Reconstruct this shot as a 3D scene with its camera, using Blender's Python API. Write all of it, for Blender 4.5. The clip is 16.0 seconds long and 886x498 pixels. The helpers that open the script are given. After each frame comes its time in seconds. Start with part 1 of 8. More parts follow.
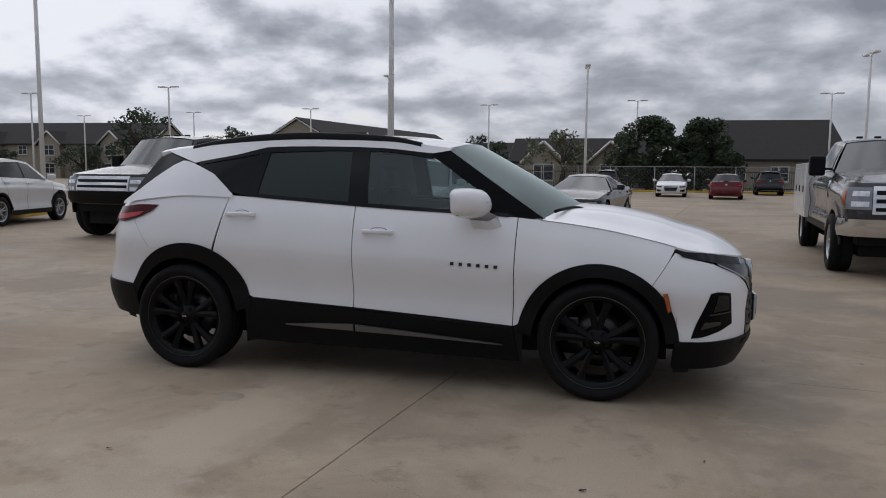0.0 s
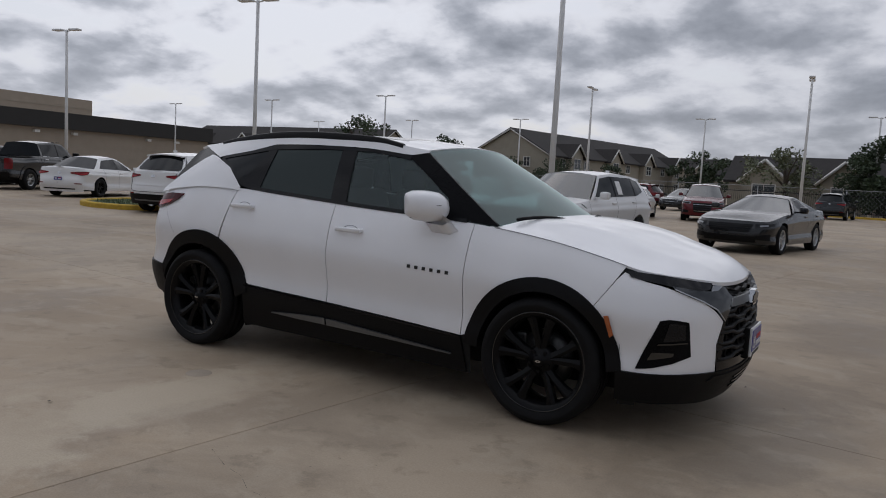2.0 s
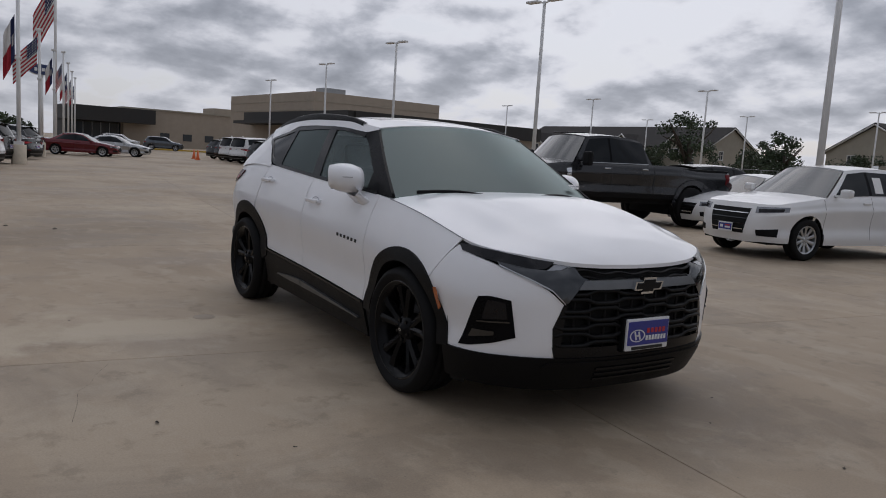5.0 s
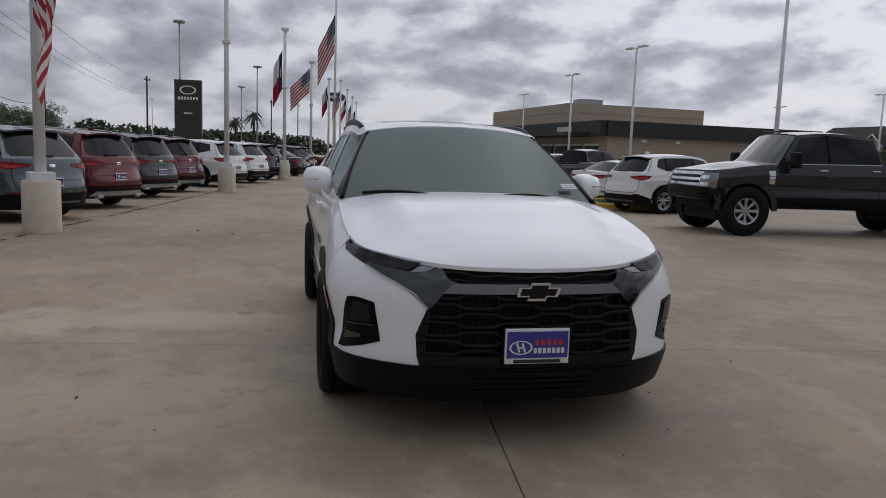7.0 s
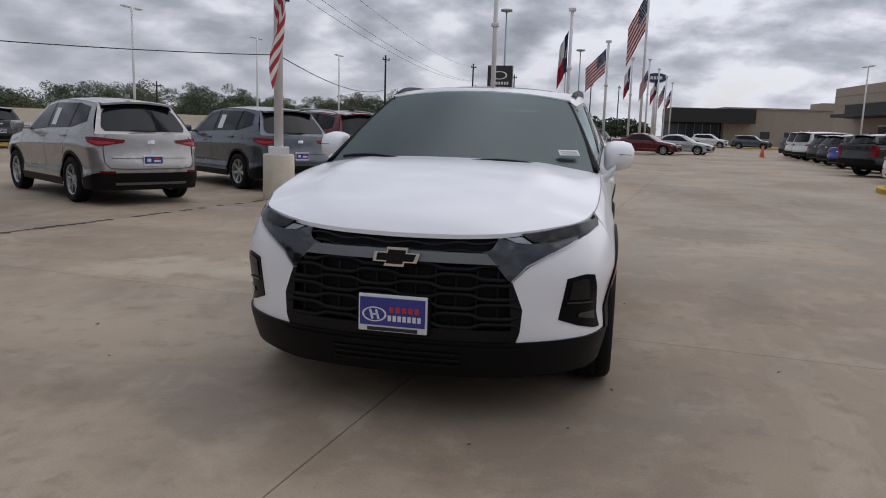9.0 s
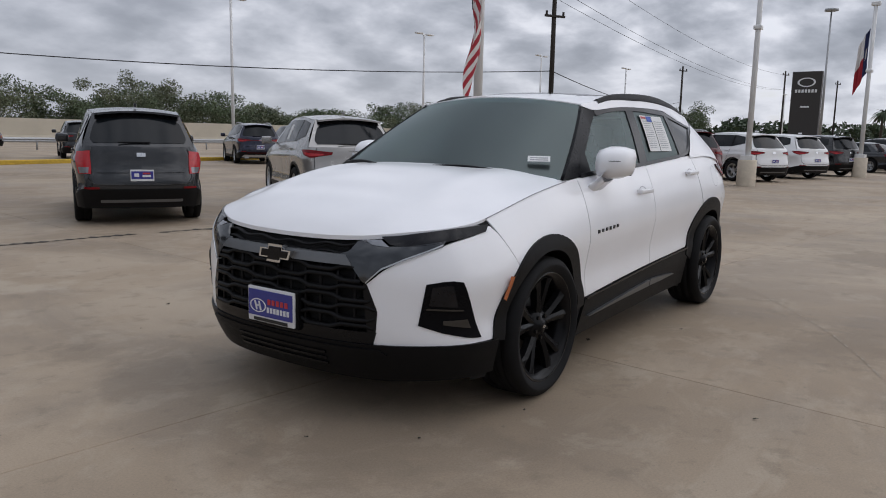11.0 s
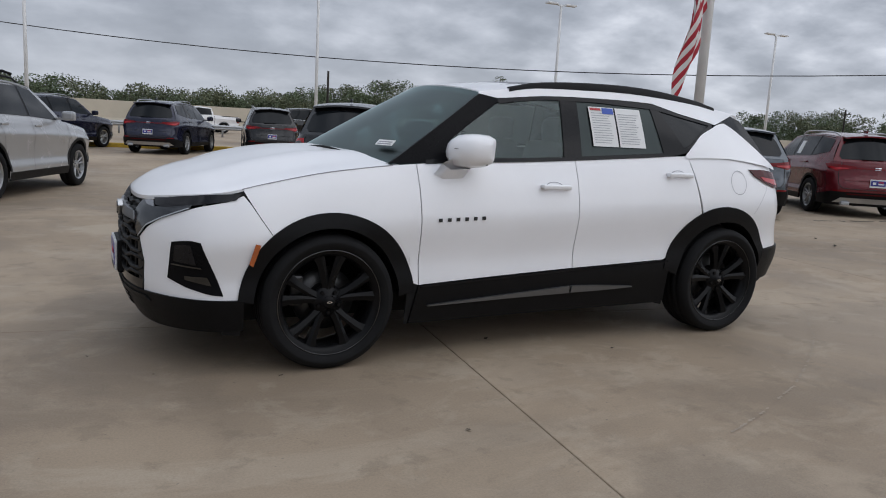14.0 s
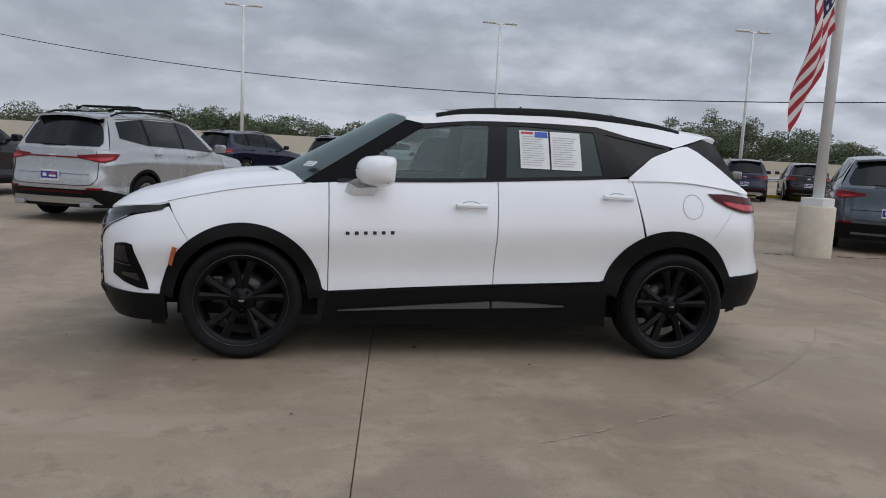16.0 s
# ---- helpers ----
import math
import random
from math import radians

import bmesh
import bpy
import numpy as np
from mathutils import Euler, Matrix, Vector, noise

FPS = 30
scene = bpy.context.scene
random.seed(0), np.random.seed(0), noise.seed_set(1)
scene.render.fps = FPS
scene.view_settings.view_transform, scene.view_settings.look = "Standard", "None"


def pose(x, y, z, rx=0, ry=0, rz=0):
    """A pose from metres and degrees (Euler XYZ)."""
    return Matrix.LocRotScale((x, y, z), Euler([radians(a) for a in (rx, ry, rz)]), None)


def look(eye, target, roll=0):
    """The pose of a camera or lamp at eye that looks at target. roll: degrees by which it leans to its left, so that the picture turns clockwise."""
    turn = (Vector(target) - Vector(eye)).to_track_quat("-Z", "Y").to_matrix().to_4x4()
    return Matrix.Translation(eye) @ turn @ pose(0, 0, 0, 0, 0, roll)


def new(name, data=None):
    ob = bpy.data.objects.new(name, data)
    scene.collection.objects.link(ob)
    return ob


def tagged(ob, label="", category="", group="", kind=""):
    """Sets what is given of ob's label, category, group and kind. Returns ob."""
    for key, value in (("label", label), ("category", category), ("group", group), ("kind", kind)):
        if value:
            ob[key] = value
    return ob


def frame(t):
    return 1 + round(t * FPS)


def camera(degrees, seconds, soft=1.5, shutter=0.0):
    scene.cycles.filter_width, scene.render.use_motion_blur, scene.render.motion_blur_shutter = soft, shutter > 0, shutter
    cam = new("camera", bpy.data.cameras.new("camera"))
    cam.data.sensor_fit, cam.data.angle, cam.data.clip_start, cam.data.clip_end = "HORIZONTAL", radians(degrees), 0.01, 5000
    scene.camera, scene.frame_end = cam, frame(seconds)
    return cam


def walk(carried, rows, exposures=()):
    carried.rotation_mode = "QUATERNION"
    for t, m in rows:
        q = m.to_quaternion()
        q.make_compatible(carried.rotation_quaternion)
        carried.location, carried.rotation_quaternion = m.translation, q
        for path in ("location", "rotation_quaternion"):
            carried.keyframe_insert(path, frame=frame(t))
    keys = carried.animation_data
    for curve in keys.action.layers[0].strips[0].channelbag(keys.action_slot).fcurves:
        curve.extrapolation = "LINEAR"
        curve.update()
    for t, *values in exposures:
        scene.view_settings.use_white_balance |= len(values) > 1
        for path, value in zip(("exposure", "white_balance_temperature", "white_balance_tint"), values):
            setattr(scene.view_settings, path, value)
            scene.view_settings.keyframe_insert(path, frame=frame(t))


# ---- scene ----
cam = camera(61.6, 16.0, soft=1.0)
PATH = [
    (0, (1.633, -5.51, 1.398), (1.135, -3.584, 1.192), 0.5),
    (0.5, (2.019, -5.446, 1.407), (1.378, -3.562, 1.213), 0.8),
    (1, (2.406, -5.252, 1.394), (1.609, -3.427, 1.204), 1.6),
    (1.5, (2.747, -5.082, 1.403), (1.833, -3.312, 1.214), 2.3),
    (2, (3.093, -4.821, 1.391), (2.065, -3.116, 1.197), 3.1),
    (2.5, (3.422, -4.512, 1.392), (2.295, -2.874, 1.176), 3.5),
    (3, (3.8, -4.256, 1.388), (2.541, -2.721, 1.145), 3.7),
    (3.2, (3.917, -4.113, 1.383), (2.607, -2.623, 1.134), 3.5),
    (5.3, (5.243, -2.834, 1.382), (3.525, -1.837, 1.144), 3.4),
    (5.5, (5.307, -2.647, 1.383), (3.555, -1.71, 1.151), 3.2),
    (6, (5.507, -2.183, 1.385), (3.68, -1.403, 1.157), 3.2),
    (6.5, (5.65, -1.753, 1.388), (3.763, -1.132, 1.152), 2.6),
    (7, (5.733, -1.189, 1.397), (3.794, -0.77, 1.148), 2.0),
    (7.5, (5.805, -0.704, 1.367), (3.839, -0.473, 1.088), 1.6),
    (8, (5.728, -0.1, 1.352), (3.753, -0.116, 1.038), 1.5),
    (8.5, (5.736, 0.381, 1.335), (3.774, 0.162, 1.016), 1.7),
    (9, (5.582, 0.911, 1.343), (3.654, 0.489, 1.023), 1.8),
    (9.5, (5.527, 1.382, 1.349), (3.642, 0.791, 1.034), 1.6),
    (10, (5.317, 1.844, 1.341), (3.506, 1.054, 1.034), 1.5),
    (10.2, (5.221, 2.01, 1.345), (3.443, 1.146, 1.04), 1.3),
    (12.3, (3.93, 3.619, 1.314), (2.623, 2.133, 1.023), 3.2),
    (12.5, (3.758, 3.719, 1.309), (2.493, 2.197, 1.022), 3.6),
    (13, (3.411, 4.119, 1.308), (2.269, 2.505, 1.006), 3.5),
    (13.5, (3.065, 4.381, 1.307), (2.036, 2.696, 0.992), 3.4),
    (14, (2.659, 4.676, 1.323), (1.766, 2.916, 1.002), 3.2),
    (14.5, (2.297, 4.887, 1.323), (1.526, 3.069, 1.005), 2.9),
    (15, (1.835, 5.165, 1.32), (1.205, 3.292, 1.008), 2.6),
    (15.5, (1.471, 5.397, 1.33), (0.969, 3.485, 1.029), 2.5),
    (16, (1.054, 5.594, 1.342), (0.689, 3.645, 1.083), 3.0),
]
walk(cam, [(t, look(eye, target, roll)) for t, eye, target, roll in PATH], exposures=[(0, -0.33, 6420, 13), (1.5, -0.48, 6420, 13), (3, -0.43, 6430, 14), (5.5, -0.52, 6450, 14), (7, -0.46, 6420, 15), (8, -0.30, 6430, 15), (10, -0.10, 6430, 14), (12.5, -0.01, 6370, 12), (16, -0.02, 6280, 11)])

# ---- world, sun ----
world = bpy.data.worlds.new("sky")
scene.world = world
world.use_nodes = True
wn, wl = world.node_tree.nodes, world.node_tree.links
wn.clear()
SUN_EL, SUN_AZ = radians(48), radians(-35)   # azimuth from +y towards +x
sky = wn.new("ShaderNodeTexSky")
sky.sky_type = 'NISHITA'
sky.sun_disc = False
sky.sun_elevation, sky.sun_rotation = SUN_EL, SUN_AZ
sky.air_density, sky.dust_density = 1.0, 2.0
tc = wn.new("ShaderNodeTexCoord")
sep = wn.new("ShaderNodeSeparateXYZ")
wl.new(tc.outputs["Generated"], sep.inputs[0])


def wmath(op, a, b=None, c=None, clamp=False):
    n = wn.new("ShaderNodeMath")
    n.operation, n.use_clamp = op, clamp
    for i, v in enumerate((a, b, c)):
        if v is None:
            continue
        if isinstance(v, (int, float)):
            n.inputs[i].default_value = v
        else:
            wl.new(v, n.inputs[i])
    return n.outputs[0]


def wramp(fac, stops):
    n = wn.new("ShaderNodeValToRGB")
    e = n.color_ramp.elements
    while len(e) < len(stops):
        e.new(0.5)
    for k, (p, c) in zip(e, stops):
        k.position, k.color = p, (*c, 1)
    wl.new(fac, n.inputs[0])
    return n.outputs[0]


# an overcast of lumpy cloud, drawn on the sky's directions
up = wmath('MAXIMUM', sep.outputs[2], 0.0)


# the cloud deck lies flat overhead and crowds together towards the skyline
deck = wn.new("ShaderNodeCombineXYZ")
far = wmath('ADD', up, 0.34)
wl.new(wmath('DIVIDE', sep.outputs[0], far), deck.inputs[0])
wl.new(wmath('DIVIDE', sep.outputs[1], far), deck.inputs[1])


def wnoise(scale, detail, rough, off, dist=0.0):
    m = wn.new("ShaderNodeMapping")
    m.inputs["Location"].default_value = off
    wl.new(deck.outputs[0], m.inputs[0])
    n = wn.new("ShaderNodeTexNoise")
    n.inputs["Scale"].default_value = scale
    n.inputs["Detail"].default_value = detail
    n.inputs["Roughness"].default_value = rough
    n.inputs["Distortion"].default_value = dist
    wl.new(m.outputs[0], n.inputs["Vector"])
    return n.outputs["Fac"]


big = wnoise(1.7, 2, 0.45, (7.3, 1.2, 0.3), 0.1)
mid = wnoise(3.7, 8, 0.53, (0.4, 5.2, 1.1), 0.1)
lit = wnoise(3.7, 4, 0.45, (0.4 - 0.06, 5.2 + 0.09, 1.1), 0.1)
dens = wmath('ADD', wmath('ADD', wmath('MULTIPLY', big, 0.45), wmath('MULTIPLY', mid, 0.55)), wmath('MULTIPLY', wmath('SUBTRACT', mid, lit), 0.45))
sun_dir = Vector((math.sin(SUN_AZ) * math.cos(SUN_EL), math.cos(SUN_AZ) * math.cos(SUN_EL), math.sin(SUN_EL)))


def wdot(v):
    n = wn.new("ShaderNodeVectorMath")
    n.operation = 'DOT_PRODUCT'
    wl.new(tc.outputs["Generated"], n.inputs[0])
    n.inputs[1].default_value = Vector(v).normalized()
    return n.outputs["Value"]


# the deck is broken on the side of the veiled sun, and an even grey sheet on the other
near = wmath('POWER', wmath('MAXIMUM', wmath('ADD', wmath('MULTIPLY', wdot((-0.75, 0.66, 0.0)), 0.5), 0.5), 0.0), 1.6)
gain = wmath('ADD', wmath('ADD', wmath('MULTIPLY', near, 0.85), wmath('MULTIPLY', up, 0.75)), 0.27)
thick = wmath('POWER', wmath('MAXIMUM', wdot((0.45, 0.86, 0.15)), 0.0), 3.0)
even = wmath('SUBTRACT', 1.0, near)
lump = wmath('ADD', wmath('MULTIPLY', wmath('SUBTRACT', dens, 0.5), gain), 0.5)
dens2 = wmath('ADD', wmath('ADD', lump, wmath('SUBTRACT', wmath('MULTIPLY', even, 0.125), wmath('MULTIPLY', near, 0.034))), wmath('MULTIPLY', thick, 0.045))
cloud = wramp(dens2, [(0.35, (1.120, 1.155, 1.210)), (0.45, (0.920, 0.960, 1.030)), (0.53, (0.660, 0.702, 0.775)), (0.62, (0.455, 0.495, 0.560)), (0.74, (0.310, 0.343, 0.398))])
# haze at the foot of the sky
hz = wmath('POWER', wmath('SUBTRACT', 1.0, up, clamp=True), 14.0)
hmix = wn.new("ShaderNodeMix")
hmix.data_type = 'RGBA'
wl.new(wmath('MULTIPLY', hz, 0.62), hmix.inputs["Factor"])
wl.new(cloud, hmix.inputs["A"])
hmix.inputs["B"].default_value = (0.78, 0.81, 0.85, 1)
cover = wn.new("ShaderNodeBackground")
wl.new(hmix.outputs["Result"], cover.inputs[0])
# an overcast is brightest overhead, and glows where the veiled sun thins it
glow = wmath('MULTIPLY', wmath('POWER', near, 5.0), 0.20)
wl.new(wmath('ADD', wmath('ADD', wmath('MULTIPLY', wmath('MULTIPLY', up, up), 0.70), 0.81), glow), cover.inputs[1])
clear = wn.new("ShaderNodeBackground")
wl.new(sky.outputs[0], clear.inputs[0])
clear.inputs[1].default_value = 0.10
wmix = wn.new("ShaderNodeMixShader")
hole = wramp(dens2, [(0.34, (0.72, 0.72, 0.72)), (0.42, (0.98, 0.98, 0.98))])
wl.new(hole, wmix.inputs[0])
wl.new(clear.outputs[0], wmix.inputs[1])
wl.new(cover.outputs[0], wmix.inputs[2])
wout = wn.new("ShaderNodeOutputWorld")
wl.new(wmix.outputs[0], wout.inputs[0])

sun = new("sun", bpy.data.lights.new("sun", 'SUN'))
sun.data.energy, sun.data.angle, sun.data.color = 0.55, radians(95), (1.0, 0.97, 0.93)
sun.matrix_world = look(sun_dir * 40, (0, 0, 0))


# ---- materials ----
MATS = {}


def nmath(nt, op, a, b):
    n = nt.nodes.new("ShaderNodeMath")
    n.operation = op
    for i, v in enumerate((a, b)):
        if isinstance(v, (int, float)):
            n.inputs[i].default_value = v
        else:
            nt.links.new(v, n.inputs[i])
    return n.outputs[0]


def mat(name, base, rough=0.5, metal=0.0, coat=0.0, var=0.06, scale=8.0, bump=0.0, fine=120.0, spec=0.5, emit=None, trans=0.0):
    """A principled surface with noise at two scales in colour, gloss and relief."""
    if name in MATS:
        return MATS[name]
    m = bpy.data.materials.new(name)
    m.use_nodes = True
    nt = m.node_tree
    p = nt.nodes["Principled BSDF"]
    p.inputs["Roughness"].default_value = rough
    p.inputs["Metallic"].default_value = metal
    p.inputs["Coat Weight"].default_value = coat
    p.inputs["Coat Roughness"].default_value = 0.04
    p.inputs["Specular IOR Level"].default_value = spec
    p.inputs["Transmission Weight"].default_value = trans
    co = nt.nodes.new("ShaderNodeTexCoord")
    a = nt.nodes.new("ShaderNodeTexNoise")
    a.inputs["Scale"].default_value, a.inputs["Detail"].default_value = scale, 6
    b = nt.nodes.new("ShaderNodeTexNoise")
    b.inputs["Scale"].default_value, b.inputs["Detail"].default_value = fine, 3
    for n in (a, b):
        nt.links.new(co.outputs["Object"], n.inputs["Vector"])
    s = nmath(nt, 'ADD', nmath(nt, 'MULTIPLY', a.outputs["Fac"], 0.65), nmath(nt, 'MULTIPLY', b.outputs["Fac"], 0.35))
    r = nt.nodes.new("ShaderNodeValToRGB")
    e = r.color_ramp.elements
    e[0].position, e[1].position = 0.32, 0.68
    e[0].color = (*[c * (1 - var) for c in base], 1)
    e[1].color = (*[min(1, c * (1 + var)) for c in base], 1)
    nt.links.new(s, r.inputs[0])
    nt.links.new(r.outputs[0], p.inputs["Base Color"])
    nt.links.new(nmath(nt, 'ADD', nmath(nt, 'MULTIPLY', s, 0.16), max(0.0, rough - 0.08)), p.inputs["Roughness"])
    if bump:
        bp = nt.nodes.new("ShaderNodeBump")
        bp.inputs["Strength"].default_value = bump
        bp.inputs["Distance"].default_value = 0.01
        nt.links.new(s, bp.inputs["Height"])
        nt.links.new(bp.outputs[0], p.inputs["Normal"])
    if emit:
        p.inputs["Emission Color"].default_value = (*base, 1)
        p.inputs["Emission Strength"].default_value = emit
    MATS[name] = m
    return m


def paint(name, c, metal=0.0):
    return mat("paint_" + name, c, 0.32 if metal == 0 else 0.26, metal, 0.6 if metal == 0 else 0.75, 0.025, 3.0, fine=700, spec=0.5 if metal == 0 else 0.25)


white = paint("white", (0.83, 0.83, 0.845))
gloss_black = mat("gloss_black", (0.007, 0.007, 0.008), 0.12, 0, 0.0, 0.2, 4, spec=0.22)
pillar_black = mat("pillar_black", (0.005, 0.005, 0.006), 0.28, 0, 0, 0.2, 4, spec=0.07)
plastic = mat("black_plastic", (0.005, 0.005, 0.0055), 0.48, 0, 0, 0.2, 20, 0.15, 600, spec=0.16)
dark_chrome = mat("dark_chrome", (0.075, 0.078, 0.082), 0.13, 1.0, 0.3, 0.08, 5)
chrome = mat("chrome", (0.70, 0.71, 0.72), 0.12, 1.0, 0, 0.05, 5)
alloy = mat("alloy", (0.46, 0.47, 0.48), 0.3, 0.9, 0.2, 0.06, 9)
rubber = mat("rubber", (0.008, 0.008, 0.0085), 0.72, 0, 0, 0.25, 14, 0.25, 260, spec=0.17)
rim_black = mat("rim_black", (0.006, 0.006, 0.0065), 0.22, 0.0, 0.0, 0.15, 10, spec=0.13)
disc = mat("brake_disc", (0.07, 0.07, 0.07), 0.38, 0.9, 0, 0.2, 30)
well = mat("wheel_well", (0.006, 0.006, 0.006), 0.9)
red_lens = mat("red_lens", (0.16, 0.005, 0.008), 0.15, 0, 0.0, 0.25, 18, spec=0.3)
dark_red_lens = mat("dark_red_lens", (0.060, 0.003, 0.005), 0.1, 0, 0.0, 0.35, 16, spec=0.2)
bright_red = mat("bright_red_lens", (0.42, 0.012, 0.018), 0.18, 0, 0.3, 0.2, 30)
satin_grey = mat("satin_grey", (0.16, 0.165, 0.17), 0.38, 0.7, 0, 0.08, 9)
clear_lens = mat("clear_lens", (0.22, 0.23, 0.25), 0.1, 0.3, 0.4, 0.12, 14)
dark_lens = mat("smoked_lens", (0.008, 0.008, 0.010), 0.08, 0, 0.0, 0.3, 22, spec=0.28)
amber = mat("amber_lens", (0.42, 0.10, 0.02), 0.2, 0, 0.8, 0.2, 30)
tint = mat("tinted_glass", (0.008, 0.010, 0.012), 0.05, 0, 0.0, 0.2, 2, spec=0.22)
plate_blue = mat("plate_blue", (0.028, 0.035, 0.24), 0.35, 0, 0.3, 0.1, 30)
plate_red = mat("plate_red", (0.45, 0.03, 0.04), 0.4)
paper = mat("paper", (0.74, 0.74, 0.73), 0.7, 0, 0, 0.04, 12)
ink = mat("grey_ink", (0.34, 0.34, 0.36), 0.7)
ink_blue = mat("blue_ink", (0.05, 0.10, 0.42), 0.6)
ink_black = mat("black_ink", (0.015, 0.015, 0.015), 0.5)
silver_letter = mat("silver_letter", (0.72, 0.73, 0.74), 0.35, 0.2)
pole_white = mat("pole_white", (0.70, 0.70, 0.69), 0.45, 0, 0, 0.07, 3, 0.05)
base_tan = mat("pole_base_concrete", (0.56, 0.49, 0.39), 0.85, 0, 0, 0.12, 6, 0.3, 90)
wood_dark = mat("utility_wood", (0.028, 0.023, 0.019), 0.9, 0, 0, 0.3, 12, 0.5)
kerb_yellow = mat("kerb_yellow", (0.48, 0.31, 0.03), 0.75, 0, 0, 0.22, 9, 0.25)
stucco = mat("tan_stucco", (0.36, 0.305, 0.245), 0.9, 0, 0, 0.07, 1.2, 0.2, 60)
fascia_dark = mat("dark_fascia", (0.022, 0.021, 0.020), 0.6, 0, 0, 0.15, 2)
siding = mat("siding", (0.34, 0.31, 0.25), 0.85, 0, 0, 0.08, 1.5, 0.15, 40)
shingle = mat("shingle_roof", (0.024, 0.021, 0.020), 0.92, 0, 0, 0.3, 2.5, 0.4, 25)
trim_white = mat("white_trim", (0.62, 0.61, 0.58), 0.7)
pane_far = mat("far_window", (0.05, 0.06, 0.07), 0.12, 0, 0.3)
stone_wall = mat("stone_gable", (0.26, 0.20, 0.14), 0.9, 0, 0, 0.35, 3, 0.4, 14)
bark = mat("bark", (0.06, 0.048, 0.036), 0.95, 0, 0, 0.3, 10, 0.6)
wire_black = mat("cable", (0.02, 0.02, 0.022), 0.7)
seat_cloth = mat("seat_black", (0.02, 0.02, 0.021), 0.75, 0, 0, 0.2, 20, 0.2)
steel = mat("galvanised", (0.36, 0.37, 0.38), 0.5, 0.6, 0, 0.12, 6)
flag_red = mat("flag_red", (0.36, 0.022, 0.035), 0.8, 0, 0, 0.1, 6, 0.1)
flag_white = mat("flag_white", (0.66, 0.64, 0.62), 0.8, 0, 0, 0.05, 6, 0.1)
flag_blue = mat("flag_blue", (0.018, 0.025, 0.085), 0.8, 0, 0, 0.1, 6, 0.1)
cone_orange = mat("cone_orange", (0.62, 0.11, 0.02), 0.6)
sign_dark = mat("sign_brown", (0.030, 0.027, 0.025), 0.5)
sign_blue = mat("sign_blue", (0.012, 0.03, 0.12), 0.35, 0, 0.5)
cream_wall = mat("cream_barrier", (0.50, 0.45, 0.36), 0.85, 0, 0, 0.08, 0.8, 0.1)


def glass_mat(name, tint_c, glossy=0.06):
    """Thin automotive glass: mirror gloss over a tinted clear pane."""
    m = bpy.data.materials.new(name)
    m.use_nodes = True
    nt = m.node_tree
    nt.nodes.clear()
    out = nt.nodes.new("ShaderNodeOutputMaterial")
    tr = nt.nodes.new("ShaderNodeBsdfTransparent")
    tr.inputs[0].default_value = (*tint_c, 1)
    gl = nt.nodes.new("ShaderNodeBsdfGlossy")
    gl.inputs["Roughness"].default_value = 0.28
    gl.inputs["Color"].default_value = (0.86, 1.0, 0.99, 1)
    fr = nt.nodes.new("ShaderNodeFresnel")
    fr.inputs[0].default_value = 1.52
    mx = nt.nodes.new("ShaderNodeMixShader")
    f2 = nmath(nt, 'ADD', nmath(nt, 'MULTIPLY', fr.outputs[0], 0.7), glossy)
    nt.links.new(f2, mx.inputs[0])
    nt.links.new(tr.outputs[0], mx.inputs[1])
    nt.links.new(gl.outputs[0], mx.inputs[2])
    nt.links.new(mx.outputs[0], out.inputs[0])
    return m


screen_glass = glass_mat("windshield_glass", (0.20, 0.33, 0.33), 0.055)
front_glass = glass_mat("door_glass", (0.42, 0.50, 0.50), 0.04)
privacy_glass = glass_mat("privacy_glass", (0.035, 0.036, 0.038), 0.02)


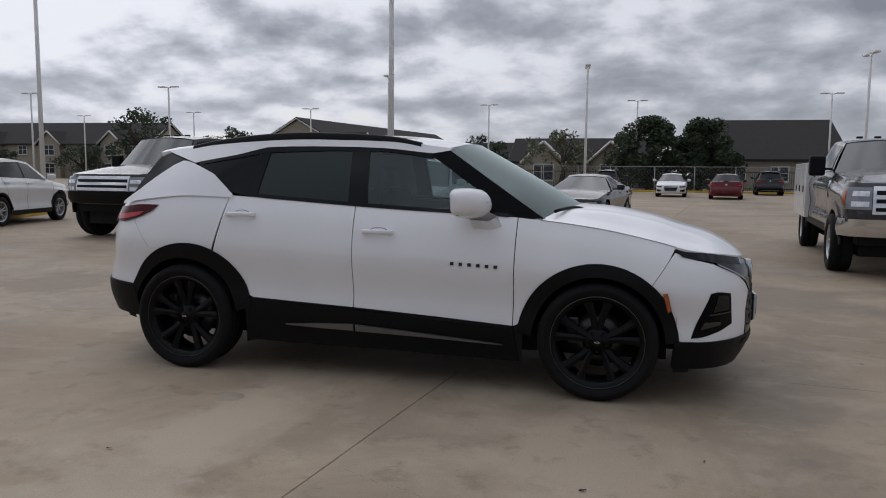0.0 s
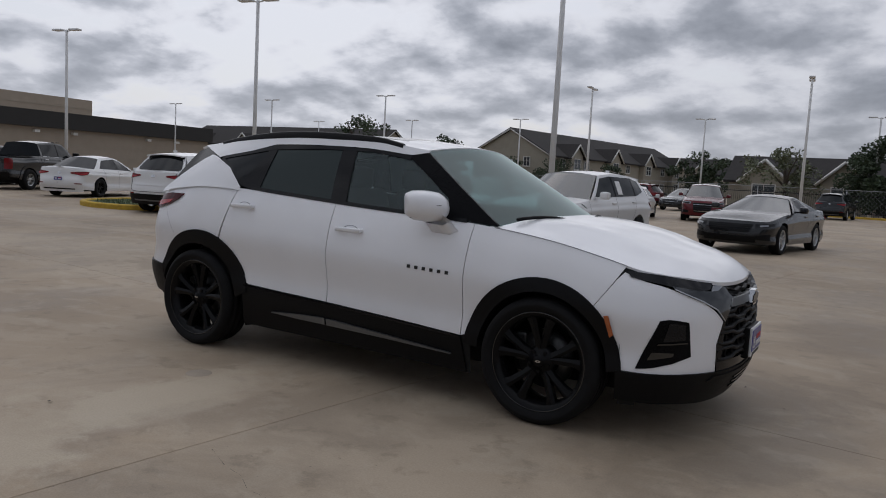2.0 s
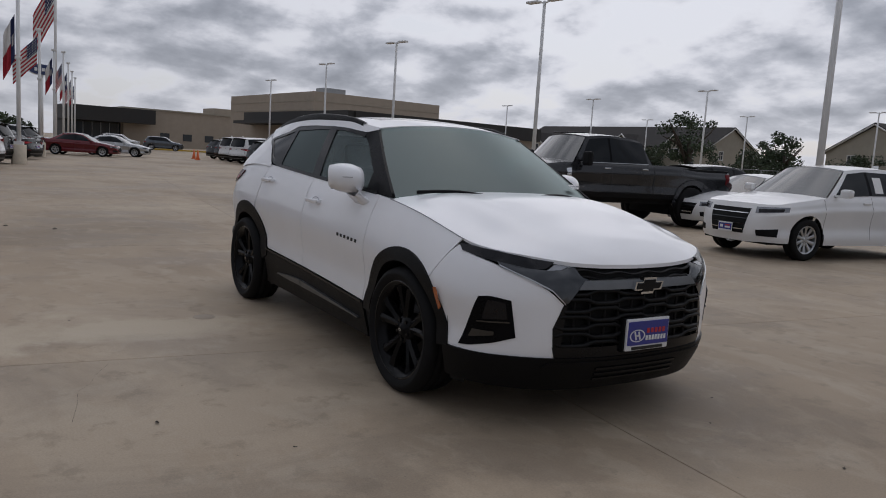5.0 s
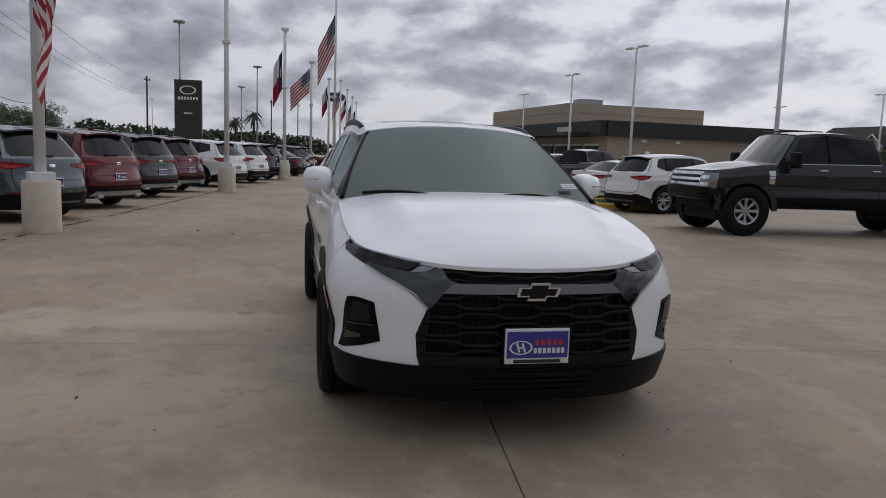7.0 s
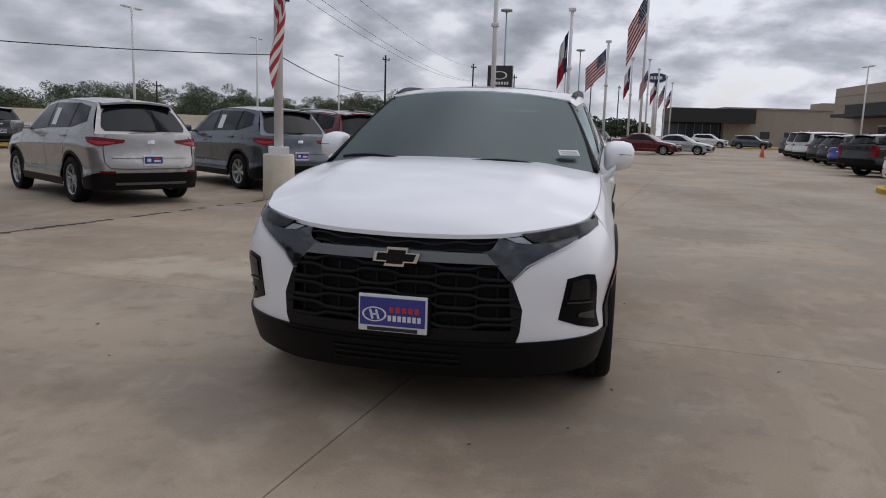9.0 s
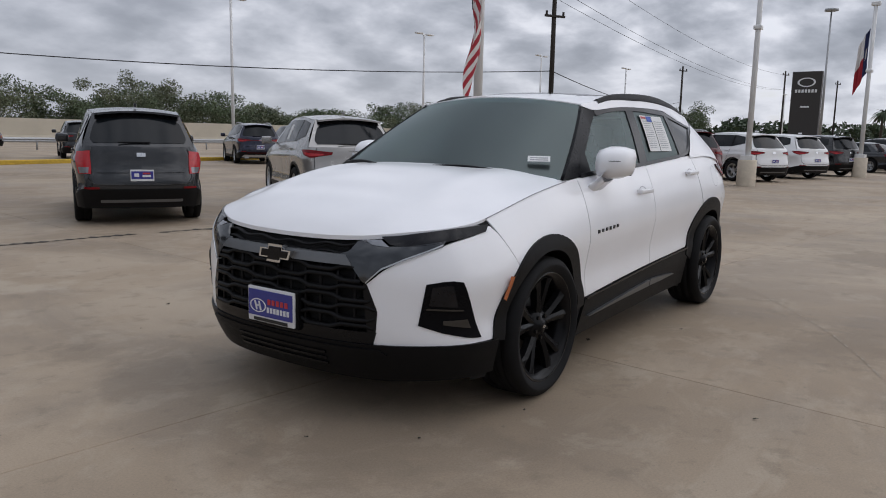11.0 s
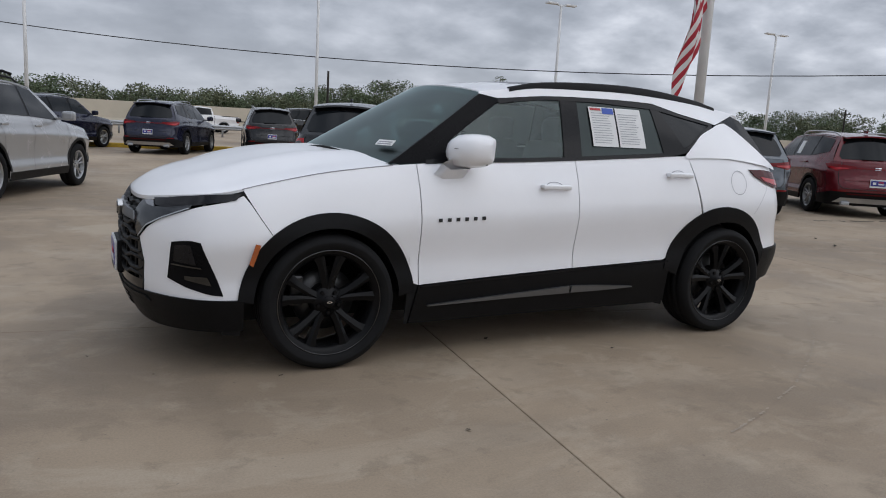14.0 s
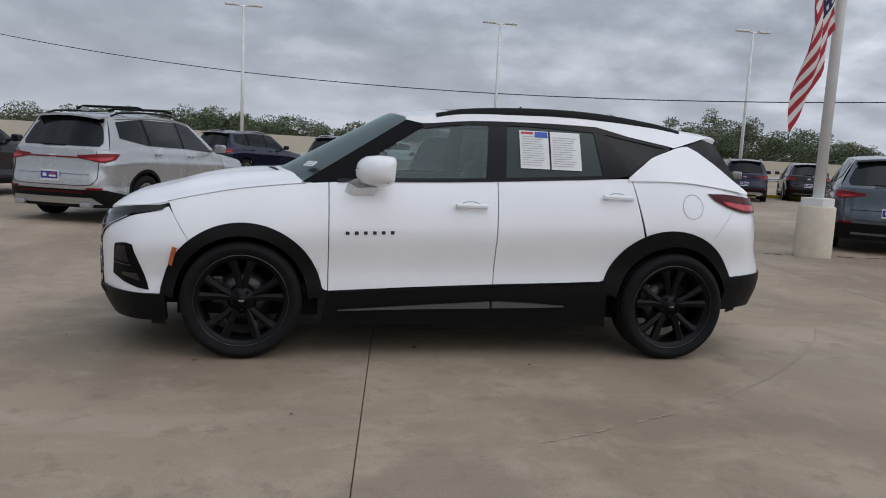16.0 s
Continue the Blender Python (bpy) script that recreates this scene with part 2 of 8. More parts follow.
def concrete_mat():
    m = bpy.data.materials.new("concrete_slab")
    m.use_nodes = True
    nt = m.node_tree
    p = nt.nodes["Principled BSDF"]
    geo = nt.nodes.new("ShaderNodeNewGeometry")
    pos = geo.outputs["Position"]

    def nz(scale, detail, rough=0.6, stretch=None, dist=0.0):
        n = nt.nodes.new("ShaderNodeTexNoise")
        n.inputs["Scale"].default_value, n.inputs["Detail"].default_value, n.inputs["Roughness"].default_value = scale, detail, rough
        n.inputs["Distortion"].default_value = dist
        if stretch:
            mp = nt.nodes.new("ShaderNodeMapping")
            mp.inputs["Scale"].default_value = stretch
            mp.inputs["Rotation"].default_value = (0, 0, radians(7))
            nt.links.new(pos, mp.inputs[0])
            nt.links.new(mp.outputs[0], n.inputs["Vector"])
        else:
            nt.links.new(pos, n.inputs["Vector"])
        return n.outputs["Fac"]

    def ramp(f, stops):
        r = nt.nodes.new("ShaderNodeValToRGB")
        e = r.color_ramp.elements
        while len(e) < len(stops):
            e.new(0.5)
        for k, (q, c) in zip(e, stops):
            k.position, k.color = q, (*c, 1)
        nt.links.new(f, r.inputs[0])
        return r.outputs[0]

    def mixc(kind, f, a, b):
        x = nt.nodes.new("ShaderNodeMix")
        x.data_type, x.blend_type = 'RGBA', kind
        for key, v in (("Factor", f), ("A", a), ("B", b)):
            if isinstance(v, (int, float)):
                x.inputs[key].default_value = v
            elif isinstance(v, tuple):
                x.inputs[key].default_value = (*v, 1)
            else:
                nt.links.new(v, x.inputs[key])
        return x.outputs["Result"]

    broad = nz(0.22, 5, 0.55)
    base = ramp(broad, [(0.36, (0.255, 0.197, 0.139)), (0.50, (0.335, 0.263, 0.187)), (0.64, (0.400, 0.320, 0.232))])
    # worn pale sweeps along the traffic, darker damp stains and tyre scuffs
    sweep = ramp(nz(0.42, 9, 0.66, (0.6, 1.0, 1.0), 0.8), [(0.495, (0, 0, 0)), (0.53, (0.7, 0.7, 0.7)), (0.62, (1, 1, 1))])
    c1 = mixc('MIX', nmath(nt, 'MULTIPLY', sweep, 0.40), base, (0.430, 0.360, 0.275))
    stain = ramp(nz(0.62, 10, 0.68, (1.0, 0.7, 1.0), 0.5), [(0.47, (0, 0, 0)), (0.59, (1, 1, 1))])
    c2 = mixc('MIX', nmath(nt, 'MULTIPLY', stain, 0.50), c1, (0.195, 0.152, 0.110))
    # a crust of small pale scuffs and dark blots
    scuff = ramp(nz(2.6, 9, 0.70, (0.85, 1.0, 1.0), 0.6), [(0.53, (0, 0, 0)), (0.61, (1, 1, 1))])
    c2 = mixc('MIX', nmath(nt, 'MULTIPLY', scuff, 0.26), c2, (0.440, 0.375, 0.288))
    blot = ramp(nz(4.5, 7, 0.64), [(0.56, (0, 0, 0)), (0.64, (1, 1, 1))])
    c3 = mixc('MIX', nmath(nt, 'MULTIPLY', blot, 0.36), c2, (0.179, 0.143, 0.102))
    speck = ramp(nz(26.0, 3, 0.5), [(0.71, (0, 0, 0)), (0.75, (1, 1, 1))])
    c3 = mixc('MIX', nmath(nt, 'MULTIPLY', speck, 0.5), c3, (0.12, 0.10, 0.08))
    # a darker patch about one point, ragged at its rim
    away = nt.nodes.new("ShaderNodeVectorMath")
    away.operation = 'DISTANCE'
    nt.links.new(pos, away.inputs[0])
    away.inputs[1].default_value = (3.3, 3.6, 0.0)
    rim = nmath(nt, 'ADD', nmath(nt, 'MULTIPLY', away.outputs["Value"], 0.34), nmath(nt, 'MULTIPLY', nz(0.9, 8, 0.65), 1.1))
    dark_patch = ramp(rim, [(0.78, (1, 1, 1)), (1.0, (0, 0, 0))])
    c3 = mixc('MIX', nmath(nt, 'MULTIPLY', dark_patch, 0.5), c3, (0.185, 0.146, 0.110))
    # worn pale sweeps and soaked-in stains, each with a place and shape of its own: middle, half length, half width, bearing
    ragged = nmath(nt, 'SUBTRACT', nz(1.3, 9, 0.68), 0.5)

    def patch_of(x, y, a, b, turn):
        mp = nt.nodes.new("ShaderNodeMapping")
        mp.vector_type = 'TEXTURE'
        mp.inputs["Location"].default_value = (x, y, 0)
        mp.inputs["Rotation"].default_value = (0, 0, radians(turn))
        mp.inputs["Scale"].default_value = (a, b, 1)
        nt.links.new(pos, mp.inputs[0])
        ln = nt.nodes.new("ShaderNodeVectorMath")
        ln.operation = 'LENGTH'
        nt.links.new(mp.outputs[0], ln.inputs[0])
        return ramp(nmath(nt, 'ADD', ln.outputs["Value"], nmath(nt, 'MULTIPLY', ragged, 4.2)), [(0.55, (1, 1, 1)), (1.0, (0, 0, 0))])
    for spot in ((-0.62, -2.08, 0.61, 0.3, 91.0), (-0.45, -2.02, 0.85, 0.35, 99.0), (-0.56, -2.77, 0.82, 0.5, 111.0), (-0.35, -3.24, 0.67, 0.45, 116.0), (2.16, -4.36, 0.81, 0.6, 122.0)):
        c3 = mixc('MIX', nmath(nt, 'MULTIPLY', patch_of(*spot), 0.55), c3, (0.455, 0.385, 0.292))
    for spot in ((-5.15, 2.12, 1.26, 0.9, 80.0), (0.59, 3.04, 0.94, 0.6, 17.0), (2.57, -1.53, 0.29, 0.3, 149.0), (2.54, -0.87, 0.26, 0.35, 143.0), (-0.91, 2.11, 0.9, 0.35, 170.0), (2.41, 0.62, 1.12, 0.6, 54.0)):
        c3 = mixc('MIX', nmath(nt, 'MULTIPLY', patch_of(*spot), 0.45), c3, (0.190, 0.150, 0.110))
    grit = nz(95.0, 4, 0.7)
    c4 = mixc('MULTIPLY', 0.55, c3, ramp(grit, [(0.28, (0.72, 0.72, 0.72)), (0.62, (1.06, 1.06, 1.06))]))
    tone = nt.nodes.new("ShaderNodeObjectInfo")
    c5 = mixc('MULTIPLY', 1.0, c4, ramp(tone.outputs["Random"], [(0.0, (0.95, 0.95, 0.95)), (1.0, (1.04, 1.03, 1.02))]))
    nt.links.new(c5, p.inputs["Base Color"])
    nt.links.new(nmath(nt, 'ADD', nmath(nt, 'MULTIPLY', stain, -0.14), 0.74), p.inputs["Roughness"])
    p.inputs["Specular IOR Level"].default_value = 0.35
    b = nt.nodes.new("ShaderNodeBump")
    b.inputs["Strength"].default_value, b.inputs["Distance"].default_value = 0.35, 0.004
    nt.links.new(nmath(nt, 'ADD', grit, nmath(nt, 'MULTIPLY', nz(14.0, 5), 0.8)), b.inputs["Height"])
    nt.links.new(b.outputs[0], p.inputs["Normal"])
    return m


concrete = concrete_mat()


def leaf_mat(name, c):
    m = bpy.data.materials.new(name)
    m.use_nodes = True
    nt = m.node_tree
    p = nt.nodes["Principled BSDF"]
    g = nt.nodes.new("ShaderNodeNewGeometry")
    r = nt.nodes.new("ShaderNodeValToRGB")
    e = r.color_ramp.elements
    e[0].color = (*[v * 0.6 for v in c], 1)
    e[1].color = (*[v * 1.45 for v in c], 1)
    nt.links.new(g.outputs["Random Per Island"], r.inputs[0])
    nt.links.new(r.outputs[0], p.inputs["Base Color"])
    p.inputs["Roughness"].default_value = 0.7
    return m


leaf_a = leaf_mat("leaf_dark", (0.035, 0.055, 0.025))
leaf_b = leaf_mat("leaf_mid", (0.080, 0.108, 0.052))
leaf_c = leaf_mat("leaf_olive", (0.110, 0.124, 0.068))
grass = mat("grass", (0.055, 0.085, 0.03), 0.9, 0, 0, 0.35, 30, 0.5)


# ---- mesh helpers ----
def mesh_ob(name, verts, faces, material, parent=None, label="", smooth=True):
    me = bpy.data.meshes.new(name)
    me.from_pydata([tuple(v) for v in verts], [], [tuple(f) for f in faces])
    me.materials.append(material)
    if smooth:
        me.polygons.foreach_set("use_smooth", [True] * len(me.polygons))
    me.update()
    ob = new(name, me)
    ob.parent = parent
    if label:
        tagged(ob, label)
    return ob


def from_bm(name, bm, material, parent=None, label="", smooth=False):
    me = bpy.data.meshes.new(name)
    bm.to_mesh(me)
    bm.free()
    me.materials.append(material)
    if smooth:
        me.polygons.foreach_set("use_smooth", [True] * len(me.polygons))
    ob = new(name, me)
    ob.parent = parent
    if label:
        tagged(ob, label)
    return ob


def box_bm(size, at=(0, 0, 0), bevel=0.0, bm=None, rot=None):
    b2 = bmesh.new()
    bmesh.ops.create_cube(b2, size=1.0)
    bmesh.ops.scale(b2, vec=size, verts=b2.verts)
    if bevel:
        bmesh.ops.bevel(b2, geom=b2.edges[:], offset=bevel, segments=2, affect='EDGES', profile=0.6)
    m = Matrix.Translation(at)
    if rot is not None:
        m = m @ rot
    bmesh.ops.transform(b2, matrix=m, verts=b2.verts)
    if bm is None:
        return b2
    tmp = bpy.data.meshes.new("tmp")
    b2.to_mesh(tmp)
    b2.free()
    bm.from_mesh(tmp)
    bpy.data.meshes.remove(tmp)
    return bm


def lathe(profile, n=32, axis='y'):
    """Verts and faces of a profile [(r, a)] turned about an axis."""
    V, F = [], []
    k = len(profile)
    for i in range(n):
        t = 2 * math.pi * i / n
        c, s = math.cos(t), math.sin(t)
        for r, a in profile:
            V.append((r * c, a, r * s) if axis == 'y' else (r * c, r * s, a))
    for i in range(n):
        j = (i + 1) % n
        for p in range(k - 1):
            F.append((i * k + p, j * k + p, j * k + p + 1, i * k + p + 1))
    return V, F


def grid_faces(n, m, off=0, flip=False):
    F = []
    for i in range(n - 1):
        for j in range(m - 1):
            f = (off + i * m + j, off + (i + 1) * m + j, off + (i + 1) * m + j + 1, off + i * m + j + 1)
            F.append(f[::-1] if flip else f)
    return F


class Build:
    """Collects grids of points into one mesh, on one or both sides of the car."""
    def __init__(self):
        self.V, self.F = [], []

    def grid(self, P, flip=False, lip=None):
        P = np.asarray(P, float)
        n, m = P.shape[:2]
        off = len(self.V)
        self.V += P.reshape(-1, 3).tolist()
        self.F += grid_faces(n, m, off, flip)
        if lip is not None:
            ring = [(i, 0) for i in range(n)] + [(n - 1, j) for j in range(1, m)] + [(i, m - 1) for i in range(n - 2, -1, -1)] + [(0, j) for j in range(m - 2, 0, -1)]
            # the turned-in lip has points of its own, so that the panel shades flat to its edge
            o2 = len(self.V)
            lipv = np.asarray(lip, float)
            self.V += [P[i, j].tolist() for i, j in ring]
            for i, j in ring:
                self.V.append((P[i, j] + (lipv[i, j] if lipv.ndim == 3 else lipv)).tolist())
            k = len(ring)
            for a in range(k):
                b = (a + 1) % k
                f = (o2 + a, o2 + b, o2 + k + b, o2 + k + a)
                self.F.append(f if flip else f[::-1])
        return self

    def out(self, name, material, parent, label="", side=1, smooth=True):
        V = [(x, y * side, z) for x, y, z in self.V]
        F = self.F if side > 0 else [f[::-1] for f in self.F]
        return mesh_ob(name, V, F, material, parent, label, smooth)


def catmull(pts, n):
    pts = np.asarray(pts, float)
    P = np.vstack([2 * pts[0] - pts[1], pts, 2 * pts[-1] - pts[-2]])
    seg = np.linalg.norm(np.diff(pts[:, :2], axis=0), axis=1)
    out = []
    total = seg.sum()
    for i in range(len(pts) - 1):
        k = max(2, int(round(n * seg[i] / total)))
        t = np.linspace(0, 1, k, endpoint=False)[:, None]
        a, b, c, d = P[i], P[i + 1], P[i + 2], P[i + 3]
        ta, tb = (c - a) * 0.5, (d - b) * 0.5
        # limit the tangents so that sparse points do not overshoot
        L = np.linalg.norm((c - b)[:2])
        for tv in (ta, tb):
            h = np.linalg.norm(tv[:2])
            if h > L:
                tv *= L / h
        out.append((2 * t**3 - 3 * t**2 + 1) * b + (t**3 - 2 * t**2 + t) * ta + (-2 * t**3 + 3 * t**2) * c + (t**3 - t**2) * tb)
    return np.vstack(out + [pts[-1:]])


def curve(pts):
    """A smooth function through (x, value) pairs in rising x."""
    p = np.asarray(sorted(pts), float)
    X, Y = p[:, 0], p[:, 1]
    xs = np.linspace(X[0], X[-1], 400)
    ys = np.interp(xs, X, Y)
    d = np.gradient(Y, X) if len(X) > 2 else np.full(len(X), (Y[-1] - Y[0]) / (X[-1] - X[0]))
    i = np.clip(np.searchsorted(X, xs) - 1, 0, len(X) - 2)
    h = X[i + 1] - X[i]
    t = (xs - X[i]) / h
    ys = (2 * t**3 - 3 * t**2 + 1) * Y[i] + (t**3 - 2 * t**2 + t) * h * d[i] + (-2 * t**3 + 3 * t**2) * Y[i + 1] + (t**3 - t**2) * h * d[i + 1]
    return lambda v: np.interp(v, xs, ys)


def poly(pts, n):
    """n points spread along a polyline by its first coordinate's share."""
    p = np.asarray(pts, float)
    d = np.concatenate([[0], np.cumsum(np.linalg.norm(np.diff(p, axis=0), axis=1))])
    t = np.linspace(0, d[-1], n)
    return np.stack([np.interp(t, d, p[:, k]) for k in range(p.shape[1])], 1)


class Shell:
    """A car's skin. plan: (x, y, z_bottom, z_top) from the middle of the nose round the left side to the middle of the tail.
    Profiles give how far the skin lies inside the plan by height share; roof: (x, y, z) of the left roof edge from front to rear."""
    def __init__(self, plan, side, front, rear, roof):
        C = catmull(plan, 420)
        self.C = C
        d = np.concatenate([[0], np.cumsum(np.linalg.norm(np.diff(C[:, :2], axis=0), axis=1))])
        self.s = d
        T = np.gradient(C[:, :2], d, axis=0)
        T /= np.linalg.norm(T, axis=1)[:, None]
        self.N = np.stack([T[:, 1], -T[:, 0]], 1)
        self.ps, self.pf, self.pr = curve(side), curve(front), curve(rear)
        R = np.asarray(roof, float)[::-1]
        self.ry, self.rz = curve(R[:, :2].tolist()), curve(R[:, [0, 2]].tolist())
        self.x_roof = (R[-1, 0], R[0, 0])

    def at(self, s, k):
        return np.interp(s, self.s, self.C[:, k])

    def sx(self, x):
        return np.interp(-np.asarray(x, float), -self.C[:, 0], self.s)

    def sy(self, y, rear=False):
        i = int(np.argmax(self.C[:, 1]))
        if rear:
            return np.interp(y, self.C[i:, 1][::-1], self.s[i:][::-1])
        return np.interp(y, self.C[:i + 1, 1], self.s[:i + 1])

    def B(self, s, z, off=0.0):
        s, z = np.asarray(s, float), np.asarray(z, float)
        x, y, zb, zt = (self.at(s, k) for k in range(4))
        nx, ny = np.interp(s, self.s, self.N[:, 0]), np.interp(s, self.s, self.N[:, 1])
        L = np.hypot(nx, ny)
        nx, ny = nx / L, ny / L
        v = np.clip((z - zb) / (zt - zb), -0.3, 1.15)
        w = np.clip(nx * nx * 1.25 - 0.1, 0, 1)
        inset = self.ps(v) * (1 - w) + np.where(nx > 0, self.pf(v), self.pr(v)) * w
        o = off - inset
        return np.stack([x + nx * o, np.maximum(y + ny * o, 0) * np.where(s <= 1e-9, 0, 1), z], -1)

    def belt(self, x):
        s = self.sx(x)
        return self.B(s, self.at(s, 3))

    def Yg(self, x, z):
        """Half width of the greenhouse at a place in side view."""
        b = self.belt(x)
        xr = np.clip(x, self.x_roof[1], self.x_roof[0])
        yr, zr = self.ry(xr), self.rz(xr)
        t = np.clip((z - b[..., 2]) / np.maximum(zr - b[..., 2], 0.12), -0.2, 1.1)
        return b[..., 1] * (1 - t) + yr * t + 0.045 * t * (1 - t)

    def patch(self, lo, hi, n=24, m=8, off=0.0, kind='x', lip=0.012, bld=None):
        """A panel between a lower and an upper line. kind: 'x' side lines in (x, z); 's' lines in (s, z); 'g' on the greenhouse in (x, z)."""
        lo, hi = poly(lo, n), poly(hi, n)
        v = np.linspace(0, 1, m)[None, :, None]
        Q = lo[:, None] * (1 - v) + hi[:, None] * v
        if kind == 'g':
            Y = self.Yg(Q[..., 0], Q[..., 1])
            P = np.stack([Q[..., 0], Y + off, Q[..., 1]], -1)
            inward = np.array([0, -lip, 0])
        else:
            s = self.sx(Q[..., 0]) if kind == 'x' else Q[..., 0]
            P = self.B(s, Q[..., 1], off)
            nn = np.stack([np.interp(s, self.s, self.N[:, 0]), np.interp(s, self.s, self.N[:, 1]), np.zeros_like(s)], -1)
            inward = -nn * lip
        bld = bld or Build()
        # orient outwards
        a, b = P[min(1, n - 1), 0] - P[0, 0], P[0, 1] - P[0, 0]
        nrm = np.cross(P[n // 2, m // 2] - P[n // 2 - 1, m // 2], P[n // 2, m // 2] - P[n // 2, m // 2 - 1])
        outd = np.array([0, 1, 0]) if kind == 'g' else -(inward[n // 2, m // 2] if inward.ndim == 3 else inward)
        bld.grid(P, flip=float(nrm @ outd) < 0, lip=inward if lip else None)
        return bld

    def cap(self, xs, edge, crown, m=17, bow=None, pw=2.0):
        """A panel across the car: edge(x) gives the left edge's (x, y, z); crown(x) the rise of the middle."""
        q = np.linspace(-1, 1, m)
        rows = []
        for x in xs:
            ex, ey, ez = edge(x)
            c = crown(x)
            bx = bow(x) if bow else 0.0
            rows.append([(ex + bx * (1 - k * k), ey * k, ez + c * (1 - abs(k) ** pw)) for k in q])
        return np.array(rows)


# ---- vehicles ----
def wheel_parts(parent, at, R, rr, wdt, side, rimmat, spokes=5, twin=True, segs=40, face=None, disc_on=True):
    """One wheel: tyre > (no more), rim, disc as parts of a wheel mesh under the car."""
    w2 = wdt / 2
    prof = [(rr - 0.006, -w2 * 0.80), (rr + 0.012, -w2 * 0.92), (rr + (R - rr) * 0.45, -w2), (R - 0.022, -w2 * 0.93), (R - 0.005, -w2 * 0.80), (R, -w2 * 0.55), (R, -0.012),
            (R - 0.008, -0.009), (R - 0.008, 0.009), (R, 0.012), (R, w2 * 0.55), (R - 0.005, w2 * 0.80), (R - 0.022, w2 * 0.93), (rr + (R - rr) * 0.45, w2), (rr + 0.012, w2 * 0.92), (rr - 0.006, w2 * 0.80)]
    V, F = lathe(prof, segs)
    tyre = mesh_ob("tyre", V, F, rubber, parent, "black rubber tyre")
    tyre.matrix_basis = pose(*at)
    o = w2 * 0.80
    y0 = face if face is not None else o - 0.03
    b = bmesh.new()
    # barrel and lip
    V, F = lathe([(rr - 0.02, -o), (rr - 0.03, -o * 0.5), (rr - 0.035, y0 - 0.03), (rr - 0.024, o - 0.006), (rr - 0.004, o + 0.004), (rr + 0.006, o), (rr - 0.012, o - 0.02)], segs)
    vs = [b.verts.new(v) for v in V]
    for f in F:
        b.faces.new([vs[i] for i in f])
    # hub
    V, F = lathe([(0.0005, y0 + 0.012), (0.030, y0 + 0.012), (0.036, y0 + 0.004), (0.075, y0 - 0.002), (0.085, y0 - 0.03), (0.085, y0 - 0.09)], 24)
    vs = [b.verts.new(v) for v in V]
    for f in F:
        b.faces.new([vs[i] for i in f])
    ang = []
    for k in range(spokes):
        a = 2 * math.pi * k / spokes + math.pi / 2
        ang += [a - 0.20, a + 0.20] if twin else [a]
    for a in ang:
        wi, wo, dp = (0.017, 0.021, 0.03) if twin else (0.032, 0.04, 0.035)
        if len(ang) > 7:
            wi, wo = wi * 0.85, wo * 0.9
        pts = []
        for r, wd, y in ((0.06, wi, y0), (rr * 0.55, wi * 0.9, y0 + 0.006), (rr - 0.022, wo, y0 + 0.018)):
            for sgn, dy in ((-1, -dp), (-1, -0.006), (-0.35, 0), (0.35, 0), (1, -0.006), (1, -dp)):
                aa = a + (0.0 if not twin else 0)
                px, pz = r * math.cos(aa) - sgn * wd * math.sin(aa), r * math.sin(aa) + sgn * wd * math.cos(aa)
                pts.append(b.verts.new((px, y + dy, pz)))
        for r in range(2):
            for j in range(5):
                b.faces.new((pts[r * 6 + j], pts[r * 6 + j + 1], pts[r * 6 + 6 + j + 1], pts[r * 6 + 6 + j]))
    bmesh.ops.recalc_face_normals(b, faces=b.faces[:])
    rim = from_bm("rim", b, rimmat, tyre, smooth=False)
    # nuts
    b = bmesh.new()
    for k in range(5):
        a = 2 * math.pi * k / 5 + 0.3
        bmesh.ops.create_cone(b, cap_ends=True, segments=6, radius1=0.011, radius2=0.009, depth=0.02,
                              matrix=Matrix.Translation((0.056 * math.cos(a), y0 + 0.004, 0.056 * math.sin(a))) @ Matrix.Rotation(-math.pi / 2, 4, 'X'))
    from_bm("wheel_nuts", b, steel if rimmat is not rim_black else rim_black, tyre)
    if disc_on:
        V, F = lathe([(0.07, y0 - 0.075), (rr * 0.72, y0 - 0.075), (rr * 0.72, y0 - 0.1), (0.07, y0 - 0.1)], 28)
        mesh_ob("brake_disc", V, F, disc, tyre)
    if side < 0:
        tyre.matrix_basis = pose(*at) @ pose(0, 0, 0, 0, 0, 180)
    return tyre


def plate(parent, at, rz, w=0.31, h=0.16):
    """A dealer's blue number plate insert in a pale frame, the writing as bars; faces +x before it is turned by rz."""
    m = pose(*at, 0, 0, rz)
    b = box_bm((0.012, w, h), bevel=0.004)
    fr = from_bm("plate_frame", b, silver_letter, parent, "pale licence plate frame")
    fr.matrix_basis = m
    b = box_bm((0.006, w * 0.92, h * 0.66), (0.006, 0, h * 0.03))
    from_bm("plate_field", b, plate_blue, fr)
    from_bm("plate_bar", box_bm((0.004, w * 0.36, h * 0.18), (0.0095, w * 0.18, h * -0.05)), silver_letter, fr)
    from_bm("plate_mark", box_bm((0.004, w * 0.20, h * 0.30), (0.0095, -w * 0.24, h * 0.03), bevel=0.001), silver_letter, fr)
    b = box_bm((0.004, w * 0.32, h * 0.14), (0.0095, w * 0.18, h * 0.17))
    from_bm("plate_red_bar", b, plate_red, fr)
    return fr


def arch(xa, Ra, zc, zb):
    def f(x):
        d = np.clip(Ra * Ra - (x - xa) ** 2, 0, None)
        return np.where(d > 0, zc + np.sqrt(d), zb)
    return f


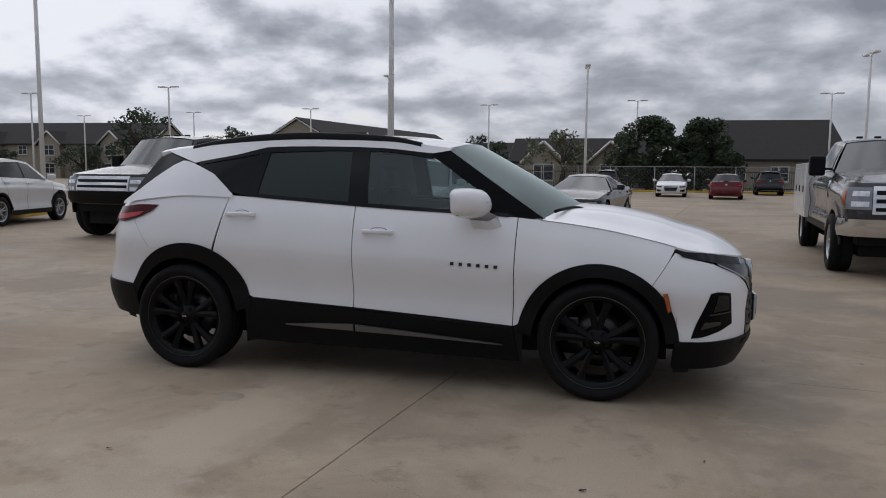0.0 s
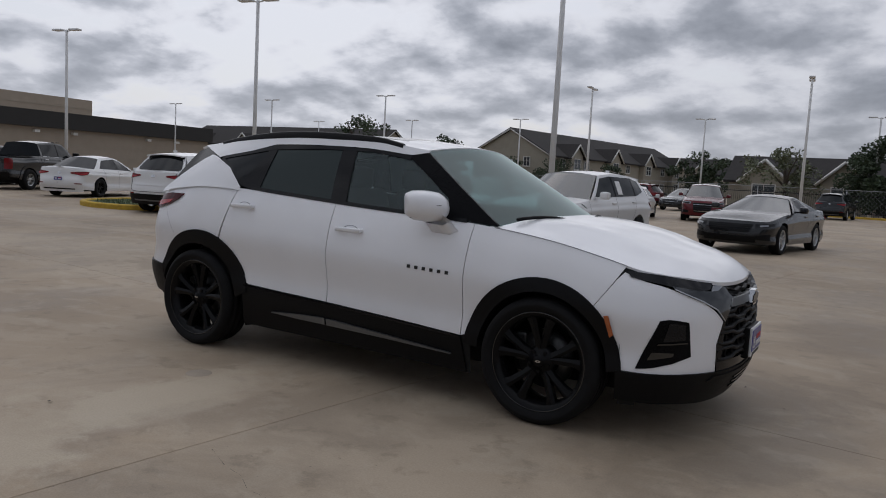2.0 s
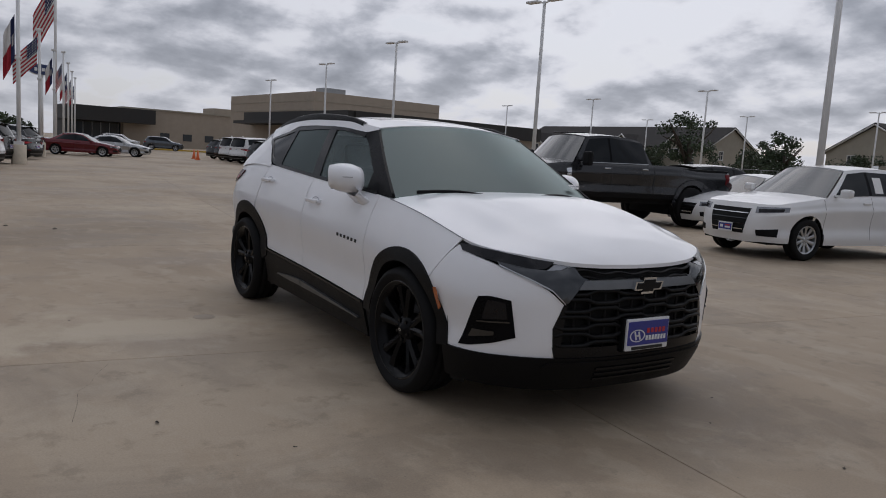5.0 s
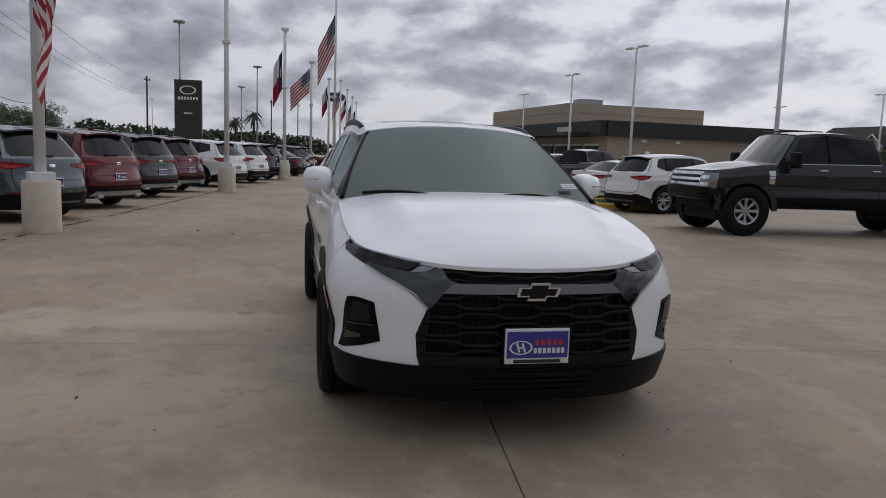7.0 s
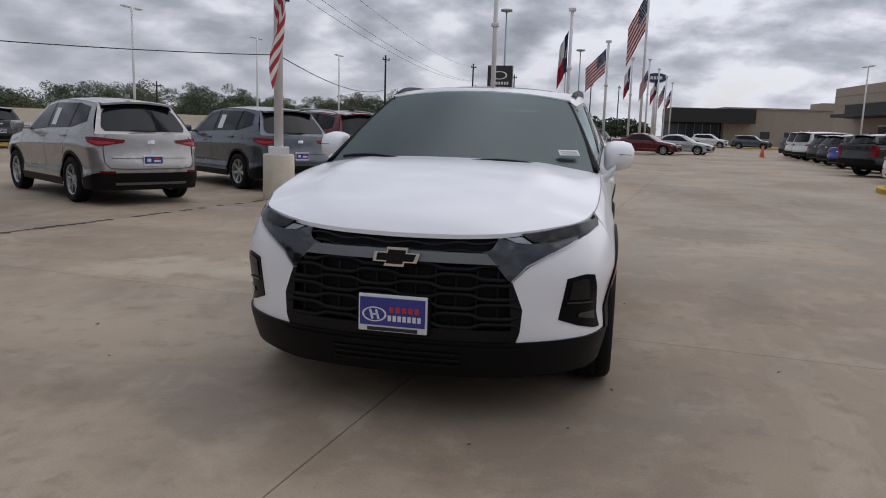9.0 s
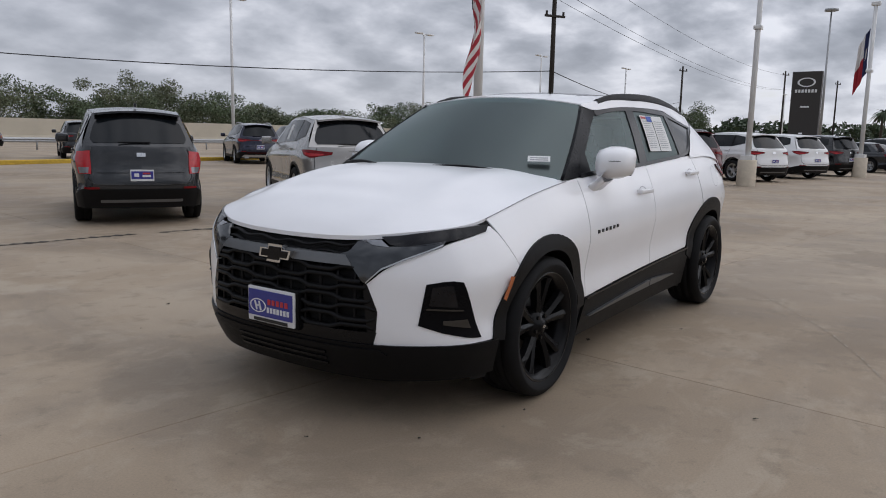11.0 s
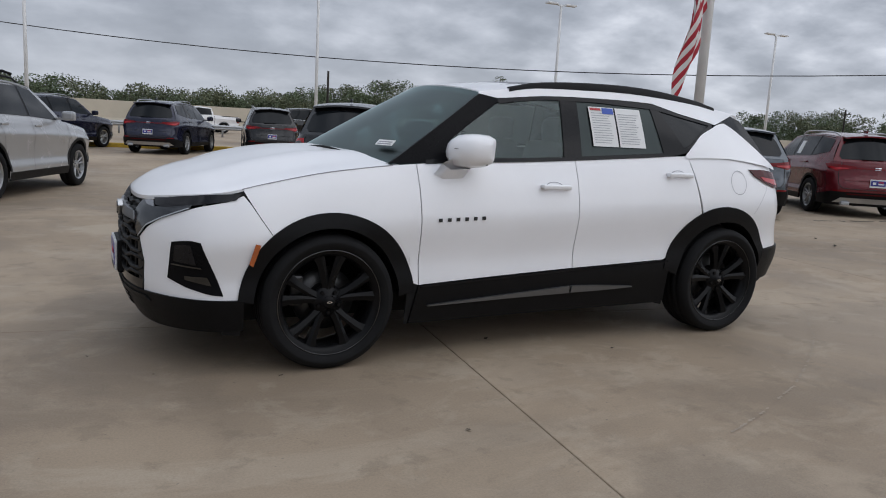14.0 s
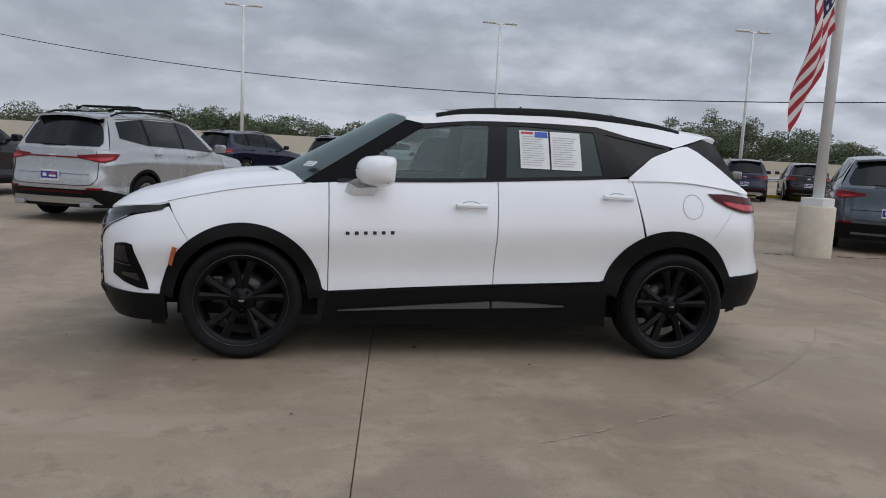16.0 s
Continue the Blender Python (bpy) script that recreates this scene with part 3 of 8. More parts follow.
SUV = dict(wb=2.76, fo=0.93, ro=1.00, w=0.93, R=0.36, zb=0.27, nose=0.93, cowl=(0.95, 1.08), belt1=1.16, tail=1.10, a_top=0.25, h=1.68, roof_r=-1.75, d_base=-2.12, rr=0.245, ry=0.63, kind='suv')
KIND = {
    'suv': SUV,
    'suv_long': dict(SUV, wb=2.80, ro=1.08, h=1.70, roof_r=-1.95, d_base=-2.20),
    'crossover': dict(SUV, wb=2.67, fo=0.90, ro=0.91, w=0.92, h=1.66, roof_r=-1.55, d_base=-1.95),
    'small_suv': dict(SUV, wb=2.56, fo=0.86, ro=0.84, w=0.885, h=1.67, roof_r=-1.55, d_base=-1.86, R=0.335, belt1=1.14),
    'sedan': dict(SUV, wb=2.80, fo=0.95, ro=1.10, w=0.92, R=0.33, zb=0.22, nose=0.74, cowl=(0.95, 0.92), belt1=0.98, tail=1.00, a_top=0.15, h=1.45, roof_r=-1.05, d_base=-1.75, rr=0.22, ry=0.58, kind='sedan'),
    'coupe': dict(SUV, wb=2.72, fo=0.92, ro=1.14, w=0.955, R=0.345, zb=0.22, nose=0.76, cowl=(0.65, 0.94), belt1=1.00, tail=1.02, a_top=-0.15, h=1.38, roof_r=-0.95, d_base=-1.75, rr=0.24, ry=0.56, kind='sedan'),
    'pickup': dict(SUV, wb=4.06, fo=0.97, ro=1.32, w=1.01, R=0.46, zb=0.62, nose=1.30, cowl=(1.30, 1.45), belt1=1.50, tail=1.44, a_top=0.75, h=2.10, roof_r=-0.98, d_base=-1.10, rr=0.27, ry=0.72, kind='pickup'),
    'half_ton': dict(SUV, wb=3.68, fo=0.95, ro=1.20, w=1.00, R=0.40, zb=0.45, nose=1.12, cowl=(1.15, 1.27), belt1=1.32, tail=1.26, a_top=0.6, h=1.93, roof_r=-0.98, d_base=-1.10, rr=0.235, ry=0.70, kind='pickup'),
    'van': dict(SUV, wb=2.94, fo=1.0, ro=1.35, w=0.99, R=0.38, zb=0.32, nose=1.08, cowl=(1.12, 1.20), belt1=1.22, tail=1.12, a_top=0.45, h=1.88, roof_r=-2.45, d_base=-2.68, rr=0.25, ry=0.72, kind='suv'),
}
MADE = {}


def car_skin(k):
    x1, x2 = k['wb'] / 2 + k['fo'], -(k['wb'] / 2 + k['ro'])
    w, zb, cz = k['w'], k['zb'], k['cowl'][1]
    nz = k['nose']
    low = zb + 0.02
    plan = [(x1, 0, low - 0.02, nz), (x1 - 0.03, w * 0.40, low - 0.02, nz), (x1 - 0.12, w * 0.72, low, nz - 0.005), (x1 - 0.30, w * 0.91, low, nz + 0.005), (x1 - 0.55, w * 0.975, low, nz + (cz - nz) * 0.30),
            (k['wb'] / 2 - 0.2, w, zb, nz + (cz - nz) * 0.80), (k['cowl'][0], w, zb, cz), (0.2, w, zb, cz + (k['belt1'] - cz) * 0.5), (-k['wb'] * 0.40, w, zb, k['belt1']),
            (-k['wb'] / 2 - 0.25, w * 0.985, low, k['belt1'] if k['kind'] != 'pickup' else k['tail']), (x2 + 0.30, w * 0.94, low + 0.03, k['tail']), (x2 + 0.10, w * 0.78, low + 0.04, k['tail']), (x2 + 0.02, w * 0.45, low + 0.04, k['tail']), (x2, 0, low + 0.04, k['tail'])]
    # a shoulder crease, a hollow door and a kicked-out sill
    if k['kind'] == 'pickup':
        plan[1:4] = [(x1 - 0.02, w * 0.42, low - 0.02, nz), (x1 - 0.07, w * 0.78, low, nz), (x1 - 0.20, w * 0.945, low, nz + 0.005)]
        plan[-4:-1] = [(x2 + 0.14, w * 0.985, low + 0.03, k['tail']), (x2 + 0.05, w * 0.95, low + 0.04, k['tail']), (x2 + 0.01, w * 0.60, low + 0.04, k['tail'])]
    side = [(-0.3, 0.05), (0, 0.030), (0.12, 0.014), (0.20, 0.018), (0.32, 0.036), (0.50, 0.026), (0.66, 0.006), (0.72, 0.0), (0.76, 0.006), (0.80, 0.024), (0.90, 0.045), (1.0, 0.085), (1.15, 0.15)]
    front = [(-0.3, 0.12), (0, 0.06), (0.2, 0.01), (0.45, 0.0), (0.75, 0.03), (1.0, 0.10), (1.15, 0.14)]
    upright = k['kind'] == 'pickup'
    rear = [(-0.3, 0.10), (0, 0.05), (0.18, 0.0), (0.42, 0.0), (0.6, 0.05 if not upright else 0.03), (1.0, 0.10 if not upright else 0.04), (1.15, 0.14)]
    h, ry = k['h'], k['ry']
    roof = [(k['a_top'], ry * 0.97, h - 0.10), ((k['a_top'] * 0.7 + k['roof_r'] * 0.3), ry, h - 0.05), ((k['a_top'] * 0.3 + k['roof_r'] * 0.7), ry * 0.99, h - 0.06), (k['roof_r'], ry * 0.93, h - 0.11 if not k['kind'] == 'sedan' else h - 0.10)]
    return Shell(plan, side, front, rear, roof), x1, x2


def vehicle(kind, name, label, colour, m, rims=alloy, spokes=5, twin=True, lamp='wide', rails=False, clad=True, plated='rear', group="parked cars", paper_on=0, fascia='grille', cross=False, spec=None):
    k = dict(KIND[kind], **(spec or {}))
    sh, x1, x2 = car_skin(k)
    car = new(name)
    R, wb, w = k['R'], k['wb'], k['w']
    Ra = R + 0.055
    zl_f = [arch(xa, Ra, R, k['zb']) for xa in (wb / 2, -wb / 2)]
    S1 = sh.s[-1]
    cols = set(np.linspace(0, S1, 84).tolist())
    for xa in (wb / 2, -wb / 2):
        for d in np.cos(np.linspace(0, math.pi, 17)):
            cols.add(float(sh.sx(xa + d * Ra)))
        cols.add(float(sh.sx(xa + Ra + 0.004)))
        cols.add(float(sh.sx(xa - Ra - 0.004)))
    cols = np.array(sorted(cols))
    xs = sh.at(cols, 0)
    zb = sh.at(cols, 2)
    zlow = np.maximum(zb, np.maximum(zl_f[0](xs), zl_f[1](xs)))
    zt = sh.at(cols, 3)
    v = np.linspace(0, 1, 25)[None, :]
    Z = zlow[:, None] * (1 - v) + zt[:, None] * v
    SS = np.repeat(cols[:, None], 25, 1)
    P = sh.B(SS, Z)
    body = Build()
    body.grid(P, flip=False)
    Q = P.copy()
    Q[..., 1] *= -1
    body.grid(Q, flip=True)
    edge = lambda x: sh.belt(x)
    cx, cz = k['cowl']
    hx = x1 - (x1 - cx) * (1 - np.cos(np.linspace(0, math.pi / 2, 16)))
    hood_x = np.concatenate([[x1 - 0.095], x1 - 0.11 - np.linspace(0, 1, 14) ** 1.3 * (x1 - 0.11 - cx + 0.06)])
    sedan, pick = k['kind'] == 'sedan', k['kind'] == 'pickup'

    def front_edge(x):
        e = sh.C[:, :]
        B = sh.B(sh.s, e[:, 3])
        i = np.argsort(B[:, 0])
        return (x, float(np.interp(x, B[i, 0], B[i, 1])), float(np.interp(x, B[i, 0], B[i, 2])))
    hood = sh.cap(hood_x, front_edge, lambda x: 0.075 * np.clip((x1 - 0.1 - x) / 0.6, 0, 1) * (0.7 if not pick else 1.0), 15)
    Build().grid(hood, flip=True, lip=np.array([0, 0, -0.02])).out("hood", colour, car, smooth=True)
    if sedan or pick:
        dx = np.linspace(k['d_base'] + 0.1, x2 + 0.105, 10)
        if sedan:
            Build().grid(sh.cap(dx, front_edge, lambda x: 0.045, 13), flip=True, lip=np.array([0, 0, -0.02])).out("boot_lid", colour, car, smooth=True)
    rf = np.linspace(k['a_top'], k['roof_r'], 14)
    roof = sh.cap(rf, lambda x: (x, float(sh.ry(x)), float(sh.rz(x))), lambda x: 0.05, 15, bow=lambda x: 0.10 * (x - (k['a_top'] + k['roof_r']) / 2) / (k['a_top'] - k['roof_r']) * 2 * (1 if x > (k['a_top'] + k['roof_r']) / 2 else 0.3))
    Build().grid(roof, flip=True, lip=np.array([0, 0, -0.02])).out("roof", colour, car, smooth=True)
    # pillars and the metal round the side glass
    bx = lambda x: float(sh.belt(x)[2])
    A0, A1 = (cx - 0.02, cz - 0.01), (k['a_top'], float(sh.rz(k['a_top'])))
    D0, D1 = (k['d_base'] + 0.02, bx(k['d_base'] + 0.02)), (k['roof_r'], float(sh.rz(k['roof_r'])))
    if pick:
        D0 = (k['d_base'], bx(k['d_base']))
    n = 20
    lo = [(x, bx(x) - 0.01) for x in np.linspace(A0[0], D0[0], n)]
    hi = [(x, float(sh.rz(x)) + 0.002) for x in np.linspace(A1[0], D1[0], n)]
    for sd in (1, -1):
        b2 = sh.patch(lo, hi, 30, 7, -0.004, 'g', 0)
        b2.out("window_surround", colour, car, side=sd, smooth=True)
    body.out("body", colour, car, smooth=True)
    # windscreen and back glass
    def screen(p0, p1, bow0, bow1, y0, y1, nm, lift, mtl=None, t0=0.03, t1=0.97, share=1.0):
        rows = []
        for t in np.linspace(t0, t1, 7):
            x, z, ye, bw = p0[0] * (1 - t) + p1[0] * t, p0[1] * (1 - t) + p1[1] * t, y0 * (1 - t) + y1 * t, bow0 * (1 - t) + bow1 * t
            u = (t - t0) / (t1 - t0) * 2 - 1
            sq = share * (1 - 0.10 * (1 - share) * 10 * abs(u) ** 5)
            rows.append([(x + bw * (1 - (q * sq) ** 2) + lift, ye * (0.97 if lift > 0 else 1.0) * q * sq, z + 0.045 * t * (1 - (q * sq) ** 2)) for q in np.linspace(-1, 1, 13)])
        Build().grid(rows, flip=lift < 0).out(nm, mtl or (tint if nm == "rear_window" else glass_dark), car)
    yA = float(sh.Yg(np.array(A0[0]), np.array(A0[1])))
    yD = float(sh.Yg(np.array(D0[0]), np.array(D0[1])))
    screen(A0, A1, 0.20, 0.10, yA, float(sh.ry(A1[0])), "windshield", 0.006)
    if k['kind'] == 'suv':
        # a painted hatch round the glass, and a black band for the spoiler's shaded underside
        yR = float(sh.ry(D1[0]))
        screen(D0, D1, -0.14, -0.05, yD, yR, "hatch_frame", -0.002, colour, 0.0, 1.0)
        screen(D0, D1, -0.14, -0.05, yD, yR, "rear_window", -0.010, tint, 0.10, 0.80, 0.91)
        screen(D0, D1, -0.14, -0.05, yD, yR, "spoiler_shade_band", -0.014, gloss_black, 0.80, 0.96, 0.93)
    else:
        screen(D0, D1, -0.14 if not pick else -0.02, -0.05, yD, float(sh.ry(D1[0])), "rear_window", -0.006)
    # side windows between pillars
    zr = lambda x: float(sh.rz(np.clip(x, k['roof_r'], k['a_top'])))
    fa = lambda z: A0[0] + (A1[0] - A0[0]) * (z - A0[1]) / (A1[1] - A0[1])
    fd = lambda z: D0[0] + (D1[0] - D0[0]) * (z - D0[1]) / (D1[1] - D0[1])
    bp = k['cowl'][0] - 1.18 if not pick else k.get('door', 0.02)
    cp = bp - 0.98
    wins = []
    top = lambda x: zr(x) - 0.045
    bot = lambda x: bx(x) + 0.025
    if k['kind'] == 'suv':
        dq = fd(bot(-1.6) + 0.14) + 0.13
        wins = [([(fa(bot(cx)) - 0.16, bot(cx)), (bp + 0.035, bot(bp))], [(fa(top(A1[0])) - 0.09, top(A1[0]) - 0.01), (bp + 0.035, top(bp))]),
                ([(bp - 0.035, bot(bp)), (cp + 0.03, bot(cp))], [(bp - 0.035, top(bp)), (cp + 0.03, top(cp))]),
                ([(cp - 0.04, bot(cp)), (dq + 0.06, bot(cp) + 0.10)], [(cp - 0.04, top(cp)), (max(dq - 0.02, k['roof_r'] + 0.12), top(k['roof_r'] + 0.2) - 0.03)])]
    elif sedan:
        e = fd(top(cp)) + 0.08
        wins = [([(fa(bot(cx)) - 0.16, bot(cx)), (bp + 0.03, bot(bp))], [(fa(top(A1[0])) - 0.09, top(A1[0]) - 0.01), (bp + 0.03, top(bp))]),
                ([(bp - 0.03, bot(bp)), (cp - 0.16, bot(cp))], [(bp - 0.03, top(bp)), (max(e, cp - 0.30) + 0.10, top(max(e, cp)) - 0.01)])]
    else:
        cp = k['d_base'] + 0.14
        wins = [([(fa(bot(cx)) - 0.18, bot(cx)), (bp + 0.03, bot(bp))], [(fa(top(A1[0])) - 0.10, top(A1[0]) - 0.01), (bp + 0.03, top(bp))]),
                ([(bp - 0.03, bot(bp)), (cp, bot(cp))], [(bp - 0.03, top(bp)), (cp + 0.05, top(cp))])]
    for (l0, h0), (l1, h1) in zip(wins, wins[1:]):
        for sd in (1, -1):
            sh.patch([l0[-1], l1[0]], [h0[-1], h1[0]], 3, 5, 0.002, 'g', 0.006).out("pillar_trim", pillar_black, car, side=sd)
    for lo, hi in wins:
        for sd in (1, -1):
            sh.patch(lo, hi, 8, 5, 0.004, 'g', 0.006).out("side_window", tint, car, side=sd)
    # sills, lamps, grille
    ext = lambda name, mtl, lo, hi, off=0.008, nn=14, mm=4, kind2='s', lab="": [sh.patch(lo, hi, nn, mm, off, kind2, 0.02).out(name, mtl, car, lab, side=sd) for sd in (1, -1)]
    full = lambda name, mtl, y, z0, z1, rear, off=0.01, lab="", y2=None: (lambda b: b.out(name, mtl, car, lab))(both(sh, y, z0, z1, rear, off, y2))
    zt_f, zt_r = k['nose'], k['tail']
    H = zt_r - k['zb']
    if clad:
        xa = wb / 2 - Ra - 0.01
        ext("sill", plastic, [(xa, k['zb'] - 0.02), (-xa, k['zb'] - 0.02)], [(xa, k['zb'] + 0.10), (-xa, k['zb'] + 0.10)], 0.006, 20, 4, 'x')
        for xa in (wb / 2, -wb / 2):
            a = np.linspace(0.05, math.pi - 0.05, 19)
            ext("arch_trim", plastic, [(xa + Ra * math.cos(t), R + Ra * math.sin(t)) for t in a], [(xa + (Ra + 0.045) * math.cos(t), R + (Ra + 0.045) * math.sin(t)) for t in a], 0.008, 19, 2, 'x')
    if pick:
        full("grille", chrome, w * 0.62, k['nose'] - 0.42, k['nose'] - 0.04, False, 0.02)
        for i in range(3):
            full("grille_bar", plastic, w * 0.58, k['nose'] - 0.38 + i * 0.115, k['nose'] - 0.33 + i * 0.115, False, 0.035)
        full("front_bumper", plastic if colour is not MATS.get("paint_silver_truck") else chrome, w * 0.97, k['zb'] + 0.02, k['zb'] + 0.26, False, 0.05)
        full("rear_bumper", plastic, w * 0.96, k['zb'] + 0.02, k['zb'] + 0.22, True, 0.05)
        full("tailgate", colour, w * 0.70, k['zb'] + 0.25, zt_r - 0.03, True, 0.006)
        ext("headlight", clear_lens, [(sh.sy(w * 0.63), k['nose'] - 0.36), (sh.sy(w * 0.95), k['nose'] - 0.36)], [(sh.sy(w * 0.63), k['nose'] - 0.06), (sh.sy(w * 0.96), k['nose'] - 0.05)], 0.025)
        ext("taillight", red_lens, [(sh.sy(w * 0.76, True), zt_r - 0.46), (sh.sx(x2 + 0.22), zt_r - 0.46)][::-1], [(sh.sy(w * 0.76, True), zt_r - 0.06), (sh.sx(x2 + 0.22), zt_r - 0.06)][::-1], 0.012)
        # lamp inserts, marker, fender vent, step, belt line and bulged arches
        for q in (0.30, 0.16):
            ext("lamp_insert", chrome, [(sh.sy(w * 0.66), k['nose'] - q - 0.02), (sh.sy(w * 0.86), k['nose'] - q - 0.02)], [(sh.sy(w * 0.66), k['nose'] - q + 0.05), (sh.sy(w * 0.86), k['nose'] - q + 0.05)], 0.032, 6, 3)
        ext("side_marker", amber, [(sh.sy(w * 0.925), k['nose'] - 0.30), (sh.sy(w * 0.945), k['nose'] - 0.30)], [(sh.sy(w * 0.925), k['nose'] - 0.10), (sh.sy(w * 0.945), k['nose'] - 0.10)], 0.032, 4, 3)
        ext("fender_vent", chrome, [(cx + 0.20, cz - 0.38), (cx + 0.08, cz - 0.40)], [(cx + 0.22, cz - 0.14), (cx + 0.08, cz - 0.12)], 0.014, 4, 4, 'x')
        ext("belt_line", alloy, [(cx - 0.22, bx(cx - 0.22) + 0.004), (k['d_base'] + 0.12, bx(k['d_base'] + 0.12) + 0.004)], [(cx - 0.22, bx(cx - 0.22) + 0.020), (k['d_base'] + 0.12, bx(k['d_base'] + 0.12) + 0.020)], 0.012, 14, 2, 'g')
        ext("rocker", plastic, [(wb / 2 - Ra - 0.03, k['zb'] - 0.02), (-wb / 2 + Ra + 0.03, k['zb'] - 0.02)], [(wb / 2 - Ra - 0.03, k['zb'] + 0.06), (-wb / 2 + Ra + 0.03, k['zb'] + 0.06)], 0.012, 16, 3, 'x')
        ext("cab_gap", ink_black, [(k['d_base'] - 0.055, k['zb'] + 0.06), (k['d_base'] - 0.03, k['zb'] + 0.06)], [(k['d_base'] - 0.055, zt_r - 0.01), (k['d_base'] - 0.03, zt_r - 0.01)], 0.004, 2, 10, 'x')
        for xa in (wb / 2, -wb / 2):
            a = np.linspace(0.02, math.pi - 0.02, 21)
            ext("arch_flare", colour, [(xa + (Ra + 0.01) * math.cos(t), R + (Ra + 0.01) * math.sin(t)) for t in a], [(xa + (Ra + 0.13) * math.cos(t), R + (Ra + 0.13) * math.sin(t)) for t in a], 0.022, 21, 3, 'x')
        for sd in (1, -1):
            from_bm("bed_rail", box_bm((k['d_base'] - 0.07 - (x2 + 0.10), 0.10, 0.05), ((k['d_base'] - 0.07 + x2 + 0.10) / 2, sd * (w - 0.115), zt_r + 0.004), bevel=0.012), plastic, car)
        for yy in (-0.5, -0.25, 0, 0.25, 0.5):
            from_bm("roof_marker", box_bm((0.10, 0.09, 0.035), (k['a_top'] - 0.10 + 0.10 * (1 - yy * yy * 2), yy, k['h'] - 0.012), bevel=0.01), dark_lens, car)
        b = bmesh.new()
        L = k['d_base'] - 0.06 - (x2 + 0.12)
        box_bm((L, w * 1.72, 0.02), (k['d_base'] - 0.06 - L / 2, 0, zt_r - 0.35), bm=b)
        from_bm("bed_floor", b, plastic, car)
        b = box_bm((0.05, w * 1.70, bx(k['d_base']) - k['zb'] - 0.1), (k['d_base'] - 0.03, 0, (bx(k['d_base']) + k['zb']) / 2 + 0.06))
        from_bm("cab_wall", b, colour, car)
    else:
        if fascia == 'grille':
            full("grille", plastic, w * 0.36, k['zb'] + 0.14, zt_f - 0.09, False, 0.010, "", w * 0.46)
            for i in range(4):
                full("grille_bar", chrome if i in (0, 3) else dark_chrome, w * (0.36 + 0.025 * i), k['zb'] + 0.20 + i * (zt_f - k['zb'] - 0.34) / 3.4, k['zb'] + 0.215 + i * (zt_f - k['zb'] - 0.34) / 3.4, False, 0.02)
        else:
            full("grille", gloss_black, w * 0.46, zt_f - 0.26, zt_f - 0.07, False, 0.010, "", w * 0.56)
            for i in range(4):
                full("grille_bar", plastic, w * (0.46 + 0.02 * i), zt_f - 0.245 + i * 0.045, zt_f - 0.235 + i * 0.045, False, 0.016)
            full("lower_intake", plastic, w * 0.62, k['zb'] + 0.06, k['zb'] + 0.20, False, 0.010)
        if fascia == 'grille':
            ext("headlight", clear_lens, [(sh.sy(w * 0.56), zt_f - 0.16), (sh.sx(x1 - 0.46), zt_f - 0.11)], [(sh.sy(w * 0.55), zt_f - 0.05), (sh.sx(x1 - 0.50), zt_f - 0.03)], 0.006)
            ext("lamp_projector", dark_lens, [(sh.sy(w * 0.62), zt_f - 0.145), (sh.sx(x1 - 0.36), zt_f - 0.11)], [(sh.sy(w * 0.60), zt_f - 0.085), (sh.sx(x1 - 0.38), zt_f - 0.06)], 0.010, 10, 3)
        else:
            ext("headlight", dark_lens, [(sh.sy(w * 0.60), zt_f - 0.15), (sh.sx(x1 - 0.42), zt_f - 0.09)], [(sh.sy(w * 0.60), zt_f - 0.06), (sh.sx(x1 - 0.46), zt_f - 0.04)], 0.006)
            ext("lamp_projector", clear_lens, [(sh.sy(w * 0.70), zt_f - 0.125), (sh.sx(x1 - 0.24), zt_f - 0.10)], [(sh.sy(w * 0.70), zt_f - 0.085), (sh.sx(x1 - 0.24), zt_f - 0.065)], 0.010, 8, 3)
        ext("front_vent", plastic, [(sh.sy(w * 0.62), k['zb'] + 0.12), (sh.sy(w * 0.90), k['zb'] + 0.12)], [(sh.sy(w * 0.60), k['zb'] + 0.22), (sh.sy(w * 0.91), k['zb'] + 0.26)], 0.008)
        full("rear_lower", plastic if clad else colour, w * 0.88, k['zb'] - 0.03, k['zb'] + (0.24 if clad else 0.19), True, 0.010)
        if clad:
            ext("rear_corner", plastic, [(sh.sx(-wb / 2 - Ra - 0.02), k['zb'] - 0.02), (sh.sy(w * 0.87, True), k['zb'] - 0.03)], [(sh.sx(-wb / 2 - Ra - 0.05), k['zb'] + 0.15), (sh.sy(w * 0.87, True), k['zb'] + 0.24)], 0.010, 10, 4)
        if not sedan:
            # shut line of the hatch, its fold and a pale crease above the bumper
            y_e, z_e = w * 0.80, k['zb'] + 0.30
            run = [(y_e * 0.95, zt_r - 0.02), (y_e, zt_r - 0.20), (y_e * 0.97, z_e + 0.10), (y_e * 0.86, z_e + 0.01), (y_e * 0.5, z_e), (0.0, z_e)]
            run = poly(run, 26)
            for sd in (1, -1):
                pts = []
                for yy, zz in run:
                    p = sh.B(sh.sy(yy, True), zz, 0.003)
                    pts.append((p[0], abs(p[1]) * sd, zz))
                tube("hatch_seam", pts, 0.006, ink_black, car, "", 5)
            full("hatch_fold", colour, w * 0.66, zt_r - 0.36, zt_r - 0.345, True, 0.016)
            from_bm("roof_antenna", box_bm((0.16, 0.03, 0.06), (k['roof_r'] + 0.28, 0, k['h'] + 0.02), bevel=0.012), colour, car)
        if not rails:
            full("bumper_strip", plastic if not clad else satin_grey, w * 0.62, k['zb'] + 0.05, k['zb'] + 0.09, True, 0.018)
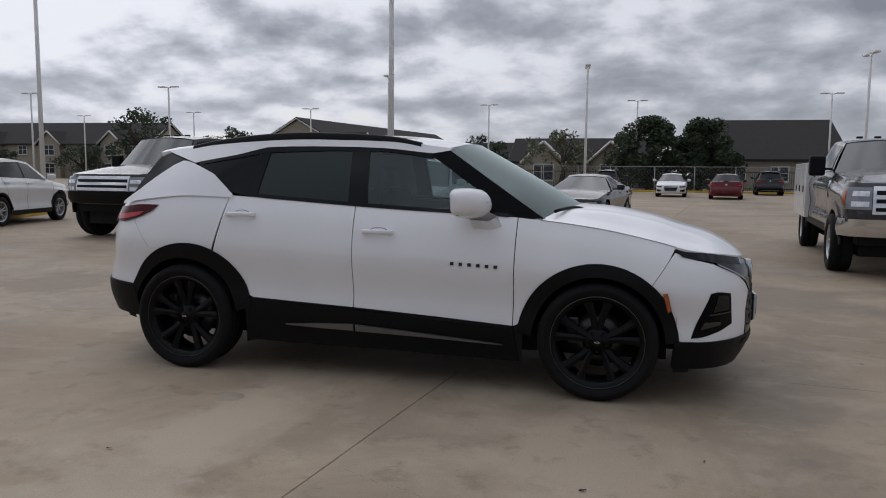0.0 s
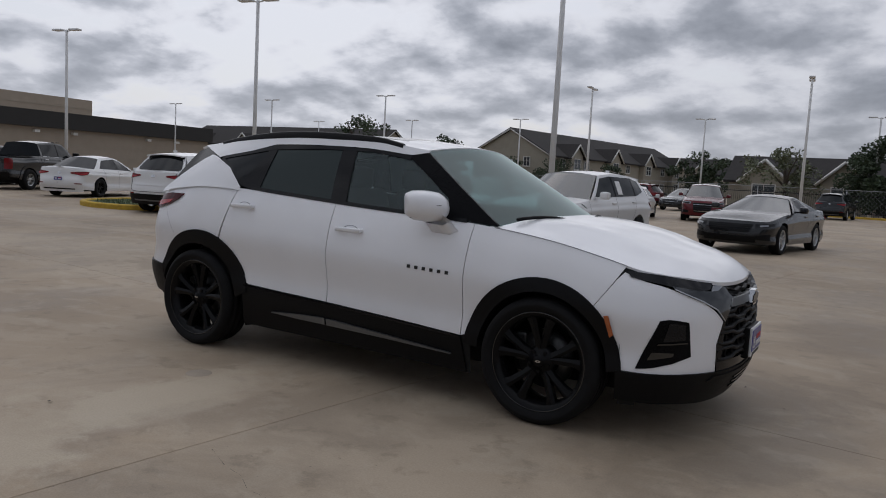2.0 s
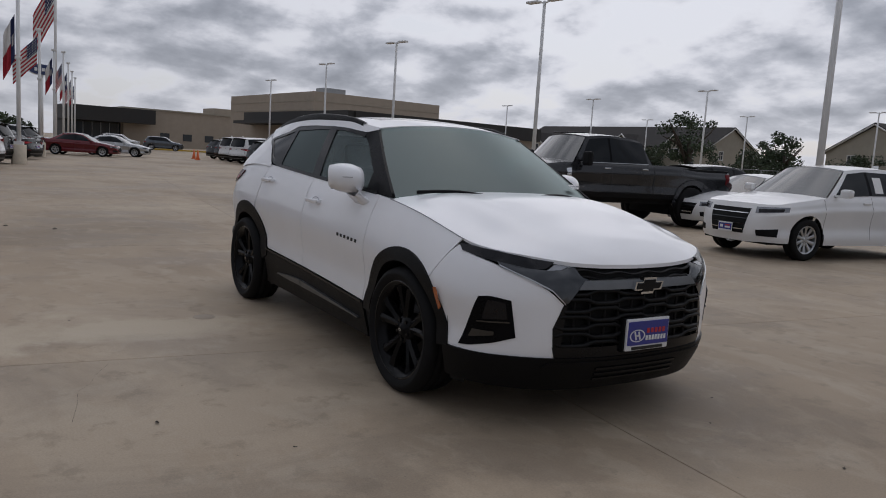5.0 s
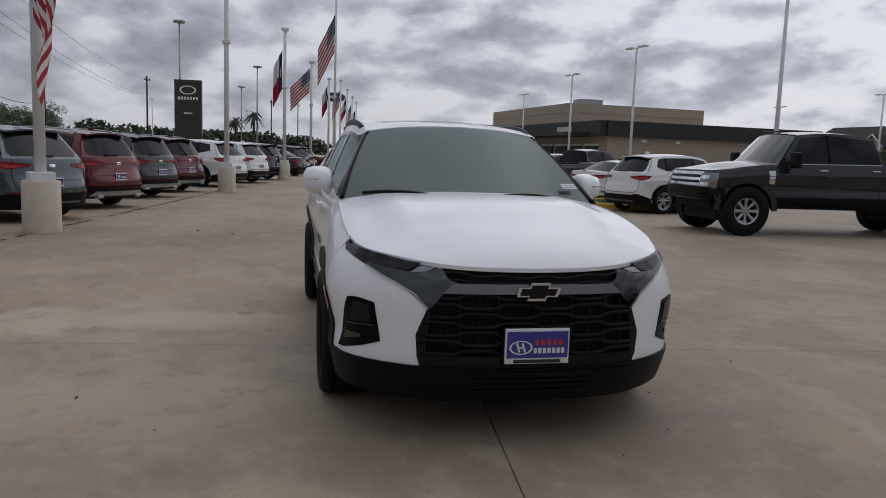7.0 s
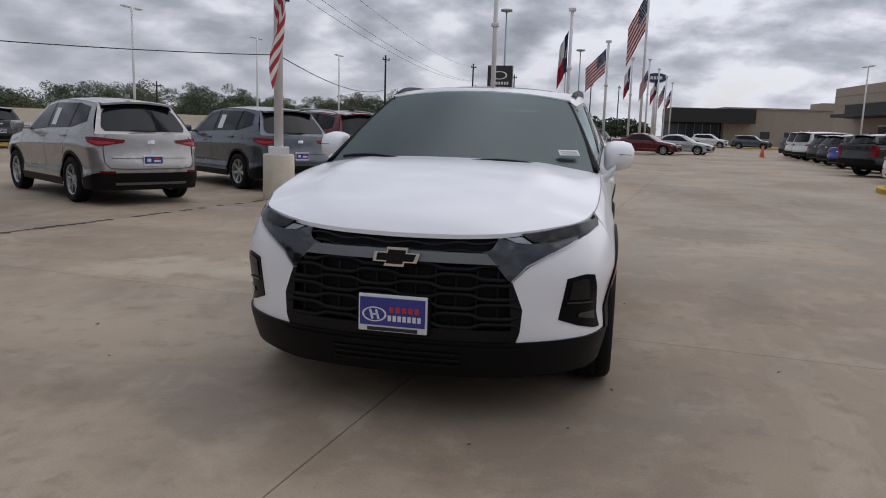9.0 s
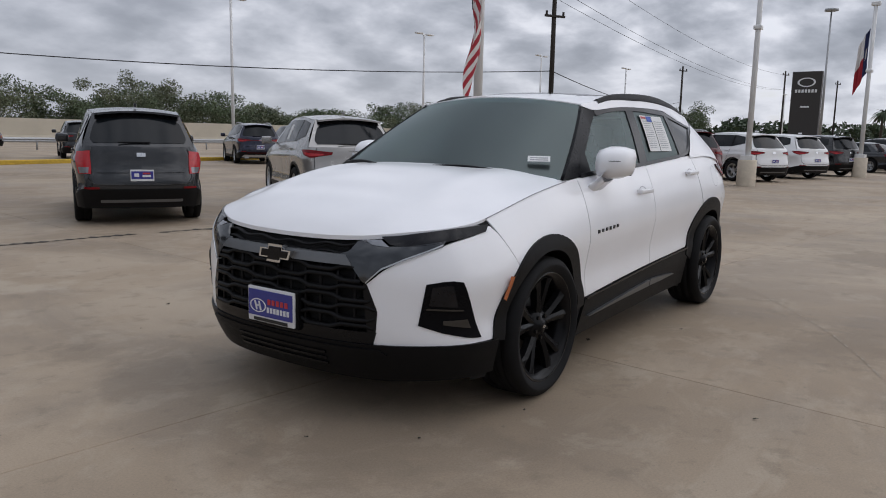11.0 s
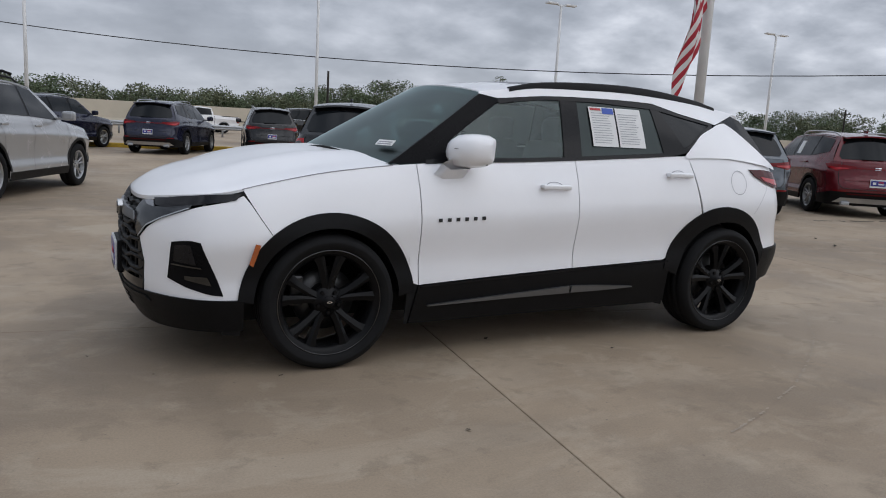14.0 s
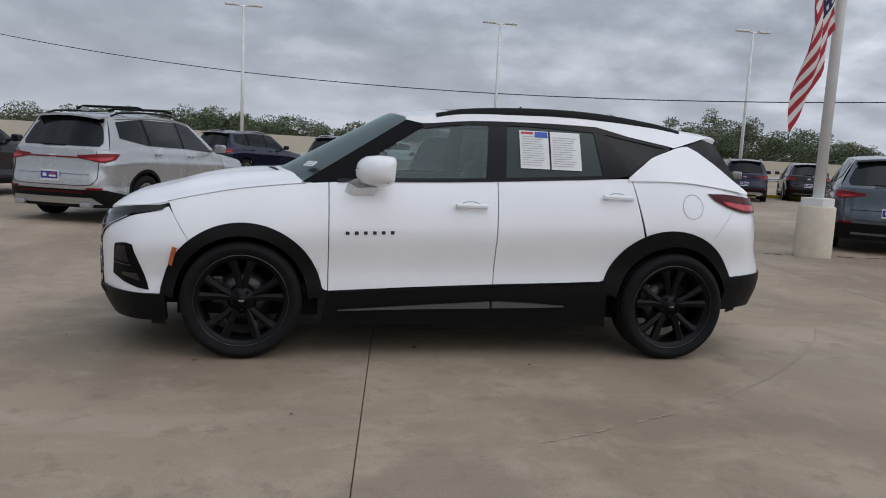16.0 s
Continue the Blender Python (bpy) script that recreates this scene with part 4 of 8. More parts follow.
        zq = zt_r - (0.22 if sedan else 0.16)
        if lamp == 'wide':
            ext("taillight", red_lens, [(sh.sx(x2 + 0.36), zq + 0.03), (sh.sx(x2 + 0.16), zq - 0.03), (sh.sy(w * 0.46, True), zq + 0.03)], [(sh.sx(x2 + 0.46), zq + 0.11), (sh.sx(x2 + 0.2), zq + 0.115), (sh.sy(w * 0.44, True), zq + 0.075)], 0.010)
            ext("lamp_core", bright_red, [(sh.sx(x2 + 0.30), zq + 0.035), (sh.sx(x2 + 0.15), zq + 0.0), (sh.sy(w * 0.62, True), zq + 0.02)], [(sh.sx(x2 + 0.33), zq + 0.07), (sh.sx(x2 + 0.17), zq + 0.05), (sh.sy(w * 0.60, True), zq + 0.045)], 0.014, 12, 3)
        else:
            ext("taillight", bright_red, [(sh.sx(x2 + 0.26), zq - 0.22), (sh.sy(w * 0.74, True), zq - 0.22)], [(sh.sx(x2 + 0.34), zq + 0.08), (sh.sy(w * 0.78, True), zq + 0.10)], 0.012)
            ext("lamp_core", clear_lens, [(sh.sx(x2 + 0.22), zq - 0.21), (sh.sy(w * 0.78, True), zq - 0.21)], [(sh.sx(x2 + 0.24), zq - 0.13), (sh.sy(w * 0.78, True), zq - 0.13)], 0.016, 8, 3)
        if rails:
            full("light_bar", red_lens, w * 0.45, zq + 0.03, zq + 0.052, True, 0.012)
            full("skid_plate", alloy, w * 0.84, k['zb'] + 0.02, k['zb'] + 0.12, True, 0.026, "", w * 0.70)
            full("reflector_strip", dark_red_lens, w * 0.60, k['zb'] + 0.185, k['zb'] + 0.215, True, 0.020)
            for sd in (1, -1):
                from_bm("exhaust_tip", box_bm((0.12, 0.17, 0.07), (x2 + 0.09, sd * w * 0.60, k['zb'] + 0.01), bevel=0.02), steel, car)
                pts = [(x, (float(sh.Yg(np.array(x), np.array(zr(x) - 0.022))) + 0.012) * sd, zr(x) - 0.022) for x in np.linspace(k['a_top'] - 0.02, k['roof_r'] + 0.16, 12)]
                tube("window_trim", pts, 0.008, alloy, car, "", 5)
        full("emblem", chrome, 0.06, zq + 0.02, zq + 0.075, True, 0.012)
        ext("reflector", red_lens, [(sh.sy(w * 0.84, True), k['zb'] + 0.24), (sh.sy(w * 0.62, True), k['zb'] + 0.24)], [(sh.sy(w * 0.84, True), k['zb'] + 0.27), (sh.sy(w * 0.62, True), k['zb'] + 0.27)], 0.012, 8, 3)
        if not sedan:
            b = sh.cap(np.linspace(k['roof_r'] + 0.05, k['roof_r'] - 0.17, 4), lambda x: (x, float(sh.ry(k['roof_r'])) * 0.97, float(sh.rz(k['roof_r'])) + 0.015 + (x - k['roof_r']) * 0.12), lambda x: 0.045, 11)
            Build().grid(b, flip=True, lip=np.array([0, 0, -0.03])).out("spoiler", colour, car)
            wb2 = box_bm((0.02, 0.42, 0.014), (k['d_base'] - 0.10, 0.08, bx(k['d_base']) + 0.06), bevel=0.003)
            from_bm("wiper", wb2, plastic, car)
    # door handles, shuts and mirrors
    for sd in (1, -1):
        for x in (bp + 0.16, (cp + 0.14)):
            z = bx(x) - 0.11
            y = float(sh.B(sh.sx(x), z)[1]) * sd
            from_bm("door_handle", box_bm((0.19, 0.03, 0.032), (x, y + 0.012 * sd, z), bevel=0.01), chrome if pick else colour, car)
        for x in (cx + 0.05, bp, cp + 0.02 if k['kind'] != 'suv' else cp):
            z0, z1 = k['zb'] + 0.11, bx(x) - 0.012
            xo = max(x, -wb / 2 + Ra + 0.02)
            sh.patch([(xo - 0.004, z0), (xo + 0.004, z0)], [(x - 0.004, z1), (x + 0.004, z1)], 2, 12, 0.0025, 'x', 0).out("door_gap", ink_black, car, side=sd)
        yb = float(sh.Yg(np.array(cx - 0.2), np.array(bx(cx - 0.2))))
        sz = (0.13, 0.20, 0.15) if not pick else (0.14, 0.24, 0.32)
        bm2 = box_bm(sz, (cx - 0.26, (yb + 0.20) * sd, bx(cx) + 0.10), bevel=0.045)
        box_bm((0.06, 0.14, 0.035), (cx - 0.24, (yb + 0.06) * sd, bx(cx) + 0.05), bm=bm2)
        from_bm("mirror", bm2, colour if not pick else plastic, car, smooth=False)
        if rails:
            pts = [(x, (float(sh.ry(x)) - 0.03) * sd, float(sh.rz(x)) + 0.06) for x in np.linspace(k['a_top'] - 0.30, k['roof_r'] + 0.12, 12)]
            pts[0] = (*pts[0][:2], pts[0][2] - 0.04)
            pts[-1] = (*pts[-1][:2], pts[-1][2] - 0.04)
            tube("roof_rail", pts, 0.016, alloy if rails == 'silver' else plastic, car)
    if cross:
        for x in (-0.25, -1.05):
            tube("cross_bar", [(x, -0.62, k['h'] + 0.05), (x, -0.5, k['h'] + 0.09), (x, 0.5, k['h'] + 0.09), (x, 0.62, k['h'] + 0.05)], 0.022, plastic, car)
    # floor pan and wells
    b = box_bm((x1 - x2 - 0.45, w * 1.5, k['zb'] * 0.6), ((x1 + x2) / 2, 0, k['zb'] + 0.06))
    for xa in (wb / 2, -wb / 2):
        box_bm((Ra * 1.7, w * 1.35, Ra * 1.2), (xa, 0, R + 0.12), bm=b)
    from_bm("underbody", b, well, car)
    for xa in (wb / 2, -wb / 2):
        for sd in (1, -1):
            wheel_parts(car, (xa, sd * (w - 0.125), R), R, k['rr'], 0.23 if not pick else 0.31, sd, rims, spokes, twin, 28)
    if plated in ('rear', 'both'):
        zp = k['zb'] + (zt_r - k['zb']) * 0.52
        plate(car, (float(sh.B(np.array(S1), np.array(zp))[0]) - 0.016, 0, zp), 180)
    if plated in ('front', 'both'):
        zp = k['zb'] + 0.22
        plate(car, (float(sh.B(np.array(0.0), np.array(zp))[0]) + 0.03, 0, zp), 0)
    for i in range(abs(paper_on)):
        sd = 1 if paper_on > 0 else -1
        zw = bot(bp) + 0.05
        xw = bp - 0.14 - 0.26 * i
        sh.patch([(xw, zw), (xw - 0.22, zw)], [(xw, zw + 0.28), (xw - 0.22, zw + 0.28)], 3, 3, 0.008, 'g', 0).out("window_sheet", paper, car, side=sd)
    car.matrix_basis = m
    return tagged(car, label, "truck" if pick else "car", group)


def both(sh, y, z0, z1, rear, off, y2=None):
    """A band right across the nose or tail, to half width y."""
    q = np.linspace(-1, 1, 19)
    y2 = y if y2 is None else y2
    rows = []
    for k in q:
        col = []
        for t in np.linspace(0, 1, 5):
            yy = (y * (1 - t) + y2 * t)
            p = sh.B(sh.sy(abs(k) * yy, rear), z0 * (1 - t) + z1 * t, off)
            col.append((p[0], abs(p[1]) * (1 if k >= 0 else -1), p[2]))
        rows.append(col)
    bl = Build()
    bl.grid(rows, flip=rear, lip=np.array([-0.03 if not rear else 0.03, 0, 0]))
    return bl


def tube(name, pts, r, material, parent=None, label="", n=8, taper=1.0):
    pts = [Vector(p) for p in pts]
    V, F = [], []
    for i, p in enumerate(pts):
        d = (pts[min(i + 1, len(pts) - 1)] - pts[max(i - 1, 0)]).normalized()
        a = d.orthogonal() if abs(d.z) > 0.95 else d.cross(Vector((0, 0, 1)))
        a.normalize()
        b = d.cross(a)
        rr = r * (1 + (taper - 1) * i / max(1, len(pts) - 1))
        for j in range(n):
            t = 2 * math.pi * j / n
            V.append(p + a * (rr * math.cos(t)) + b * (rr * math.sin(t)))
    for i in range(len(pts) - 1):
        for j in range(n):
            k = (j + 1) % n
            F.append((i * n + j, i * n + k, (i + 1) * n + k, (i + 1) * n + j))
    F.append(tuple(range(n))[::-1])
    F.append(tuple((len(pts) - 1) * n + j for j in range(n)))
    return mesh_ob(name, V, F, material, parent, label)


glass_dark = mat("screen_dark_glass", (0.022, 0.028, 0.03), 0.05, 0, 0.7, 0.15, 2, spec=0.6)


# ---- the white crossover in the middle ----
MAIN_PLAN = [(2.405, 0, 0.20, 0.868), (2.395, 0.25, 0.20, 0.872), (2.36, 0.45, 0.20, 0.882), (2.31, 0.58, 0.20, 0.895), (2.225, 0.72, 0.20, 0.912), (2.105, 0.845, 0.20, 0.928), (1.97, 0.913, 0.20, 0.945),
             (1.80, 0.947, 0.20, 0.985), (1.43, 0.955, 0.20, 1.060), (0.90, 0.935, 0.20, 1.118), (0.0, 0.925, 0.21, 1.160), (-0.90, 0.93, 0.22, 1.215), (-1.43, 0.950, 0.24, 1.235), (-1.80, 0.935, 0.30, 1.20),
             (-2.0, 0.885, 0.33, 1.165), (-2.16, 0.76, 0.33, 1.13), (-2.29, 0.50, 0.33, 1.10), (-2.35, 0.20, 0.33, 1.09), (-2.36, 0, 0.33, 1.09)]
MAIN_SIDE = [(-0.3, 0.08), (0, 0.060), (0.15, 0.034), (0.26, 0.018), (0.31, 0.021), (0.38, 0.030), (0.50, 0.018), (0.64, 0.0), (0.78, 0.022), (0.90, 0.058), (1.0, 0.102), (1.15, 0.17)]
MAIN_FRONT = [(-0.3, 0.16), (0, 0.085), (0.12, 0.04), (0.30, 0.004), (0.58, 0.0), (0.81, 0.010), (0.93, 0.035), (1.0, 0.065), (1.15, 0.12)]
MAIN_REAR = [(-0.3, 0.12), (0, 0.06), (0.2, 0.0), (0.4, 0.0), (0.55, 0.05), (0.8, 0.07), (1.0, 0.11), (1.15, 0.15)]
MAIN_ROOF = [(0.40, 0.605, 1.556), (0.1, 0.635, 1.600), (-0.4, 0.648, 1.622), (-0.95, 0.64, 1.615), (-1.35, 0.615, 1.585), (-1.78, 0.565, 1.540)]


def main_car():
    sh = Shell(MAIN_PLAN, MAIN_SIDE, MAIN_FRONT, MAIN_REAR, MAIN_ROOF)
    car = new("crossover_car")
    X, Y = (lambda x: float(sh.sx(x))), (lambda y: float(sh.sy(y)))
    zt = lambda s: float(sh.at(s, 3))
    RZ = 0.368
    FX, RX = 1.4315, -1.4315
    ARC = 0.485

    def pair(name, mtl, lo, hi, n=24, m=8, off=0.0, kind='x', lip=0.014, label=""):
        return [sh.patch(lo, hi, n, m, off, kind, lip).out(name, mtl, car, label, side=sd) for sd in (1, -1)]

    def ring(xc, zc, r, a0, a1, n=24):
        return [(xc + r * math.cos(radians(a)), zc + r * math.sin(radians(a))) for a in np.linspace(a0, a1, n)]

    top = lambda x0, x1, n=14: [(x, zt(X(x)) - 0.002) for x in np.linspace(x0, x1, n)]
    # inner skin seen in the gaps
    cols = set(np.linspace(X(2.0), X(-2.0), 70).tolist())
    for xa in (FX, RX):
        for d in np.cos(np.linspace(0, math.pi, 19)):
            cols.add(X(xa + d * 0.47))
        cols |= {X(xa + 0.474), X(xa - 0.474)}
    cols = np.array(sorted(cols))
    xs = sh.at(cols, 0)
    zl = np.maximum(sh.at(cols, 2), np.maximum(arch(FX, 0.47, RZ, 0.2)(xs), arch(RX, 0.47, RZ + 0.02, 0.2)(xs)))
    v = np.linspace(0, 1, 9)[None, :]
    P = sh.B(np.repeat(cols[:, None], 9, 1), zl[:, None] * (1 - v) + (sh.at(cols, 3)[:, None] - 0.012) * v, -0.012)
    b = Build()
    b.grid(P)
    P2 = P.copy()
    P2[..., 1] *= -1
    b.grid(P2, flip=True)
    b.out("inner_shell", well, car)
    # white panels
    arc_f = ring(1.425, 0.362, ARC, 172, 51, 30)
    pair("front_fender", white, [(0.909, 0.438), (0.925, 0.44)] + arc_f[1:] + [(1.742, 0.735)], [(0.918, zt(X(0.918)) - 0.002)] + top(1.0, 1.896, 20), 40, 12)
    pair("front_door", white, [(0.903, 0.438), (0.4, 0.468), (-0.162, 0.497)], top(0.912, -0.176), 26, 16)
    arc_r = ring(-1.40, 0.40, ARC, 17, 64, 14)
    pair("rear_door", white, [(-0.168, 0.497), (-0.6, 0.515), (-0.925, 0.531)] + arc_r[1:], top(-0.182, -1.095) + [(-1.098, 1.225)], 36, 14)
    arc_q = ring(-1.40, 0.40, ARC, 66, 156, 24)
    rear_edge = [(X(-1.835), 0.580), (X(-1.9), 0.585), (X(-2.0), 0.592), (float(sh.sy(0.6, True)), 0.60), (sh.s[-1], 0.60)]
    rear_top = [(X(x), zt(X(x)) - 0.001) for x in np.linspace(-1.10, -1.85, 14)] + [(float(s), zt(s)) for s in np.linspace(X(-1.9), sh.s[-1], 10)]
    pair("quarter_panel", white, [(X(x), z) for x, z in arc_q], [(X(x), zt(X(x)) - 0.001) for x in np.linspace(-1.102, -1.80, 14)], 32, 12, kind='s')
    pair("rear_corner", white, rear_edge, [(X(-1.803), zt(X(-1.803)))] + [(float(s), zt(s)) for s in np.linspace(X(-1.85), sh.s[-1], 10)], 26, 12, kind='s')
    # the haunch that climbs behind the rear door glass
    lo = [(x, zt(X(x)) - 0.016) for x in np.linspace(-1.085, -1.99, 16)]
    hi = [(-1.085, 1.232), (-1.15, 1.285), (-1.27, 1.375), (-1.385, 1.418), (-1.48, 1.452), (-1.565, 1.468), (-1.64, 1.434), (-1.75, 1.355), (-1.87, 1.252), (-1.99, 1.170)]
    pair("haunch", white, lo, hi, 30, 8, 0.010, 'g', 0)
    # nose
    nose_lo = [(X(1.888), 0.402), (X(2.0), 0.398), (Y(0.80), 0.394), (Y(0.66), 0.392), (Y(0.532), 0.390)]
    nose_hi = [(X(1.743), 0.731), (X(1.80), 0.813), (X(1.85), 0.885), (X(1.892), 0.928), (X(1.97), 0.895), (Y(0.83), 0.862), (Y(0.74), 0.820), (Y(0.65), 0.782), (Y(0.575), 0.735), (Y(0.505), 0.668)]
    pair("front_bumper", white, nose_lo, nose_hi, 36, 16, kind='s', lip=0.02)
    # hood
    bx_ = sh.B(sh.s, sh.C[:, 3])
    order = np.argsort(bx_[:, 0])
    hood_edge = lambda x: (x, float(np.interp(x, bx_[order, 0], bx_[order, 1])) - 0.004, float(np.interp(x, bx_[order, 0], bx_[order, 2])))
    x_front = float(bx_[0, 0])
    hx = np.concatenate([[x_front - 0.001], x_front - 0.004 - np.linspace(0, 1, 30) ** 1.5 * (x_front - 0.004 - 1.02)])
    rise = curve([(0.95, 0.062), (1.2, 0.085), (1.45, 0.108), (1.8, 0.118), (2.05, 0.100), (2.2, 0.068), (2.29, 0.032), (2.34, 0.0)])
    hood = sh.cap(hx, hood_edge, lambda x: float(rise(x)), 41, bow=lambda x: 0.23 * float(np.clip((1.30 - x) / 0.28, 0, 1)), pw=2.6)
    # two creases that run down the bonnet
    q = np.linspace(-1, 1, 41)[None, :]
    xx = hood[..., 0]
    fade = np.clip((2.25 - xx) / 0.4, 0, 1) * np.clip((xx - 1.05) / 0.3, 0, 1)
    hood[..., 2] += fade * 0.012 * (np.exp(-((np.abs(q) - 0.62) / 0.10) ** 2) - 0.8 * np.exp(-((np.abs(q) - 0.84) / 0.10) ** 2))
    Build().grid(hood, flip=True, lip=np.array([0, 0, -0.02])).out("hood", white, car, "white bonnet with two soft creases")
    for sd in (1, -1):
        pts = [hood_edge(x) for x in np.linspace(1.06, 1.88, 26)]
        tube("hood_seam", [(x, (y + 0.006) * sd, z - 0.001) for x, y, z in pts], 0.0025, ink, car, "", 5)
    # roof with spoiler and dark sunroof
    rf = np.linspace(0.40, -1.78, 26)
    roof = sh.cap(rf, lambda x: (x, float(sh.ry(x)), float(sh.rz(x))), lambda x: 0.048, 25, bow=lambda x: 0.09 * np.clip((x + 0.2) / 0.67, 0, 1) - 0.10 * np.clip((-1.2 - x) / 0.58, 0, 1), pw=2.2)
    Build().grid(roof, flip=True, lip=np.array([0, 0, -0.035])).out("roof", white, car)
    lo = [(0.42, 1.543), (0.30, 1.522)] + [(x, float(sh.rz(x)) - 0.055) for x in np.linspace(0.16, -0.9, 12)] + [(-1.13, 1.508), (-1.40, 1.463), (-1.46, 1.450)]
    hi = [(x, float(sh.rz(x)) + 0.001) for x in np.linspace(0.42, -1.78, 18)]
    pair("roof_side", white, lo, hi, 34, 5, 0.003, 'g', 0.01)
    rows = [[(x - 0.115 * (1 - k * k) * 1.0, 0.560 * k * (1 - 0.05 * t), 1.540 + 0.046 * (1 - abs(k) ** 2.2) - 0.012 * t) for k in np.linspace(-1, 1, 17)] for t, x in ((0, -1.755), (0.5, -1.81), (1, -1.865))]
    Build().grid(rows, flip=True, lip=np.array([0.01, 0, -0.03])).out("spoiler", white, car)
    lo = [(-1.47, 1.440), (-1.60, 1.395), (-1.79, 1.290), (-1.95, 1.180)]
    hi = [(-1.45, 1.465), (-1.60, 1.520), (-1.73, 1.532), (-1.82, 1.495)]
    pair("rear_pillar", gloss_black, lo, hi, 12, 6, -0.012, 'g', 0.02, "gloss black wedge pillar")
    rows = [[(x - 0.05 * (1 - k * k), y * k, z) for k in np.linspace(-1, 1, 15)] for x, y, z in ((-1.66, 0.545, 1.530), (-1.72, 0.63, 1.34), (-1.85, 0.71, 1.12))]
    Build().grid(rows).out("rear_window", tint, car)
    sun = sh.cap(np.linspace(0.30, -0.35, 6), lambda x: (x, 0.46, float(sh.rz(x)) + 0.048 * (1 - (0.46 / float(sh.ry(x))) ** 2.2) + 0.003), lambda x: 0.024, 11, bow=lambda x: 0.06 * np.clip((x + 0.2) / 0.67, 0, 1))
    Build().grid(sun, flip=True, lip=np.array([0, 0, -0.01])).out("sunroof", gloss_black, car)
    # greenhouse: dark pillars, panes
    wt = lambda x: float(np.interp(x, [-1.46, -1.40, -1.13, -0.9, -0.4, 0.0, 0.2, 0.45], [1.447, 1.462, 1.506, 1.546, 1.562, 1.554, 1.530, 1.478]))
    wb_ = lambda x: zt(X(x)) + 0.008 if x > -0.85 else float(np.interp(x, [-1.46, -1.385, -1.27, -1.15, -1.085, -0.85], [1.447, 1.437, 1.370, 1.281, 1.245, zt(X(-0.85)) + 0.008]))
    a_lo = [(1.10, 1.118), (1.06, 1.122), (0.99, 1.126)]
    sh_p = lambda name, mtl, lo, hi, off=0.0, n=8, m=8, lab="", lip=0.02: pair(name, mtl, lo, hi, n, m, off, 'g', lip, lab)
    # windscreen pillar
    sh_p("front_pillar", pillar_black, [(1.085, 1.112), (0.89, 1.122)], [(0.415, 1.544), (0.285, 1.515)], 0.0, 6, 14, "gloss black windscreen pillar")
    sh_p("mirror_sail", pillar_black, [(0.885, 1.128), (0.70, 1.13)], [(0.735, 1.262), (0.69, 1.262)], 0.001, 3, 3)
    sh_p("window_trim", gloss_black, [(x, wt(x) - 0.022) for x in np.linspace(0.30, -1.40, 24)], [(x, wt(x) + 0.012) for x in np.linspace(0.31, -1.46, 24)], 0.001, 24, 3)
    sh_p("belt_trim", gloss_black, [(x, wb_(x) - 0.012) for x in np.linspace(0.86, -1.42, 24)], [(x, wb_(x) + 0.012) for x in np.linspace(0.86, -1.42, 24)], 0.005, 24, 3)
    B0, B1 = -0.10, -0.235
    sh_p("centre_pillar", gloss_black, [(B0, wb_(B0)), (B1, wb_(B1))], [(B0 - 0.03, wt(B0)), (B1 - 0.02, wt(B1))], 0.0, 4, 8)
    C0, C1 = -0.86, -1.03
    sh_p("rear_door_pillar", gloss_black, [(C0 - 0.05, wb_(C0)), (C1 - 0.08, wb_(C1 - 0.05))], [(C0 + 0.0, wt(C0)), (C1 + 0.09, wt(C1))], 0.0, 4, 8)
    # panes
    pair("front_door_glass", front_glass, [(0.88, wb_(0.88) + 0.004), (B0, wb_(B0) + 0.004)], [(0.30, wt(0.30) - 0.012), (B0 - 0.03, wt(B0) - 0.012)], 10, 8, -0.006, 'g', 0)
    pair("rear_door_glass", privacy_glass, [(B1, wb_(B1) + 0.004), (C0 - 0.05, wb_(C0) + 0.004)], [(B1 - 0.02, wt(B1) - 0.012), (C0, wt(C0) - 0.012)], 10, 8, -0.006, 'g', 0)
    pair("rear_quarter_glass", tint, [(C1 - 0.06, wb_(C1 - 0.06) + 0.004), (-1.25, wb_(-1.25)), (-1.43, wb_(-1.43) - 0.002)], [(C1 + 0.08, wt(C1) - 0.012), (-1.20, wt(-1.20) - 0.012), (-1.44, wt(-1.44) - 0.004)], 10, 6, -0.006, 'g', 0)
    # windscreen
    rows = []
    for t in np.linspace(0, 1, 12):
        x = 1.065 * (1 - t) + 0.395 * t
        z = 1.108 * (1 - t) + 1.554 * t + 0.006 * math.sin(math.pi * t)
        ye = float(sh.Yg(np.array(x), np.array(z))) - 0.012
        bw = 0.29 * (1 - t) + 0.095 * t
        rows.append([(x + bw * (1 - k * k), ye * k, z + 0.044 * t * (1 - k * k)) for k in np.linspace(-1, 1, 21)])
    Build().grid(rows, flip=True).out("windshield", screen_glass, car, "raked windscreen reflecting cloud")
    band = [[(p[0] + 0.003, p[1], p[2] + 0.004) for p in r] for r in (rows[0], [(x * 0.96 + y * 0.04, a * 0.96 + b * 0.04, c * 0.96 + d * 0.04) for (x, a, c), (y, b, d) in zip(rows[0], rows[1])])]
    Build().grid(band, flip=True).out("cowl_band", plastic, car)
    cowl = [[(1.02 + 0.24 * (1 - k * k) + dx, 0.80 * k, z + 0.045 * (1 - k * k) * (dx + 0.02) * 3) for k in np.linspace(-1, 1, 15)] for dx, z in ((-0.02, 1.085), (0.12, 1.088))]
    Build().grid(cowl, flip=True).out("cowl", plastic, car)
